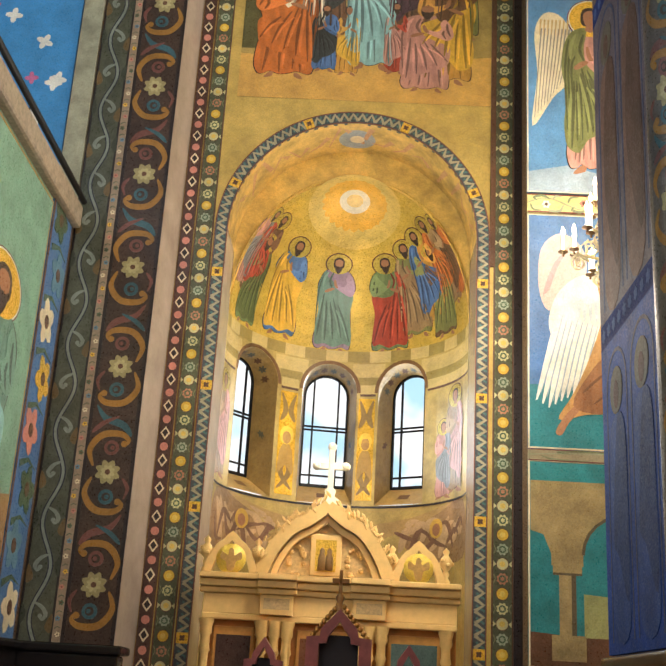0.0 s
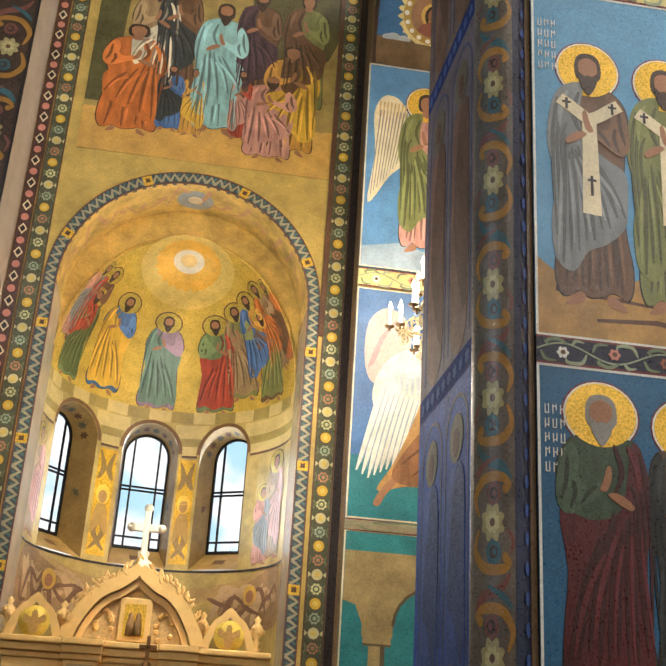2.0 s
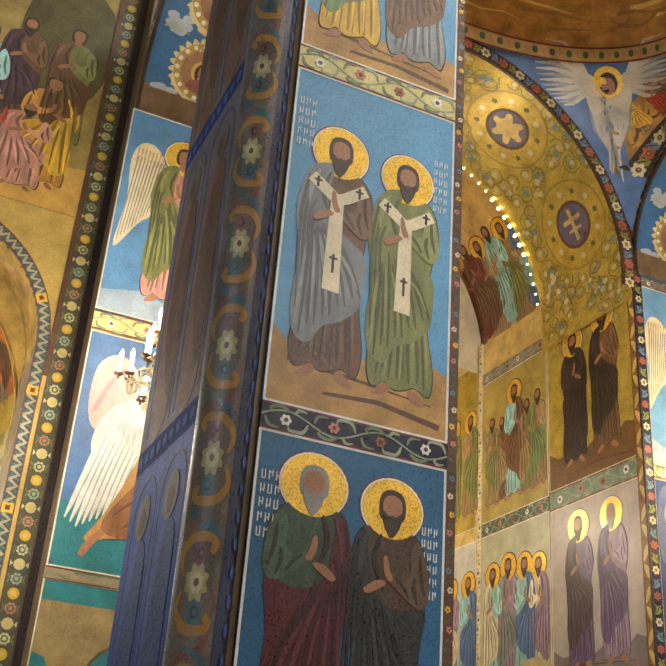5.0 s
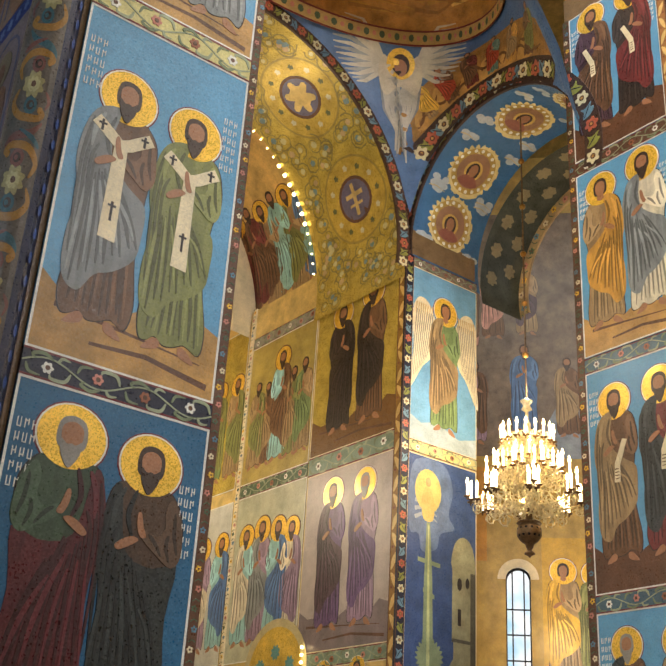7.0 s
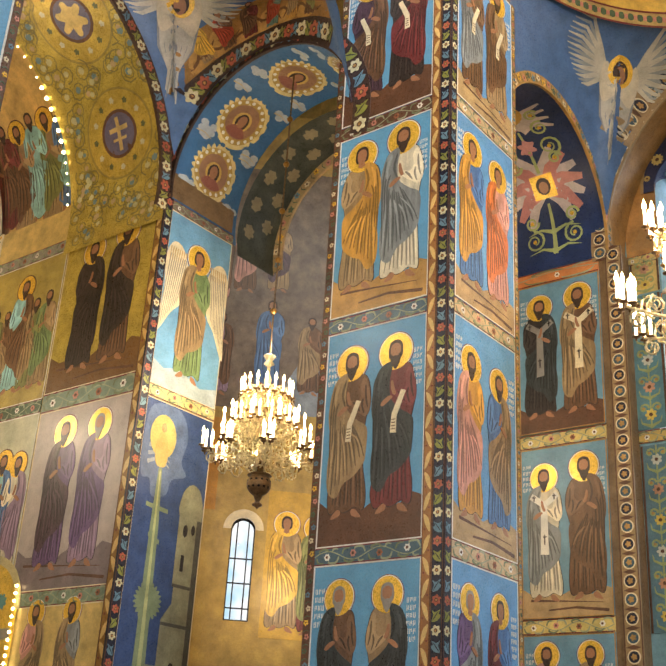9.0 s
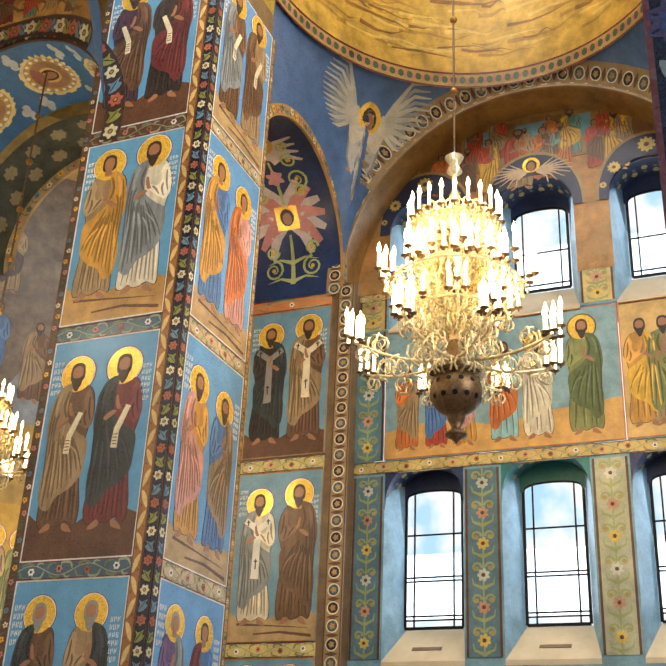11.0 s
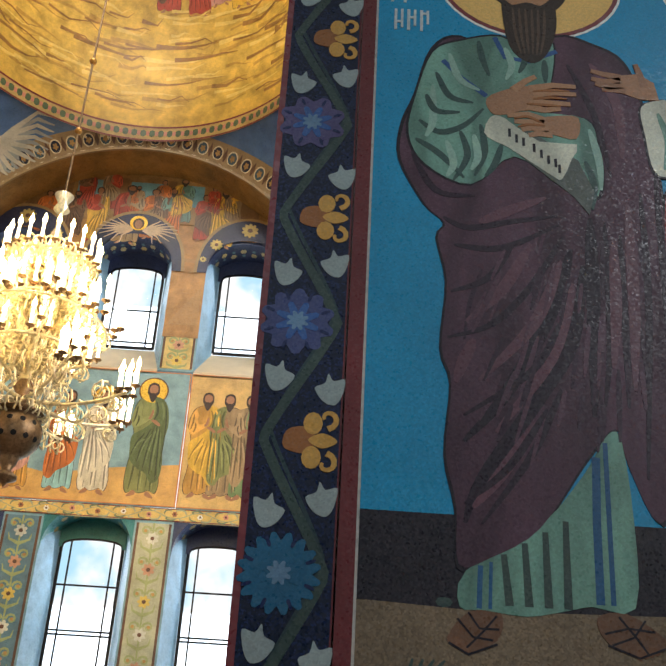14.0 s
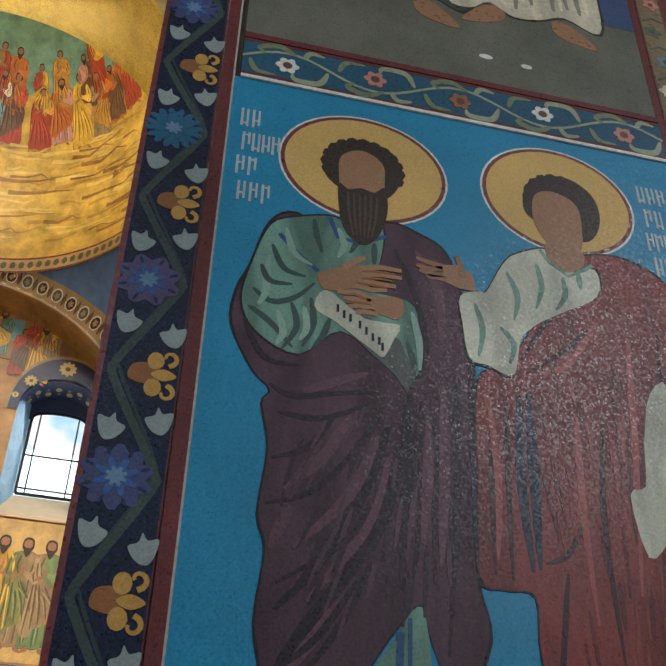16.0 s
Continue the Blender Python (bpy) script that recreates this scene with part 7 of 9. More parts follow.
rgv = Curve(lambda u, v: ((AX + AW * math.cos(v / AW), AYW + u, ASZ + AW * math.sin(v / AW)), (-math.cos(v / AW), 0, -math.sin(v / AW))), 0.15)
lay("oculus", [circle(0.5, AW * math.pi / 2, 0.3, 20)], 1, mosaic((150, 160, 170)), ni, ground=rgv)
lay("oculus_eye", [circle(0.5, AW * math.pi / 2, 0.12, 14)], 2, M_CREAM, ni, ground=rgv)
rw = random.Random(3)
lay("wisp", [ribbon([(rw.uniform(0.1, 0.7), v), (rw.uniform(0.1, 0.8), v + 0.15), (rw.uniform(0.1, 0.8), v + 0.35)], 0.1, 0.02) for v in [0.3 + 0.35 * k for k in range(15)]], 1, mosaic((196, 150, 110)), ni, ground=rgv)

# wall pier right of the apse with angels
p_v = pier("wall_pier", "mosaic wall pier with an armoured angel over a kneeling one", 2.22, 4.5, 14.78, 17.0, 20)

FV = front(2.2, 14.72)
pan = panel("mosaic_field", FV @ Matrix.Translation((0, A0 + 0.02, 0)), 2.2, 2.7, mosaic((40, 120, 126), cloud=0.3), p_v, "painted arcade on columns before a green dusk", rim=M_CREAM)
arch_in = [(0.72 + 0.0, 0.4)] + [(1.32 - 0.6 * math.cos(math.pi * k / 12), 1.45 + 0.55 * math.sin(math.pi * k / 12)) for k in range(13)] + [(1.92, 0.4)]
lay("painted_arcade", [[(0.03, 2.42), (0.03, 1.75), (0.2, 1.7), (0.3, 1.45), (0.3, 1.3), (0.72, 1.3)] + arch_in[1:-1] + [(2.18, 1.45), (2.18, 2.42)], rect(0.4, 0.35, 0.62, 1.32), rect(0.32, 1.2, 0.7, 1.32), rect(0.3, 0.1, 0.74, 0.42)], 1, mosaic((150, 130, 88), cloud=0.4), pan)
lay("painted_shade", [rect(0.56, 0.42, 0.62, 1.2), rect(0.32, 1.18, 0.7, 1.21), ribbon(arch_in[1:-1], 0.04)], 1.9, mosaic((88, 76, 54)), pan)
lay("painted_dusk", [[(0.72, 0.4), (2.18, 0.4), (2.18, 0.85), (0.72, 0.95)]], 0.8, mosaic((150, 150, 96), cloud=0.3), pan)
lay("painted_soil", [[(0, 0), (2.2, 0), (2.2, 0.5), (1.4, 0.62), (0.7, 0.4), (0, 0.45)]], 0.5, M_BROWN, pan)
frieze(front(2.2, 14.71, 4.93), 2.2, 0.16, p_v, mosaic((150, 138, 110)), pitch=9)
pan = panel("mosaic_field", FV @ Matrix.Translation((0, 5.1, 0)), 2.2, 3.5, mosaic((70, 110, 160), cloud=0.25), p_v, "", rim=M_CREAM)
lay("painted_dusk", [[(0, 0), (2.2, 0), (2.2, 1.0), (0, 0.9)]], 0.4, mosaic((40, 116, 124)), pan)
lay("wing", [smooth([(0.16, 2.35), (0.2, 2.95), (0.48, 3.2), (0.78, 3.0), (0.84, 2.6), (0.6, 2.2), (0.3, 2.0)])], 1.5, mosaic((196, 168, 160)), pan)
lay("feather", [stroke([(0.62 - 0.05 * k, 3.02 - 0.06 * k), (0.42 - 0.03 * k, 2.7 - 0.06 * k), (0.3 - 0.02 * k, 2.3 - 0.02 * k)], 0.045) for k in range(5)], 2, mosaic((170, 140, 140)), pan)
lay("wing", [smooth([(0.3, 1.75), (0.42, 2.25), (0.75, 2.55), (1.05, 2.5), (1.15, 2.1), (0.95, 1.55), (0.55, 1.3)])], 2.4, mosaic((206, 206, 196)), pan)
lay("feather", [stroke([(0.45 + 0.07 * k, 2.0 - 0.02 * k), (0.30 + 0.075 * k, 1.35), (0.12 + 0.085 * k, 0.58 + 0.05 * abs(k - 2))], 0.095) for k in range(9)], 3, mosaic((214, 212, 200)), pan)
lay("feather_line", [stroke([(0.50 + 0.07 * k, 1.95 - 0.02 * k), (0.345 + 0.075 * k, 1.35), (0.18 + 0.085 * k, 0.68 + 0.05 * abs(k - 2))], 0.022) for k in range(8)], 3.6, mosaic((150, 164, 176)), pan)
lay("feather", [stroke([(0.42 + 0.08 * k, 2.25 + 0.03 * k), (0.48 + 0.08 * k, 2.08 + 0.02 * k), (0.46 + 0.085 * k, 1.86)], 0.07) for k in range(8)], 4.2, mosaic((176, 190, 200)), pan)
lay("robe", [smooth([(0.42, 0.42), (0.62, 0.78), (0.85, 1.3), (1.05, 1.95), (1.0, 2.5), (1.3, 2.72), (1.55, 2.5), (1.62, 1.6), (1.5, 0.85), (1.15, 0.55), (0.8, 0.5)])], 4.8, robe((176, 132, 78)), pan)
lay("mantle", [smooth([(0.62, 0.62), (0.86, 1.1), (1.12, 1.35), (1.5, 1.2), (1.45, 0.75), (1.05, 0.52)])], 5.4, robe((136, 92, 60)), pan)
lay("fold", [stroke(q, 0.035) for q in ([(1.1, 2.3), (1.2, 1.7), (1.05, 1.2)], [(1.3, 2.2), (1.38, 1.6), (1.3, 1.1)], [(0.75, 0.8), (0.95, 1.0), (1.2, 1.2)], [(0.9, 0.65), (1.15, 0.85), (1.4, 1.0)])], 6, mosaic((104, 68, 44)), pan)
lay("foot", [smooth([(0.42, 0.34), (0.55, 0.52), (0.66, 0.62), (0.7, 0.55), (0.55, 0.36), (0.46, 0.2), (0.38, 0.22)], 3)], 5, M_SKIN, pan)
lay("hair", [circle(1.25, 2.9, 0.2, 14)], 5, M_HAIR, pan)
frieze(front(2.2, 14.71, 8.62), 2.2, 0.3, p_v, mosaic((206, 196, 130)))
pan = panel("mosaic_field", FV @ Matrix.Translation((0, 8.95, 0)), 2.2, 3.7, mosaic((90, 140, 186), cloud=0.2), p_v, "", rim=M_CREAM)
lay("cloud", [[(0.03, 0.03), (2.17, 0.03), (2.17, 0.4), (1.2, 0.3), (0.6, 0.46), (0.03, 0.34)]], 0.6, mosaic((150, 168, 184)), pan)
folded_wing(pan, 0.76, 2.5, 2.0, -1)
folded_wing(pan, 1.2, 2.5, 2.0, 1)
saint(pan, 0.98, 0.3, 3.0, R["rose"], R["olive"], 6, beard=False)

# ---- the pier beside the camera, in detail ----
LAYER = 0.0008
FINE = dict(tess=190, gloss=0.26)
n_plum, n_sea, n_red = mosaic((76, 50, 62), folds=0.28, cloud=0.2, rough=0.42, **FINE), mosaic((104, 142, 126), folds=0.35, cloud=0.2, **FINE), mosaic((124, 52, 48), folds=0.25, cloud=0.25, rough=0.38, **FINE)
n_gold, n_skin, n_hair, n_navy = mosaic((222, 180, 104), cloud=0.12, rough=0.42, **FINE), mosaic((164, 120, 88), cloud=0.15, **FINE), mosaic((54, 42, 34), cloud=0.2, **FINE), mosaic((18, 22, 44), cloud=0.25, vary=0.6, tint=(44, 60, 110), **FINE)
n_pale, n_leaf, n_blue, n_violet, n_bud = mosaic((196, 196, 176), cloud=0.2, folds=0.2, **FINE), mosaic((58, 72, 66), cloud=0.25, **FINE), mosaic((38, 94, 126), cloud=0.2, **FINE), mosaic((66, 72, 114), cloud=0.2, **FINE), mosaic((148, 160, 158), cloud=0.2, **FINE)
n_amber, n_rust, n_line = mosaic((200, 152, 74), cloud=0.2, **FINE), mosaic((150, 96, 52), cloud=0.3, **FINE), mosaic((30, 22, 28), cloud=0.1, **FINE)
lay("painted_soil", [rect(0, 0.22, 1.65, 0.45)], 0.5, mosaic((36, 29, 34), cloud=0.3, vary=0.7, **FINE), nf)
lay("painted_sand", [[(0, 0), (1.65, 0), (1.65, 0.27), (0.8, 0.24), (0.25, 0.225), (0, 0.235)]], 0.8, mosaic((112, 95, 74), cloud=0.3, vary=0.6, **FINE), nf)
lay("grass_tuft", [stroke([(0.1 + 0.018 * k, 0.07), (0.105 + 0.02 * k, 0.09), (0.11 + 0.024 * k, 0.11)], 0.006) for k in range(4)] + [circle(0.18, 0.24, 0.02, 8, 0.012)], 1.2, n_leaf, nf)
# the bearded one
lay("halo_edge", [circle(0.456, 2.262, 0.300, 40, 0.258)], 1, M_WHITE, nf)
lay("halo_rim", [circle(0.456, 2.262, 0.292, 40, 0.250)], 1.6, M_RED, nf)
lay("halo", [circle(0.456, 2.262, 0.278, 40, 0.236)], 2.2, n_gold, nf)
mant = smooth([(0.40, 1.90), (0.53, 2.02), (0.64, 1.995), (0.73, 1.93), (0.775, 1.75), (0.80, 1.40), (0.785, 1.0), (0.765, 0.80), (0.79, 0.63), (0.70, 0.46), (0.635, 0.60), (0.61, 0.70), (0.53, 0.61), (0.41, 0.43), (0.29, 0.35), (0.215, 0.33), (0.21, 0.47), (0.185, 0.61), (0.20, 0.80), (0.175, 0.90), (0.19, 1.10), (0.165, 1.24), (0.185, 1.29), (0.13, 1.35), (0.06, 1.50), (0.065, 1.63), (0.10, 1.74), (0.15, 1.93), (0.24, 1.99)])
lay("outline", [[(0.43 + (a - 0.43) * 1.025, 1.2 + (b - 1.2) * 1.012) for a, b in mant]], 2.6, n_line, nf)
lay("mantle", [mant], 3, n_plum, nf, "deep plum mantle")
tun = smooth([(0.15, 1.92), (0.235, 1.975), (0.36, 2.005), (0.447, 1.94), (0.52, 1.99), (0.50, 1.81), (0.44, 1.72), (0.60, 1.70), (0.632, 1.60), (0.62, 1.42), (0.52, 1.44), (0.385, 1.54), (0.26, 1.43), (0.13, 1.49), (0.08, 1.60), (0.10, 1.745)])
lay("outline", [[(0.33 + (a - 0.33) * 1.03, 1.7 + (b - 1.7) * 1.025) for a, b in tun]], 3.6, n_line, nf)
lay("tunic", [tun], 4, n_sea, nf, "sea-green tunic")
lay("tunic_hem", [smooth([(0.527, 0.58), (0.586, 0.68), (0.622, 0.67), (0.635, 0.45), (0.62, 0.252), (0.52, 0.25), (0.46, 0.236), (0.37, 0.218), (0.27, 0.227), (0.216, 0.232), (0.232, 0.317), (0.405, 0.43)], 3)], 2.8, n_sea, nf)
lay("hem_stripe", [ribbon([(0.555, 0.62), (0.545, 0.45), (0.54, 0.255)], 0.02), ribbon([(0.58, 0.66), (0.575, 0.45), (0.57, 0.255)], 0.012), ribbon([(0.265, 0.33), (0.26, 0.23)], 0.012), ribbon([(0.29, 0.34), (0.285, 0.23)], 0.008)], 3.4, mosaic((44, 84, 120), **FINE), nf)
lay("hem_fold", [ribbon([(0.32 + 0.05 * k, 0.36 + 0.03 * k), (0.33 + 0.045 * k, 0.24)], 0.014, 0.02) for k in range(4)], 3.3, n_leaf, nf)
lay("clavus", [ribbon(q, 0.016) for q in ([(0.18, 1.89), (0.24, 1.82), (0.31, 1.76)], [(0.34, 2.0), (0.37, 1.92), (0.44, 1.91), (0.53, 1.96)],)], 4.6, mosaic((50, 82, 130), **FINE), nf)
rn = random.Random(12)
lay("sleeve_fold", [stroke(q, 0.018) for q in ([(0.11, 1.65), (0.17, 1.61), (0.24, 1.64), (0.3, 1.71)], [(0.1, 1.58), (0.17, 1.53), (0.24, 1.45)], [(0.16, 1.84), (0.2, 1.75), (0.27, 1.73)], [(0.23, 1.62), (0.25, 1.53), (0.21, 1.44)], [(0.29, 1.65), (0.3, 1.55), (0.27, 1.46)], [(0.13, 1.75), (0.16, 1.69), (0.23, 1.69)], [(0.35, 1.58), (0.33, 1.51), (0.3, 1.46)], [(0.29, 1.98), (0.3, 1.91), (0.32, 1.84)], [(0.49, 1.92), (0.49, 1.87), (0.49, 1.83)], [(0.59, 1.54), (0.61, 1.46), (0.6, 1.37)], [(0.44, 1.99), (0.43, 1.91), (0.41, 1.86)],)], 4.7, mosaic((58, 80, 74), cloud=0.2, **FINE), nf)
lay("sleeve_light", [stroke(q, 0.02) for q in ([(0.15, 1.79), (0.15, 1.65), (0.13, 1.59)], [(0.2, 1.92), (0.23, 1.82), (0.29, 1.78)], [(0.37, 1.96), (0.39, 1.89), (0.37, 1.83)], [(0.19, 1.58), (0.21, 1.5), (0.19, 1.45)], [(0.61, 1.66), (0.63, 1.55), (0.63, 1.44)], [(0.27, 1.61), (0.28, 1.53), (0.26, 1.48)],)], 4.8, mosaic((140, 172, 156), **FINE), nf)
lay("mantle_fold", [stroke(q, 0.036) for q in ([(0.59, 1.34), (0.58, 1.06), (0.56, 0.73)], [(0.53, 1.23), (0.47, 1.04), (0.34, 0.78), (0.23, 0.64)], [(0.56, 1.18), (0.52, 0.95), (0.42, 0.77), (0.27, 0.54), (0.23, 0.43)],)], 3.7, mosaic((40, 26, 36), cloud=0.2, **FINE), nf)
lay("mantle_fold", [stroke(q, 0.017) for q in ([(0.18, 1.31), (0.25, 1.28), (0.37, 1.31), (0.5, 1.34)], [(0.21, 1.22), (0.34, 1.22), (0.5, 1.31)], [(0.51, 1.27), (0.42, 1.11), (0.31, 0.98), (0.19, 0.93)], [(0.48, 0.8), (0.4, 0.62), (0.27, 0.43)], [(0.67, 1.29), (0.66, 1.0), (0.65, 0.76)], [(0.74, 1.44), (0.73, 1.08), (0.68, 0.57)], [(0.63, 1.33), (0.62, 0.99), (0.59, 0.76)], [(0.56, 1.91), (0.63, 1.71), (0.66, 1.49)], [(0.49, 1.0), (0.41, 0.85), (0.23, 0.71)], [(0.37, 1.23), (0.3, 1.12), (0.2, 1.07)], [(0.44, 0.74), (0.34, 0.58), (0.23, 0.48)], [(0.79, 1.51), (0.78, 1.15), (0.77, 0.81)], [(0.09, 1.53), (0.16, 1.4), (0.27, 1.39)],)], 3.74, mosaic((46, 30, 40), cloud=0.2, **FINE), nf)
lay("mantle_light", [stroke(q, 0.03) for q in ([(0.42, 1.24), (0.34, 1.09), (0.24, 0.98)], [(0.5, 1.19), (0.42, 0.99), (0.27, 0.81)], [(0.53, 1.12), (0.46, 0.89), (0.31, 0.67)], [(0.42, 0.71), (0.32, 0.56), (0.25, 0.47)], [(0.28, 1.3), (0.37, 1.35), (0.47, 1.4)], [(0.7, 1.4), (0.69, 1.07), (0.67, 0.81)], [(0.63, 1.92), (0.7, 1.76), (0.7, 1.56)], [(0.26, 0.93), (0.23, 0.86), (0.21, 0.8)], [(0.65, 1.27), (0.64, 1.05), (0.62, 0.87)],)], 3.8, mosaic((100, 66, 76), cloud=0.2, **FINE), nf)
lay("scroll_back", [[(0.33, 1.61), (0.43, 1.64), (0.57, 1.54), (0.61, 1.43), (0.59, 1.35), (0.55, 1.41)]], 5.2, mosaic((86, 92, 84), **FINE), nf)
lay("scroll", [smooth([(0.3, 1.62), (0.32, 1.68), (0.36, 1.68), (0.46, 1.6), (0.57, 1.6), (0.55, 1.54), (0.52, 1.47), (0.49, 1.48), (0.37, 1.57), (0.33, 1.59)], 2)], 5.6, n_pale, nf)
lay("scroll_lettering", [rect(a, b, a + 0.008, b + 0.03) for a, b in [(0.37, 1.61), (0.39, 1.59), (0.41, 1.58), (0.44, 1.56), (0.46, 1.54), (0.48, 1.52), (0.5, 1.51), (0.51, 1.49)]], 6.2, n_line, nf)
lay("palm", [smooth(q, 3) for q in ([(0.31, 1.75), (0.37, 1.79), (0.44, 1.81), (0.48, 1.79), (0.47, 1.73), (0.41, 1.71), (0.35, 1.69), (0.32, 1.7)], [(0.58, 1.7), (0.51, 1.7), (0.45, 1.68), (0.44, 1.64), (0.5, 1.63), (0.57, 1.62)],)], 6, n_skin, nf)
for q in ([(0.44, 1.8), (0.51, 1.82), (0.58, 1.82)], [(0.45, 1.78), (0.51, 1.79), (0.58, 1.79)], [(0.44, 1.75), (0.5, 1.75), (0.56, 1.75)], [(0.43, 1.73), (0.48, 1.72), (0.53, 1.73)], [(0.39, 1.79), (0.43, 1.83), (0.46, 1.85)], [(0.48, 1.68), (0.43, 1.7), (0.37, 1.69)], [(0.48, 1.67), (0.43, 1.67), (0.39, 1.67)], [(0.49, 1.65), (0.44, 1.65), (0.41, 1.64)], [(0.5, 1.63), (0.46, 1.63), (0.43, 1.62)],):
    lay("finger", [ribbon(q, 0.026, 0.015)], 6.3, mosaic((172, 128, 94), cloud=0.1, **FINE), nf)
lay("finger_line", [stroke(q, 0.006) for q in ([(0.45, 1.79), (0.51, 1.8), (0.56, 1.8)], [(0.45, 1.76), (0.5, 1.77), (0.55, 1.77)], [(0.43, 1.74), (0.49, 1.74), (0.53, 1.74)], [(0.47, 1.67), (0.43, 1.69), (0.39, 1.68)], [(0.48, 1.66), (0.43, 1.66), (0.4, 1.65)],)], 7.2, n_rust, nf)
lay("hair", [smooth([(0.315, 2.22), (0.345, 2.335), (0.455, 2.395), (0.56, 2.36), (0.588, 2.25), (0.545, 2.145), (0.45, 2.10), (0.365, 2.15)])], 4.2, n_hair, nf)
lay("head", [smooth([(0.447, 2.345), (0.375, 2.30), (0.368, 2.20), (0.385, 2.08), (0.447, 2.02), (0.515, 2.09), (0.527, 2.20), (0.52, 2.30)])], 4.9, n_skin, nf)
lay("beard", [smooth([(0.366, 2.16), (0.40, 2.145), (0.447, 2.16), (0.49, 2.15), (0.53, 2.18), (0.535, 2.06), (0.50, 1.945), (0.447, 1.905), (0.385, 1.97)])], 5.5, n_hair, nf)
lay("foot", [smooth([(0.19, 0.165), (0.24, 0.222), (0.31, 0.222), (0.30, 0.16), (0.23, 0.13)]), smooth([(0.53, 0.225), (0.60, 0.238), (0.69, 0.175), (0.62, 0.145), (0.55, 0.17)])], 2.4, mosaic((104, 74, 54), cloud=0.2, **FINE), nf)
lay("toe", [circle(0.195 + 0.012 * q, 0.158 - 0.006 * q, 0.009, 8, 0.013) for q in range(4)] + [circle(0.66 - 0.013 * q, 0.16 - 0.004 * q, 0.009, 8, 0.013) for q in range(4)], 2.9, mosaic((112, 78, 56), **FINE), nf)
lay("sandal_strap", [ribbon(q, 0.005) for q in ([(0.21, 0.205), (0.245, 0.165), (0.29, 0.16)], [(0.235, 0.22), (0.26, 0.185), (0.305, 0.185)], [(0.30, 0.215), (0.27, 0.18), (0.23, 0.14)], [(0.56, 0.165), (0.61, 0.185), (0.64, 0.225)], [(0.545, 0.19), (0.60, 0.205), (0.66, 0.20)], [(0.58, 0.23), (0.62, 0.18), (0.64, 0.15)], [(0.19, 0.150), (0.235, 0.126), (0.30, 0.152)], [(0.55, 0.165), (0.62, 0.14), (0.69, 0.168)])], 3.2, n_line, nf)
# the young one
lay("halo_edge", [circle(1.168, 2.29, 0.292, 40, 0.262)], 1, M_WHITE, nf)
lay("halo_rim", [circle(1.168, 2.29, 0.284, 40, 0.254)], 1.6, M_RED, nf)
lay("halo", [circle(1.168, 2.29, 0.270, 40, 0.240)], 2.2, n_gold, nf)
cloak = smooth([(1.10, 1.95), (1.28, 2.05), (1.43, 2.04), (1.54, 1.93), (1.60, 1.6), (1.60, 0.9), (1.52, 0.45), (1.30, 0.36), (0.98, 0.40), (0.93, 0.60), (0.93, 0.76), (0.85, 0.77), (0.775, 0.80), (0.79, 1.1), (0.812, 1.43), (0.90, 1.52), (1.0, 1.66)])
lay("outline", [[(1.18 + (a - 1.18) * 1.02, 1.2 + (b - 1.2) * 1.012) for a, b in cloak]], 2.55, n_line, nf)
lay("cloak", [cloak], 3.05, n_red, nf, "brick-red cloak")
lay("cloak_fold", [stroke(q, 0.03) for q in ([(0.94, 1.41), (0.92, 1.1), (0.93, 0.83)], [(0.97, 1.42), (0.96, 1.11), (0.95, 0.84)],)], 3.75, mosaic((34, 38, 62), cloud=0.2, **FINE), nf)
lay("cloak_fold", [stroke(q, 0.014) for q in ([(1.11, 1.78), (1.02, 1.65), (0.96, 1.54)], [(1.2, 1.71), (1.09, 1.59), (0.97, 1.49)], [(1.11, 1.03), (1.04, 0.9), (0.97, 0.86)], [(0.85, 1.4), (0.83, 1.09), (0.82, 0.81)], [(1.03, 0.84), (1.0, 0.67), (0.96, 0.44)], [(0.9, 1.4), (0.88, 1.1), (0.87, 0.8)],)] + [stroke(q, 0.016) for q in ([(1.45, 1.75), (1.40, 1.3), (1.32, 0.7)], [(1.20, 1.35), (1.16, 1.0), (1.16, 0.6)], [(1.52, 1.6), (1.50, 1.2), (1.46, 0.7)])], 3.78, mosaic((66, 30, 38), cloud=0.2, **FINE), nf)
lay("cloak_light", [stroke(q, 0.02) for q in ([(1.24, 1.75), (1.12, 1.56), (1.02, 1.50)], [(1.12, 1.36), (1.10, 1.05), (1.10, 0.7)], [(1.34, 1.7), (1.30, 1.3), (1.24, 0.8)], [(0.84, 1.4), (0.85, 1.1), (0.83, 0.85)])], 3.85, mosaic((164, 84, 78), cloud=0.2, **FINE), nf)
slv = smooth([(0.865, 1.80), (0.93, 1.93), (0.985, 1.99), (1.10, 2.035), (1.17, 1.955), (1.265, 1.98), (1.255, 1.86), (1.10, 1.75), (1.02, 1.69), (0.965, 1.62), (0.93, 1.48), (0.85, 1.50), (0.79, 1.52), (0.775, 1.65), (0.773, 1.76), (0.84, 1.795)])
lay("outline", [[(1.0 + (a - 1.0) * 1.03, 1.75 + (b - 1.75) * 1.03) for a, b in slv]], 3.95, n_line, nf)
lay("tunic", [slv], 4.3, n_pale, nf, "pale grey-green tunic")
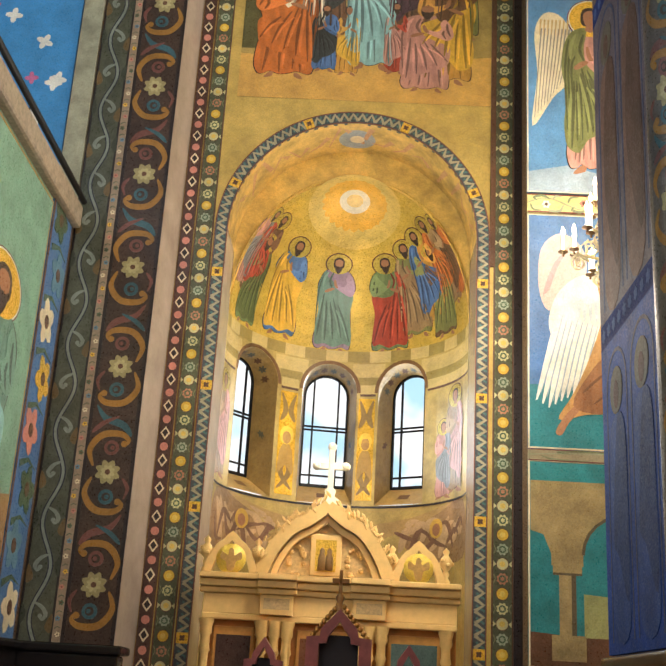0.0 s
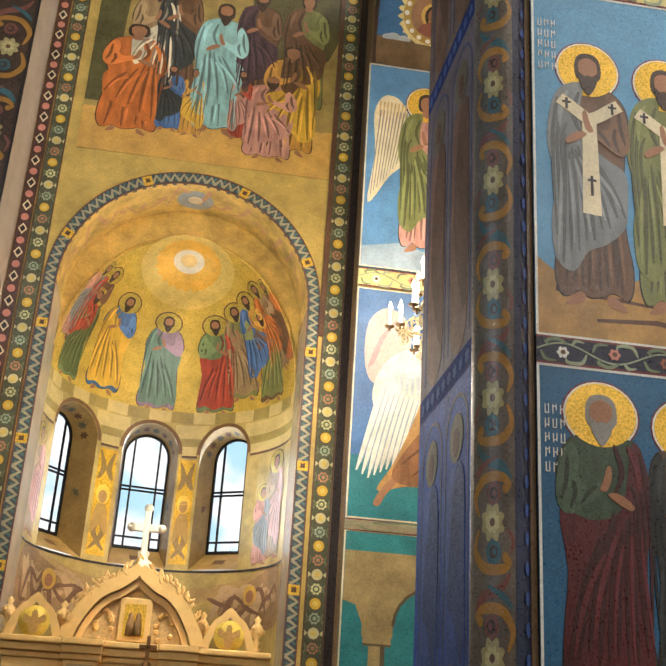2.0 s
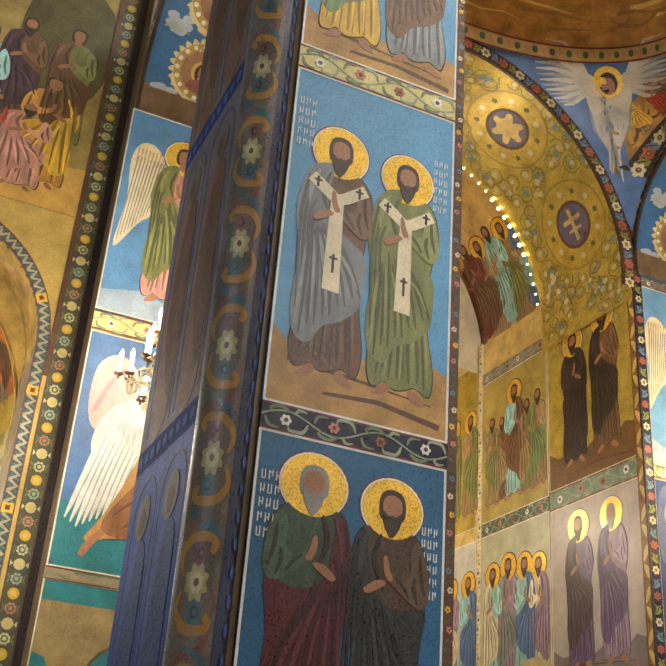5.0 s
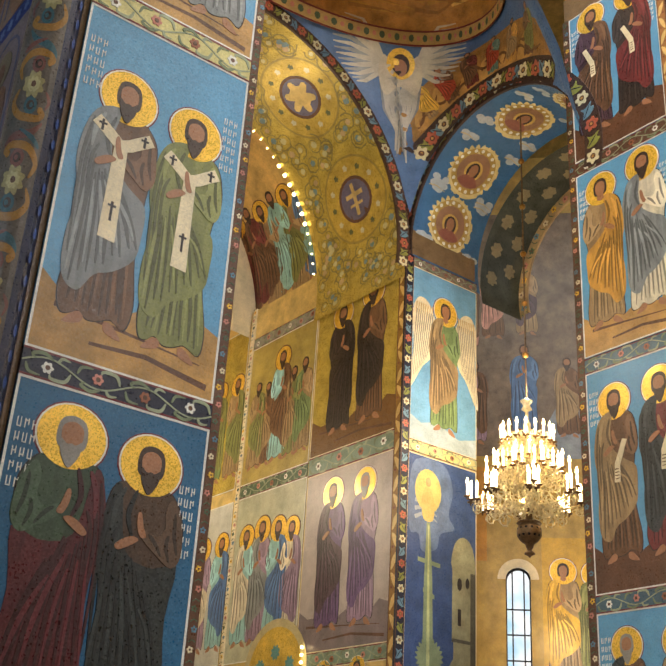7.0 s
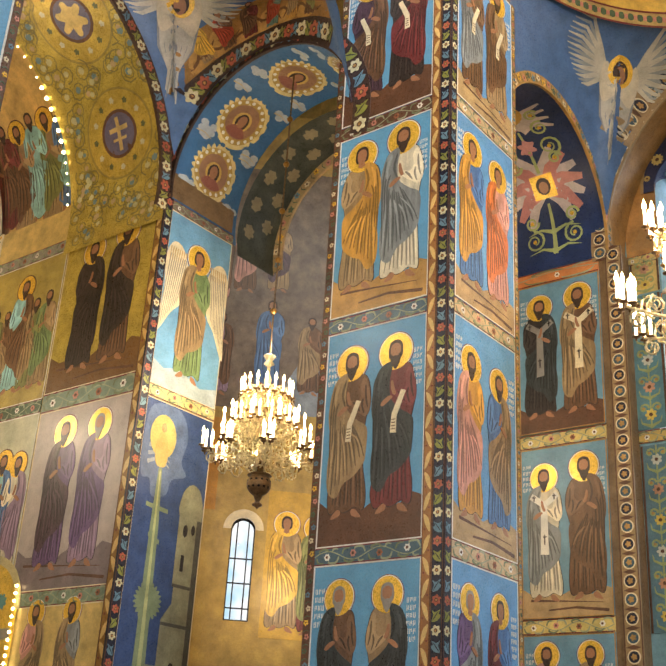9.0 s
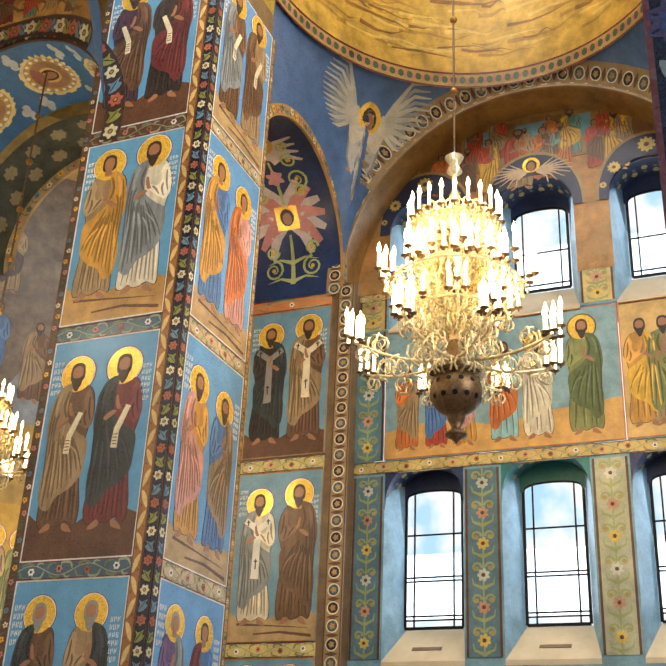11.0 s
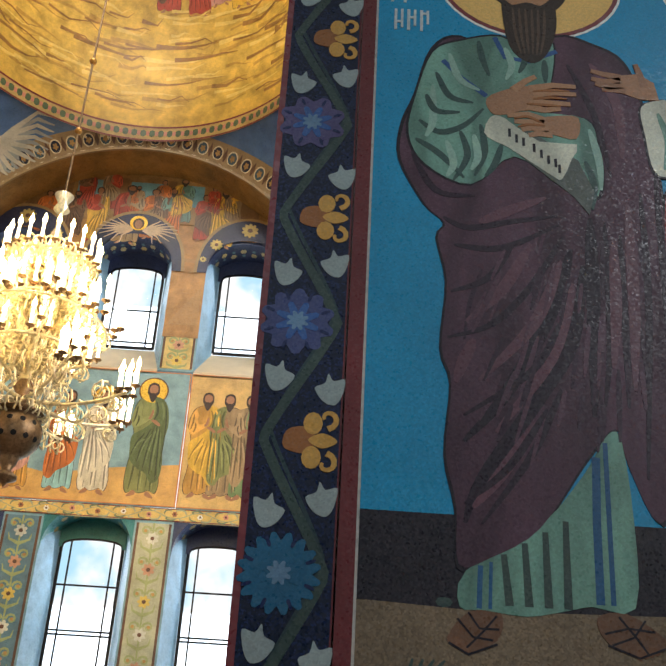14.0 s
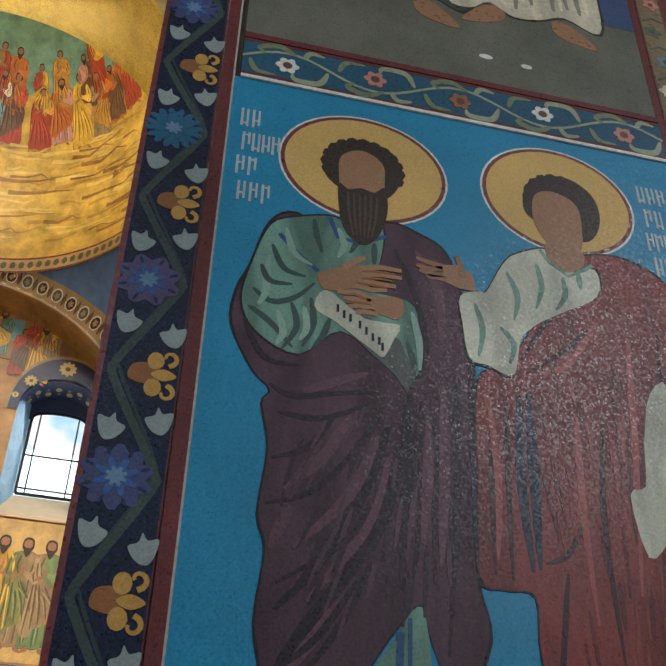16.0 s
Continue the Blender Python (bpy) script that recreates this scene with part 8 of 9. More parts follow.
lay("sleeve_fold", [stroke(q, 0.018) for q in ([(0.94, 1.90), (0.97, 1.80), (0.95, 1.70)], [(0.82, 1.74), (0.84, 1.64), (0.82, 1.53)], [(1.05, 1.96), (1.06, 1.86), (1.03, 1.76)], [(0.90, 1.66), (0.94, 1.60), (0.92, 1.52)], [(1.14, 1.92), (1.14, 1.84), (1.10, 1.77)], [(1.20, 1.95), (1.20, 1.88)])], 4.9, n_sea, nf)
lay("palm", [[(0.83, 1.79), (0.77, 1.79), (0.72, 1.81), (0.7, 1.85), (0.72, 1.88), (0.77, 1.89), (0.82, 1.86)]], 5.1, n_skin, nf)
for q in ([(0.72, 1.87), (0.67, 1.88), (0.63, 1.89)], [(0.72, 1.86), (0.67, 1.85), (0.63, 1.86)], [(0.72, 1.84), (0.68, 1.83), (0.64, 1.84)], [(0.73, 1.82), (0.7, 1.82), (0.66, 1.82)], [(0.79, 1.84), (0.78, 1.89), (0.77, 1.93)],):
    lay("finger", [ribbon(q, 0.026, 0.015)], 5.4, mosaic((150, 108, 80), cloud=0.1, **FINE), nf)
lay("hair", [smooth([(1.03, 2.23), (1.06, 2.35), (1.19, 2.415), (1.30, 2.35), (1.318, 2.22), (1.26, 2.11), (1.15, 2.12), (1.06, 2.17)])], 4.2, n_hair, nf)
lay("head", [smooth([(1.075, 2.285), (1.15, 2.325), (1.235, 2.275), (1.24, 2.14), (1.22, 2.05), (1.16, 2.0), (1.12, 2.04), (1.065, 2.15)])], 4.95, n_skin, nf)
lay("book", [smooth([(1.38, 1.49), (1.45, 1.52), (1.40, 1.10), (1.35, 0.98), (1.28, 0.92), (1.255, 1.115), (1.31, 1.15), (1.33, 1.30)], 3)], 5, n_pale, nf)
lay("neck", [smooth([(1.10, 2.07), (1.22, 2.06), (1.225, 1.99), (1.165, 1.945), (1.10, 1.98)], 3)], 4.6, n_skin, nf)
lay("neckline", [ribbon([(1.07, 2.03), (1.10, 1.975), (1.165, 1.93), (1.23, 1.975), (1.26, 2.0)], 0.014)], 4.8, n_sea, nf)
# finer drapery: short strokes that follow the larger folds
rn = random.Random(31)
fine_dark, fine_light = [], []
for k in range(46):
    a, b = rn.uniform(0.27, 0.74), rn.uniform(0.72, 1.3)
    if a < 0.30 + (0.8 - b) * 0.3:
        continue
    lean = (a - 0.68) * 0.5
    L = rn.uniform(0.08, 0.24)
    (fine_dark if k % 2 else fine_light).append(stroke([(a, b), (max(0.25, a + lean * L * 1.2), b - L * 0.5), (max(0.235, a + lean * L * 2.4), b - L)], rn.uniform(0.006, 0.012)))
lay("mantle_fold", fine_dark, 3.6, mosaic((58, 38, 50), **FINE), nf)
lay("mantle_light", fine_light, 3.65, mosaic((86, 58, 70), **FINE), nf)
fine_dark, fine_light = [], []
for k in range(60):
    a, b, L = rn.uniform(0.98, 1.5), rn.uniform(0.6, 1.62), rn.uniform(0.08, 0.25)
    lean = (a - 1.15) * 0.35
    (fine_dark if k % 2 else fine_light).append(stroke([(a, b), (a - lean * L, b - L * 0.5), (a - lean * L * 2.2, b - L)], rn.uniform(0.006, 0.014)))
lay("cloak_fold", fine_dark, 3.6, mosaic((98, 40, 44), **FINE), nf)
lay("cloak_light", fine_light, 3.65, mosaic((138, 64, 60), **FINE), nf)
lay("hair_curl", [circle(u + 0.115 * math.cos(a), v + 0.12 * math.sin(a), 0.03, 8) for u, v in ((1.175, 2.27),) for a in [0.1 + 0.33 * k for k in range(10)]], 4.4, n_hair, nf)
lay("hair_curl", [circle(0.452 + 0.125 * math.cos(a), 2.262 + 0.12 * math.sin(a), 0.026, 8) for a in [-0.3 + 0.31 * k for k in range(13)]], 4.4, n_hair, nf)
lay("beard_strand", [stroke([(0.40 + 0.02 * k, 2.13), (0.405 + 0.018 * k, 2.03), (0.42 + 0.012 * k, 1.94)], 0.006) for k in range(6)], 6.1, mosaic((84, 66, 52), **FINE), nf)
for u0, rows in ((0.018, (2, 4, 2, 3)), (1.49, (3, 2, 4, 3))):
    bars = []
    for r_, count in enumerate(rows):
        v0, step = 2.36 - 0.118 * r_, (0.040 if count < 4 else 0.034)
        for c_ in range(count):
            a, k = u0 + 0.012 * (r_ % 2) + step * c_, (r_ * 3 + c_ * 5) % 4
            bars += [rect(a, v0, a + 0.009, v0 + 0.088), rect(a + 0.02, v0 + 0.01 * k, a + 0.028, v0 + 0.088), rect(a, v0 + 0.02 * k + 0.01, a + 0.026, v0 + 0.02 * k + 0.019)]
    lay("lettering", bars, 2, mosaic((186, 196, 196), **FINE), nf)


# frame, flower border and upper fields of the same pier
def n_strip(name, y0, w, z0, h, mt, label=""):
    return panel(name, side(2.4285, y0, z0), w, h, mt, p_nw, label)


n_strip("edge_band", 0.49, 0.018, A0, 12, M_RED)
brd = n_strip("flower_border", 0.472, 0.206, A0 + 0.02, 8.0, n_navy, "navy border of lattice stems, daisies and tulips")
red_frame = mosaic((104, 44, 44), cloud=0.35, **FINE)
n_strip("frame_band", 0.266, 0.05, A0, 12, red_frame, "dark red frame band")
n_strip("frame_line", 0.216, 0.007, A0, 12, mosaic((176, 172, 164)))
n_strip("field_edge", 0.2095, 0.02, 2.72, 2.16, M_TEAL)
n_strip("field_edge", 0.2095, 0.02, 2.505, 0.214, mosaic((36, 29, 34), cloud=0.3, vary=0.7, **FINE))
n_strip("field_edge", 0.2095, 0.02, 2.27, 0.234, mosaic((112, 95, 74), cloud=0.3, vary=0.6, **FINE))
n_strip("frame_line", 0.262, 0.005, A0, 12, mosaic((150, 130, 130)))
n_strip("frame_band", -1.46, 0.035, A0, 12, red_frame)
n_strip("frame_band", -1.62, 0.04, A0, 12, red_frame)
strip("border", side(2.427, -1.495, A0), 0.125, 12, mosaic((120, 100, 70), cloud=0.4), p_nw, m_gems, 0.2)
panel("frame_foot", side(2.424, 0.472, A0), 1.95, 0.022, red_frame, p_nw)
PER, Z1 = 0.6655, 2.553 - A0 - 0.02
zz = [0.04 + 0.02 * k for k in range(390)]


def lean(z):
    q = ((z - Z1) / PER) % 1.0
    return 0.82 * (abs(q - 0.5) * 4 - 1) + 0.14 * math.cos(math.tau * q)


vine_a = [(0.104 + 0.088 * lean(z), z) for z in zz]
vine_b = [(0.108 + 0.080 * lean(z - 0.035), z) for z in zz]
lay("stem", [ribbon(vine_a, 0.024)], 1, n_leaf, brd)
lay("stem", [ribbon(vine_b, 0.010)], 0.8, mosaic((44, 60, 62), **FINE), brd)
for k in range(12):
    zc = Z1 + PER * k
    fm = (n_blue, n_violet, mosaic((82, 74, 112), cloud=0.2, **FINE))[k % 3]
    lay("daisy", [petals(0.083, zc, 0.098, (16, 10, 8)[k % 3], 0.22, 6)], 2, fm, brd)
    lay("daisy_star", [petals(0.083, zc, 0.06, 8, 0.55, 6)], 3, mosaic((58, 92, 150), **FINE) if k % 3 else n_blue, brd)
    lay("daisy_heart", [petals(0.083, zc, 0.03, 8, 0.4, 6)], 4, mosaic((104, 136, 164), **FINE), brd)
    lay("daisy_vein", [stroke([(0.083 + 0.065 * math.cos(a), zc + 0.065 * math.sin(a)), (0.083 + 0.09 * math.cos(a), zc + 0.09 * math.sin(a))], 0.006) for a in [0.39 + math.tau * q / 8 for q in range(8)]], 3.2, mosaic((30, 40, 80), **FINE), brd)
    for u, dz, s in ((0.047, 0.15, 1), (0.047, -0.16, 1), (0.172, 0.185, -1), (0.178, -0.19, -1)):
        w = 0.036
        lay("tulip", [smooth([(u - w * s, zc + dz + 0.028), (u - w * 0.2 * s, zc + dz + 0.022), (u + w * 0.2 * s, zc + dz + 0.042), (u + w * 0.4 * s, zc + dz + 0.015), (u + w * 1.1 * s, zc + dz), (u + w * 0.5 * s, zc + dz - 0.035), (u - w * 0.3 * s, zc + dz - 0.045), (u - w * 0.8 * s, zc + dz - 0.02)], 3)], 2.2, n_bud, brd)
    zp = zc + PER / 2
    up = 1 if k % 2 else -1
    lay("palmette", [smooth([(0.105, zp - 0.035), (0.135, zp - 0.03), (0.15, zp), (0.135, zp + 0.03), (0.105, zp + 0.035), (0.075, zp + 0.02), (0.07, zp - 0.02)])], 2.4, n_rust, brd)
    lay("palmette_leaf", [smooth([(0.13, zp + 0.0), (0.165, zp + 0.02), (0.202, zp), (0.165, zp - 0.02)]), circle(0.14, zp + 0.045, 0.024, 12, 0.03), circle(0.14, zp - 0.045, 0.024, 12, 0.03), ribbon(scroll_line(0.175, zp + 0.06, 0.028, 0.8, -1.5, 1, 10), 0.016, 0.008), ribbon(scroll_line(0.175, zp - 0.06, 0.028, 0.8, 1.5, -1, 10), 0.016, 0.008)], 2.8, n_amber, brd)
frz = frieze(side(2.424, 0.19, 4.895), 1.65, 0.205, p_nw, mosaic((36, 84, 110), **FINE), m_vine, 0.29, edge=red_frame)
panel("frieze_line", side(2.422, 0.19, 4.88), 1.65, 0.015, M_WHITE, p_nw)
panel("frieze_line", side(2.422, 0.19, 5.105), 1.65, 0.03, red_frame, p_nw)
up = panel("mosaic_field", side(2.43, 0.19, 5.14), 1.65, 3.5, mosaic((104, 104, 92), cloud=0.35, **FINE), p_nw, "grey-green upper field with pale robed shapes")
lay("painted_sky", [rect(1.2, 0.55, 1.65, 3.5)], 0.5, mosaic((60, 80, 120), **FINE), up)
saint(up, 0.55, 0.3, 2.9, R["slate"], R["maroon"], 2)
saint(up, 1.15, 0.35, 2.9, R["white"], R["grey"], 3)
lay("pebble", [circle(0.95, 0.16, 0.03, 8, 0.015), circle(1.12, 0.15, 0.025, 8, 0.014)], 1.5, M_WHITE, up)


LAYER = 0.0026


# ---- chandeliers ----
def lathe(bm, prof, x=0.0, y=0.0, n=20):
    rows = [[bm.verts.new((x + r * math.cos(math.tau * k / n), y + r * math.sin(math.tau * k / n), z)) for k in range(n)] for r, z in prof]
    for a, b in zip(rows, rows[1:]):
        for k in range(n):
            f = bm.faces.new((a[k], a[(k + 1) % n], b[(k + 1) % n], b[k]))
            f.smooth = True
    return bm


def tube(bm, pts, r0, r1=None, n=6):
    r1 = r0 if r1 is None else r1
    rows = []
    for i, p in enumerate(pts):
        d = (Vector(pts[min(i + 1, len(pts) - 1)]) - Vector(pts[max(i - 1, 0)])).normalized()
        a = d.orthogonal().normalized()
        b = d.cross(a)
        r = r0 + (r1 - r0) * i / (len(pts) - 1)
        rows.append([bm.verts.new(Vector(p) + (a * math.cos(math.tau * k / n) + b * math.sin(math.tau * k / n)) * r) for k in range(n)])
    for p, q in zip(rows, rows[1:]):
        for k in range(n):
            bm.faces.new((p[k], p[(k + 1) % n], q[(k + 1) % n], q[k])).smooth = True
    return bm


M_CANDLE = glow("candle", (255, 232, 190), 6.0)
M_FLAME = glow("flame", (255, 214, 140), 30.0)
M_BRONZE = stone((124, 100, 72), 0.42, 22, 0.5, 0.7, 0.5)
# M_LITBRASS: brass paled in colour to look lit by the candles
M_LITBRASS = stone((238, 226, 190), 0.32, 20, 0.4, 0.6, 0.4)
cm = bmesh.new()
lathe(cm, ((0.0, 0.0), (0.017, 0.0), (0.016, 0.2), (0.0, 0.2)), n=8)
CANDLE = bpy.data.meshes.new("candle")
cm.to_mesh(CANDLE)
CANDLE.materials.append(M_CANDLE)
cm = bmesh.new()
lathe(cm, ((0.0, 0.0), (0.026, 0.03), (0.024, 0.06), (0.0, 0.13)), n=8)
FLAME = bpy.data.meshes.new("flame")
cm.to_mesh(FLAME)
FLAME.materials.append(M_FLAME)
cm = bmesh.new()
lathe(cm, ((0.0, -0.06), (0.015, -0.05), (0.012, -0.02), (0.06, 0.0), (0.065, 0.012), (0.03, 0.01), (0.0, 0.01)), n=10)
PAN = bpy.data.meshes.new("drip_pan")
cm.to_mesh(PAN)
PAN.materials.append(M_BRONZE)


def chandelier(x, y, tiers, ball, top, chain_to, scale, label):
    """tiers: radius, height, candle groups, candles a group. ball: centre height and radius."""
    t = tagged(new("chandelier"), label, "chandelier", "church chandeliers", "thing")
    t.location = (x, y, ball[0])
    z0 = ball[0]

    def rel(ob):
        ob.parent = t
        return ob
    r = ball[1]
    prof = [(0.0, -r * 2.1), (r * 0.08, -r * 2.0), (r * 0.16, -r * 1.9), (r * 0.42, -r * 1.78), (r * 0.42, -r * 1.66), (r * 0.26, -r * 1.55), (r * 0.16, -r * 1.45), (r * 0.3, -r * 1.2), (r * 0.34, -r * 1.05)]
    prof += [(r * math.cos(a), r * math.sin(a)) for a in [radians(-68 + 10 * k) for k in range(13)]]
    prof += [(r * 1.02, r * 0.72), (r * 0.9, r * 0.85), (r * 0.3, r * 1.0), (r * 0.25, r * 1.6), (r * 0.42, r * 1.9), (r * 0.2, r * 2.2)]
    rel(part("ball", lathe(bmesh.new(), prof, n=28), M_BRONZE, None, "pierced bronze ball"))
    hole = None
    for k in range(26):
        a, e = math.tau * (k % 13) / 13 + (k // 13) * 0.24, radians(-20 + 34 * (k // 13))
        if hole is None:
            bm = bmesh.new()
            bmesh.ops.create_circle(bm, cap_ends=True, segments=9, radius=r * 0.11)
            o = rel(part("piercing", bm, M_IRON, None))
            hole = o.data
        else:
            o = rel(new("piercing", hole))
        o.matrix_basis = Matrix.Rotation(a, 4, "Z") @ Matrix.Rotation(-e, 4, "Y") @ Matrix.Translation((r * 1.008, 0, 0)) @ Matrix.Rotation(radians(90), 4, "Y")
    H = top - z0
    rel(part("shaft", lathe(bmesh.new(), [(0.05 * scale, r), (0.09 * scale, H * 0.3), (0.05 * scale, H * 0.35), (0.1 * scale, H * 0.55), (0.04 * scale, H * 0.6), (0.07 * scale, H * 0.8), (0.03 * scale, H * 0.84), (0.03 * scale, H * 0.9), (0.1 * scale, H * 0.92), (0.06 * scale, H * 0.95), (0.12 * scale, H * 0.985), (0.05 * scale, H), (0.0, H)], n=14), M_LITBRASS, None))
    rel(part("chain", tube(bmesh.new(), [(0, 0, H), (0, 0, (H + chain_to - z0) / 2), (0, 0, chain_to - z0)], 0.018), M_BRONZE, None))
    bead = None
    for k in range(5):
        if bead is None:
            o = rel(part("chain_bead", lathe(bmesh.new(), [(0.0, -0.07), (0.05, -0.04), (0.065, 0.0), (0.05, 0.04), (0.0, 0.07)], n=10), M_BRASS, None))
            bead = o.data
        else:
            o = rel(new("chain_bead", bead))
        o.location = (0, 0, H + (chain_to - z0 - H) * (0.14 + 0.17 * k))
    rc = random.Random(int(x * 10))
    arm_cache = {}
    for ti, (R_, z, groups, per) in enumerate(tiers):
        zl = z - z0
        if ti < len(tiers) - 1:
            bm = bmesh.new()
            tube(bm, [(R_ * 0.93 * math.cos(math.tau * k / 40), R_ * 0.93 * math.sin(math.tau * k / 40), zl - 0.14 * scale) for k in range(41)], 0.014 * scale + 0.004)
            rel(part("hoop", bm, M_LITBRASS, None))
        for g in range(groups):
            a = math.tau * (g + 0.35 * ti) / groups
            if ti not in arm_cache:
                bm = bmesh.new()
                zi = zl - 0.12 * scale
                pts = [(R_ * q, 0, zi + (zl - 0.1 - zi) * q ** 2 - 0.1 * scale * math.sin(math.pi * q)) for q in [k / 9 for k in range(10)]]
                tube(bm, pts, 0.026 * scale, 0.018 * scale)
                sw = bmesh.new()
                for c0, rr, hd in ((0.35, 0.17, 1), (0.55, 0.14, -1), (0.75, 0.15, 1), (0.9, 0.10, -1), (0.2, 0.13, -1)):
                    cx, cz = R_ * c0, zi + (zl - 0.1 - zi) * c0 ** 2 - 0.1 * scale * math.sin(math.pi * c0) + hd * 0.11 * scale
                    tube(sw, [(cx + (u - 0) , 0.02 * math.sin(i), cz + v) for i, (u, v) in enumerate(scroll_line(0, 0, rr * scale * 1.1, 1.4, -1.5 * hd, hd, 14))], 0.017 * scale, 0.01 * scale, 5)
                    for s in (-1, 1):
                        tube(sw, [(cx + u * 0.6, s * (0.05 + abs(u) * 0.7), cz + v * 0.9) for u, v in scroll_line(0, 0, rr * scale * 0.8, 1.1, 1.2 * hd, -hd, 10)], 0.013 * scale, 0.008 * scale, 5)
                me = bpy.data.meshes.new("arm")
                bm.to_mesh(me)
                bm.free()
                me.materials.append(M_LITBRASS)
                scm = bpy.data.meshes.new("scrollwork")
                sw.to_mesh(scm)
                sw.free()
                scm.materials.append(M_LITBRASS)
                arm_cache[ti] = me, scm
            arm = rel(new("arm", arm_cache[ti][0]))
            curls = tagged(new("scrollwork", arm_cache[ti][1]), "curling brass scrollwork", kind="stuff")
            curls.parent = arm
            arm.rotation_euler = (0, 0, a)
            for c in range(per):
                b = math.tau * c / per + a
                off = 0.0 if per == 1 else 0.095 * scale
                px, py = R_ * math.cos(a) + off * math.cos(b), R_ * math.sin(a) + off * math.sin(b)
                pz = zl - 0.1 + (0.07 * scale if per > 3 and c == 0 else 0.0) + rc.uniform(-0.015, 0.015)
                rel(new("drip_pan", PAN)).location = (px, py, pz)
                cd = rel(new("candle", CANDLE))
                cd.location, cd.scale = (px, py, pz), (scale * 1.05, scale * 1.05, scale * 1.15)
                fl = new("flame", FLAME)
                fl.parent, fl.location = cd, (0, 0, 0.195)
    return t


chandelier(13.6, 4.27, ((0.70, 10.42, 22, 1), (0.5, 10.1, 14, 1), (0.62, 9.75, 10, 3), (1.05, 9.45, 9, 5), (0.8, 8.95, 8, 4), (1.5, 8.28, 8, 6)), (7.6, 0.37), 11.65, 20.45, 1.25, "huge gilded brass chandelier of candle tiers over a pierced ball")
chandelier(13.32, 12.5, ((0.46, 8.35, 18, 1), (0.36, 8.05, 10, 1), (0.62, 7.8, 10, 3), (0.95, 7.3, 8, 5)), (6.68, 0.21), 9.1, 15.3, 0.95, "brass church chandelier with lit candle tiers on a long chain")
chandelier(3.3, 12.3, ((0.46, 8.2, 16, 1), (0.62, 7.65, 10, 2), (0.95, 7.15, 8, 3)), (6.55, 0.21), 8.95, 15.3, 0.95, "brass church chandelier half hidden behind a pier")

# ---- carved icon screen in the side apse ----
ks = tagged(new("icon_screen"), "carved cream marble icon screen with three pointed gables", "screen", kind="thing")
ks.location = (-0.42, 14.95, 0)


def screen(name, bm, mt=M_MARBLE, label="", parent=None):
    o = part(name, bm, mt, parent or ks, label)
    if parent is None:
        o.matrix_basis = Matrix.Translation((0.42, -14.95, 0))
    return o


YS = 14.95
for za, zb, d in ((3.16, 3.24, 0.16), (3.06, 3.16, 0.1), (2.98, 3.06, 0.04)):
    bm = boxed(-2.12, 1.34, YS - d, YS + 0.3, za, zb, bevel=0.02)
    for c in (-1.08, 0.14):
        box(bm, c - 0.26, c + 0.26, YS - d - 0.12, YS, za, zb + 0.001, bevel=0.015)
    screen("cornice", bm)
screen("entablature", boxed(-2.06, 1.30, YS, YS + 0.3, 2.72, 2.98, bevel=0.01))
for c in (-1.08, 0.14):
    screen("entablature_block", boxed(c - 0.22, c + 0.22, YS - 0.12, YS + 0.05, 2.72, 2.98, bevel=0.012))
    bm = boxed(c - 0.17, c + 0.17, YS - 0.128, YS - 0.1, 2.79, 2.93)
    screen("carved_panel", bm, stone((196, 166, 116), 0.5, 30, 0.3, 0, 0.6))
screen("architrave", boxed(-2.06, 1.30, YS - 0.03, YS + 0.3, 2.64, 2.72, bevel=0.015))
screen("wall_slab", boxed(-2.06, 1.30, YS + 0.1, YS + 0.35, 0, 2.64), stone((190, 124, 58), 0.45, 5, 0.25))
for c, dd in ((-1.99, 0), (-1.25, 0.12), (-1.08, 0.12), (-0.92, 0.12), (0.0, 0.12), (0.15, 0.12), (0.31, 0.12), (1.16, 0)):
    b = bmesh.new()
    lathe(b, [(0.06, 0), (0.085, 0.02), (0.06, 0.06), (0.055, 0.6), (0.07, 0.62), (0.055, 0.66), (0.05, 1.85), (0.075, 1.9), (0.05, 1.94), (0.055, 2.2), (0.075, 2.24), (0.06, 2.3), (0.06, 2.42), (0.085, 2.46), (0.08, 2.54), (0.1, 2.6), (0.1, 2.64)], c, YS - dd, 14)
    screen("column", b)
for a, b, mt in ((-1.85, -1.4, mosaic((70, 46, 40), cloud=0.4)), (-0.75, -0.15, mosaic((120, 70, 40))), (0.45, 1.05, mosaic((74, 96, 92), cloud=0.4))):
    screen("icon_frame", boxed(a - 0.05, b + 0.05, YS + 0.05, YS + 0.12, 1.2, 2.56, bevel=0.015), stone((206, 150, 76), 0.4, 8, 0.2))
    ic = screen("icon", boxed(a, b, YS + 0.035, YS + 0.052, 1.25, 2.45), mt)


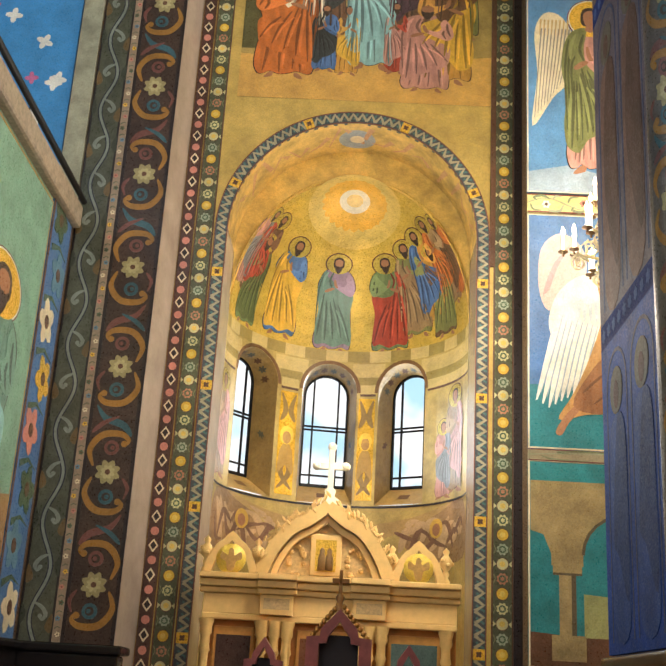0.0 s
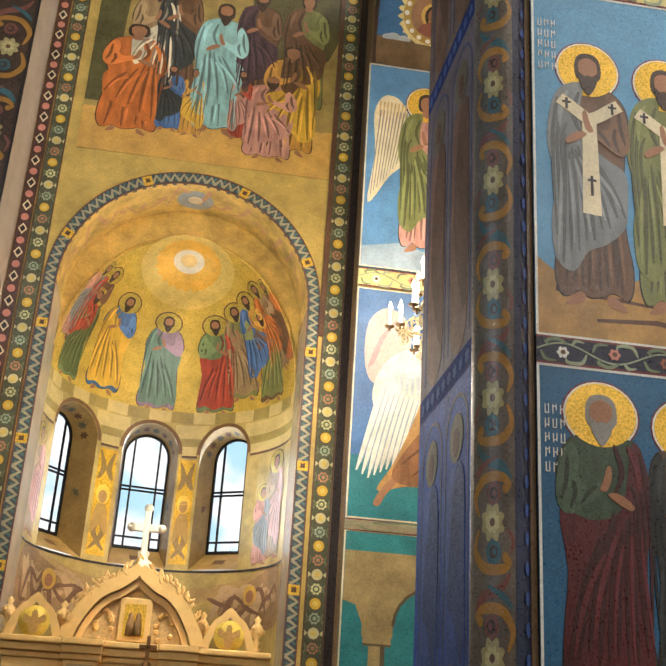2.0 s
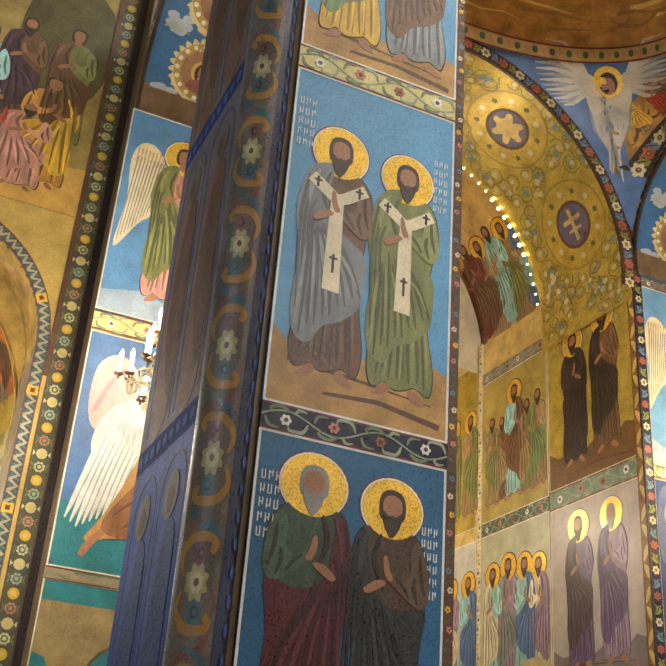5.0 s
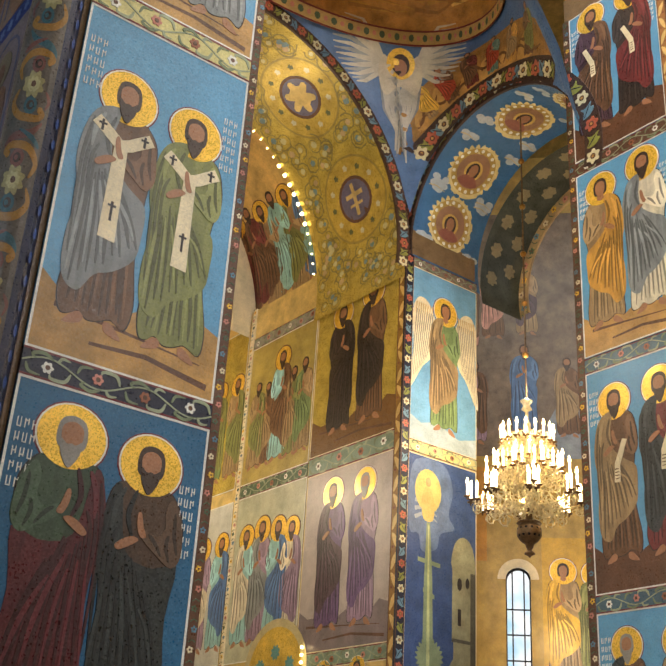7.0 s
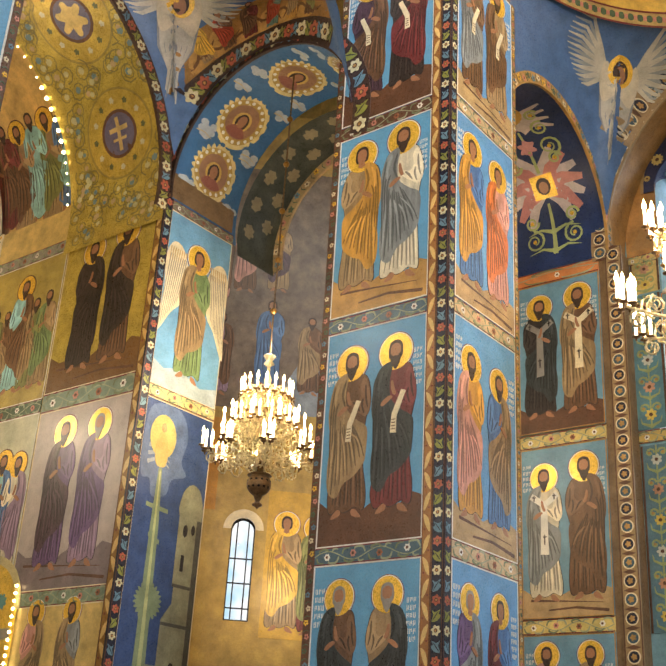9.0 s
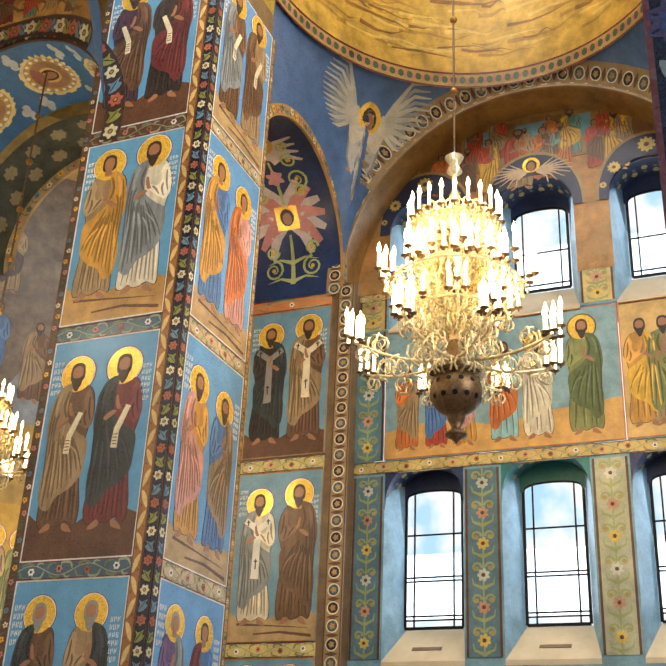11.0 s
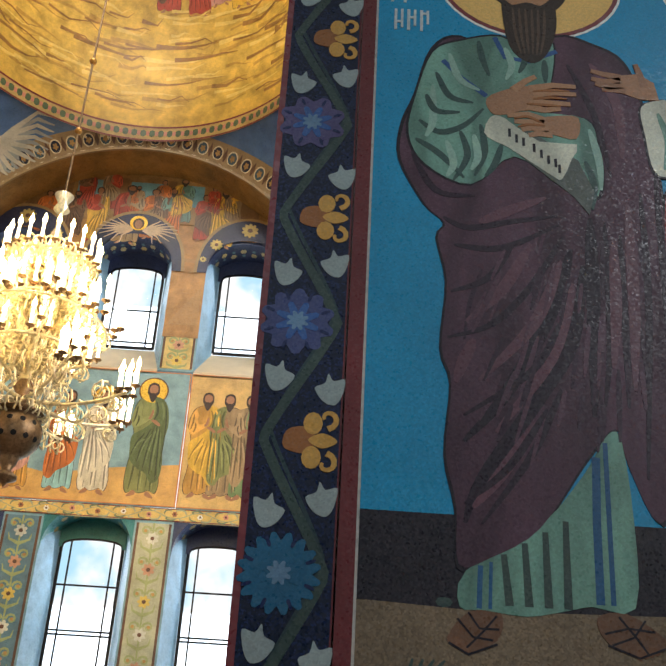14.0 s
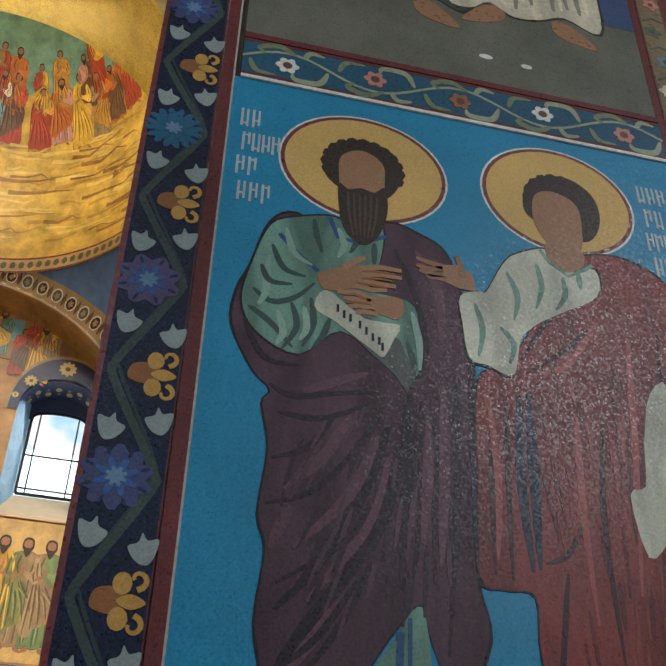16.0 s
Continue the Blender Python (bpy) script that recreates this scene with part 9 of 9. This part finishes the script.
def ogee(c, z, w, h, t, depth, bm, y):
    """A pointed keel arch as a bent beam of square section."""
    pts = []
    for k in range(25):
        q = -1 + 2 * k / 24
        a = abs(q)
        zz = h * (1 - a ** 2.9) * 0.80 + h * 0.20 * (1 - min(1, a * 3.2)) ** 1.2
        pts.append((c + w * q * (1.0 if a < 0.98 else 0.985), z + zz))
    outline = ribbon(pts, t)
    fr = [bm.verts.new((u, y - depth, v)) for u, v in outline]
    bk = [bm.verts.new((u, y, v)) for u, v in outline]
    n = len(outline)
    half = n // 2
    for i in range(half - 1):
        j = n - 1 - i
        bm.faces.new((fr[i], fr[i + 1], fr[j - 1], fr[j]))
    for i in range(n):
        j = (i + 1) % n
        bm.faces.new((fr[i], fr[j], bk[j], bk[i]))
    bmesh.ops.recalc_face_normals(bm, faces=bm.faces)
    return pts


bm = bmesh.new()
gp1 = ogee(-0.47, 3.24, 0.86, 0.95, 0.17, 0.22, bm, YS + 0.1)
screen("gable", bm)
bm = bmesh.new()
ogee(-0.47, 3.24, 0.70, 0.78, 0.08, 0.14, bm, YS + 0.1)
screen("gable", bm)
screen("gable_field", boxed(-1.15, 0.21, YS + 0.06, YS + 0.15, 3.22, 3.95), stone((214, 182, 122), 0.5, 20, 0.25, 0, 0.5))
# carved leaf crest along the gable
bm = bmesh.new()
rl = random.Random(2)
for u, v in gp1[1:-1]:
    for k in range(6):
        bmesh.ops.create_icosphere(bm, subdivisions=1, radius=rl.uniform(0.022, 0.042), matrix=Matrix.Translation((u + (u + 0.47) * 0.10 + rl.uniform(-0.05, 0.05), YS - 0.06 + rl.uniform(-0.08, 0.05), v + 0.09 + rl.uniform(-0.03, 0.07))) @ Matrix.Rotation(rl.uniform(-0.9, 0.9), 4, "Y") @ Matrix.Diagonal((0.7, 0.7, 1.7, 1)))
tagged(screen("leaf_crest", bm, label="carved leaf crest"), kind="stuff")
for c, w in ((-0.86, 0.13), (-0.08, 0.13)):
    bm = bmesh.new()
    for k in range(14):
        a = rl.uniform(0, 6.28)
        bmesh.ops.create_icosphere(bm, subdivisions=1, radius=rl.uniform(0.03, 0.05), matrix=Matrix.Translation((c + 0.1 * math.cos(a), YS + 0.04, 3.45 + 0.19 * math.sin(a))))
    tagged(screen("carved_wreath", bm), kind="stuff")
screen("niche_frame", boxed(-0.68, -0.26, YS - 0.02, YS + 0.08, 3.26, 3.82, bevel=0.02))
screen("niche_icon", boxed(-0.61, -0.33, YS - 0.03, YS, 3.32, 3.74), M_HALO)
bm = bmesh.new()
for c in (-0.52, -0.42):
    lathe(bm, [(0.0, 3.33), (0.055, 3.34), (0.05, 3.5), (0.03, 3.56), (0.035, 3.6), (0.0, 3.64)], c, YS - 0.035, 10)
screen("niche_relief", bm, stone((150, 116, 72), 0.5, 20))
for c in (-1.73, 0.77):
    bm = bmesh.new()
    ogee(c, 3.24, 0.31, 0.50, 0.10, 0.14, bm, YS + 0.06)
    screen("gable", bm)
    bm = bmesh.new()
    lathe(bm, [(0.0, 0.0), (0.2, 0.0), (0.2, 0.02), (0.0, 0.02)], 0, 0, 24)
    o = screen("gable_medallion", bm, mosaic((240, 206, 90), rough=0.35, cloud=0.1))
    o.matrix_basis = Matrix.Translation((0.42 + c, -0.06, 3.42)) @ Matrix.Rotation(radians(90), 4, "X")
    bm = bmesh.new()
    flat(bm, [(a * 0.75, b * 0.75) for a, b in smooth([(-0.05, -0.2), (-0.09, -0.05), (-0.19, 0.0), (-0.17, 0.12), (-0.06, 0.06), (-0.045, 0.15), (0, 0.19), (0.045, 0.15), (0.06, 0.06), (0.17, 0.12), (0.19, 0.0), (0.09, -0.05), (0.05, -0.2)])], 2)
    o = part("medallion_relief", bm, stone((190, 150, 84), 0.5, 20), ks)
    o.matrix_basis = Matrix.Translation((0.42 + c, -0.085, 3.42)) @ front(0, 0)
for c, z in ((-1.38, 3.24), (0.42, 3.24), (1.14, 3.24), (-2.07, 3.24)):
    bm = bmesh.new()
    lathe(bm, [(0.05, z), (0.06, z + 0.04), (0.03, z + 0.08), (0.05, z + 0.13), (0.03, z + 0.17), (0.08, z + 0.24), (0.085, z + 0.30), (0.05, z + 0.36), (0.03, z + 0.38), (0.05, z + 0.43), (0.0, z + 0.48)], c, YS, 12)
    for k in range(6):
        bmesh.ops.create_icosphere(bm, subdivisions=1, radius=0.035, matrix=Matrix.Translation((c + 0.08 * math.cos(k), YS + 0.08 * math.sin(k), z + 0.27 + 0.04 * math.sin(k * 2))))
    screen("finial", bm, label="carved finial")
M_LITMARB = stone((246, 238, 214), 0.35, 8, 0.08)
bm = bmesh.new()
lathe(bm, [(0.12, 4.2), (0.14, 4.28), (0.06, 4.34), (0.08, 4.42), (0.03, 4.46)], -0.46, YS, 12)
box(bm, -0.50, -0.42, YS - 0.04, YS + 0.04, 4.42, 5.0, bevel=0.012)
box(bm, -0.66, -0.26, YS - 0.035, YS + 0.035, 4.70, 4.80, bevel=0.012)
for dx, dz in ((-0.2, 4.75), (0.2, 4.75), (0, 5.02)):
    bmesh.ops.create_icosphere(bm, subdivisions=2, radius=0.065, matrix=Matrix.Translation((-0.46 + dx, YS, dz)))
screen("cross", bm, M_LITMARB, "white marble cross")

# ---- pink stone canopy before the screen ----
cn = tagged(new("canopy"), "rose stone canopy with pointed gables and a gilded cross", "canopy", kind="thing")
for c, z, w, h in ((-0.21, 2.05, 0.34, 0.58), (-0.98, 1.85, 0.2, 0.46), (0.52, 1.85, 0.2, 0.46)):
    bm = bmesh.new()
    steps = [(-w, z), (-w, z + h * 0.5), (-w * 0.6, z + h * 0.52), (-w * 0.55, z + h * 0.66), (0, z + h)]
    outl = [(c + a, b) for a, b in steps] + [(c - a, b) for a, b in steps[::-1][1:]]
    inn = [(c + a * 0.62, z + (b - z) * 0.78) for a, b in steps] + [(c - a * 0.62, z + (b - z) * 0.78) for a, b in steps[::-1][1:]]
    for p, q in zip(range(len(outl) - 1), range(1, len(outl))):
        for y0, y1 in ((11.9, 12.1),):
            vs = [bm.verts.new((o[0], y, o[1])) for y in (y0, y1) for o in (outl[p], outl[q], inn[q], inn[p])]
            bm.faces.new(vs[:4])
            bm.faces.new((vs[0], vs[1], vs[5], vs[4]))
            bm.faces.new((vs[3], vs[2], vs[6], vs[7]))
    bmesh.ops.recalc_face_normals(bm, faces=bm.faces)
    part("gable", bm, M_PINKST, cn)
    part("recess", boxed(c - w * 0.6, c + w * 0.6, 12.05, 12.1, z, z + h * 0.55), stone((30, 24, 30), 0.6, 5), cn)
    part("gable_post", boxed(c - w, c - w * 0.7, 11.92, 12.08, 0, z, bevel=0.02), M_PINKST, cn)
    part("gable_post", boxed(c + w * 0.7, c + w, 11.92, 12.08, 0, z, bevel=0.02), M_PINKST, cn)
bm = bmesh.new()
for k in range(16):
    s = 1 if k % 2 else -1
    bmesh.ops.create_icosphere(bm, subdivisions=1, radius=0.035, matrix=Matrix.Translation((-0.21 + s * (0.02 + 0.018 * k), 12.0, 2.68 - 0.022 * k)))
part("gilded_leaf", bm, M_BRASS, cn)
bm = bmesh.new()
lathe(bm, [(0.05, 2.62), (0.03, 2.7), (0.05, 2.76), (0.015, 2.8)], -0.22, 12.0, 10)
box(bm, -0.24, -0.20, 11.98, 12.02, 2.78, 3.04, bevel=0.006)
box(bm, -0.31, -0.13, 11.98, 12.02, 2.90, 2.95, bevel=0.006)
part("cross", bm, stone((150, 110, 66), 0.4, 12, 0.3, 0.6), cn, "gilded cross")
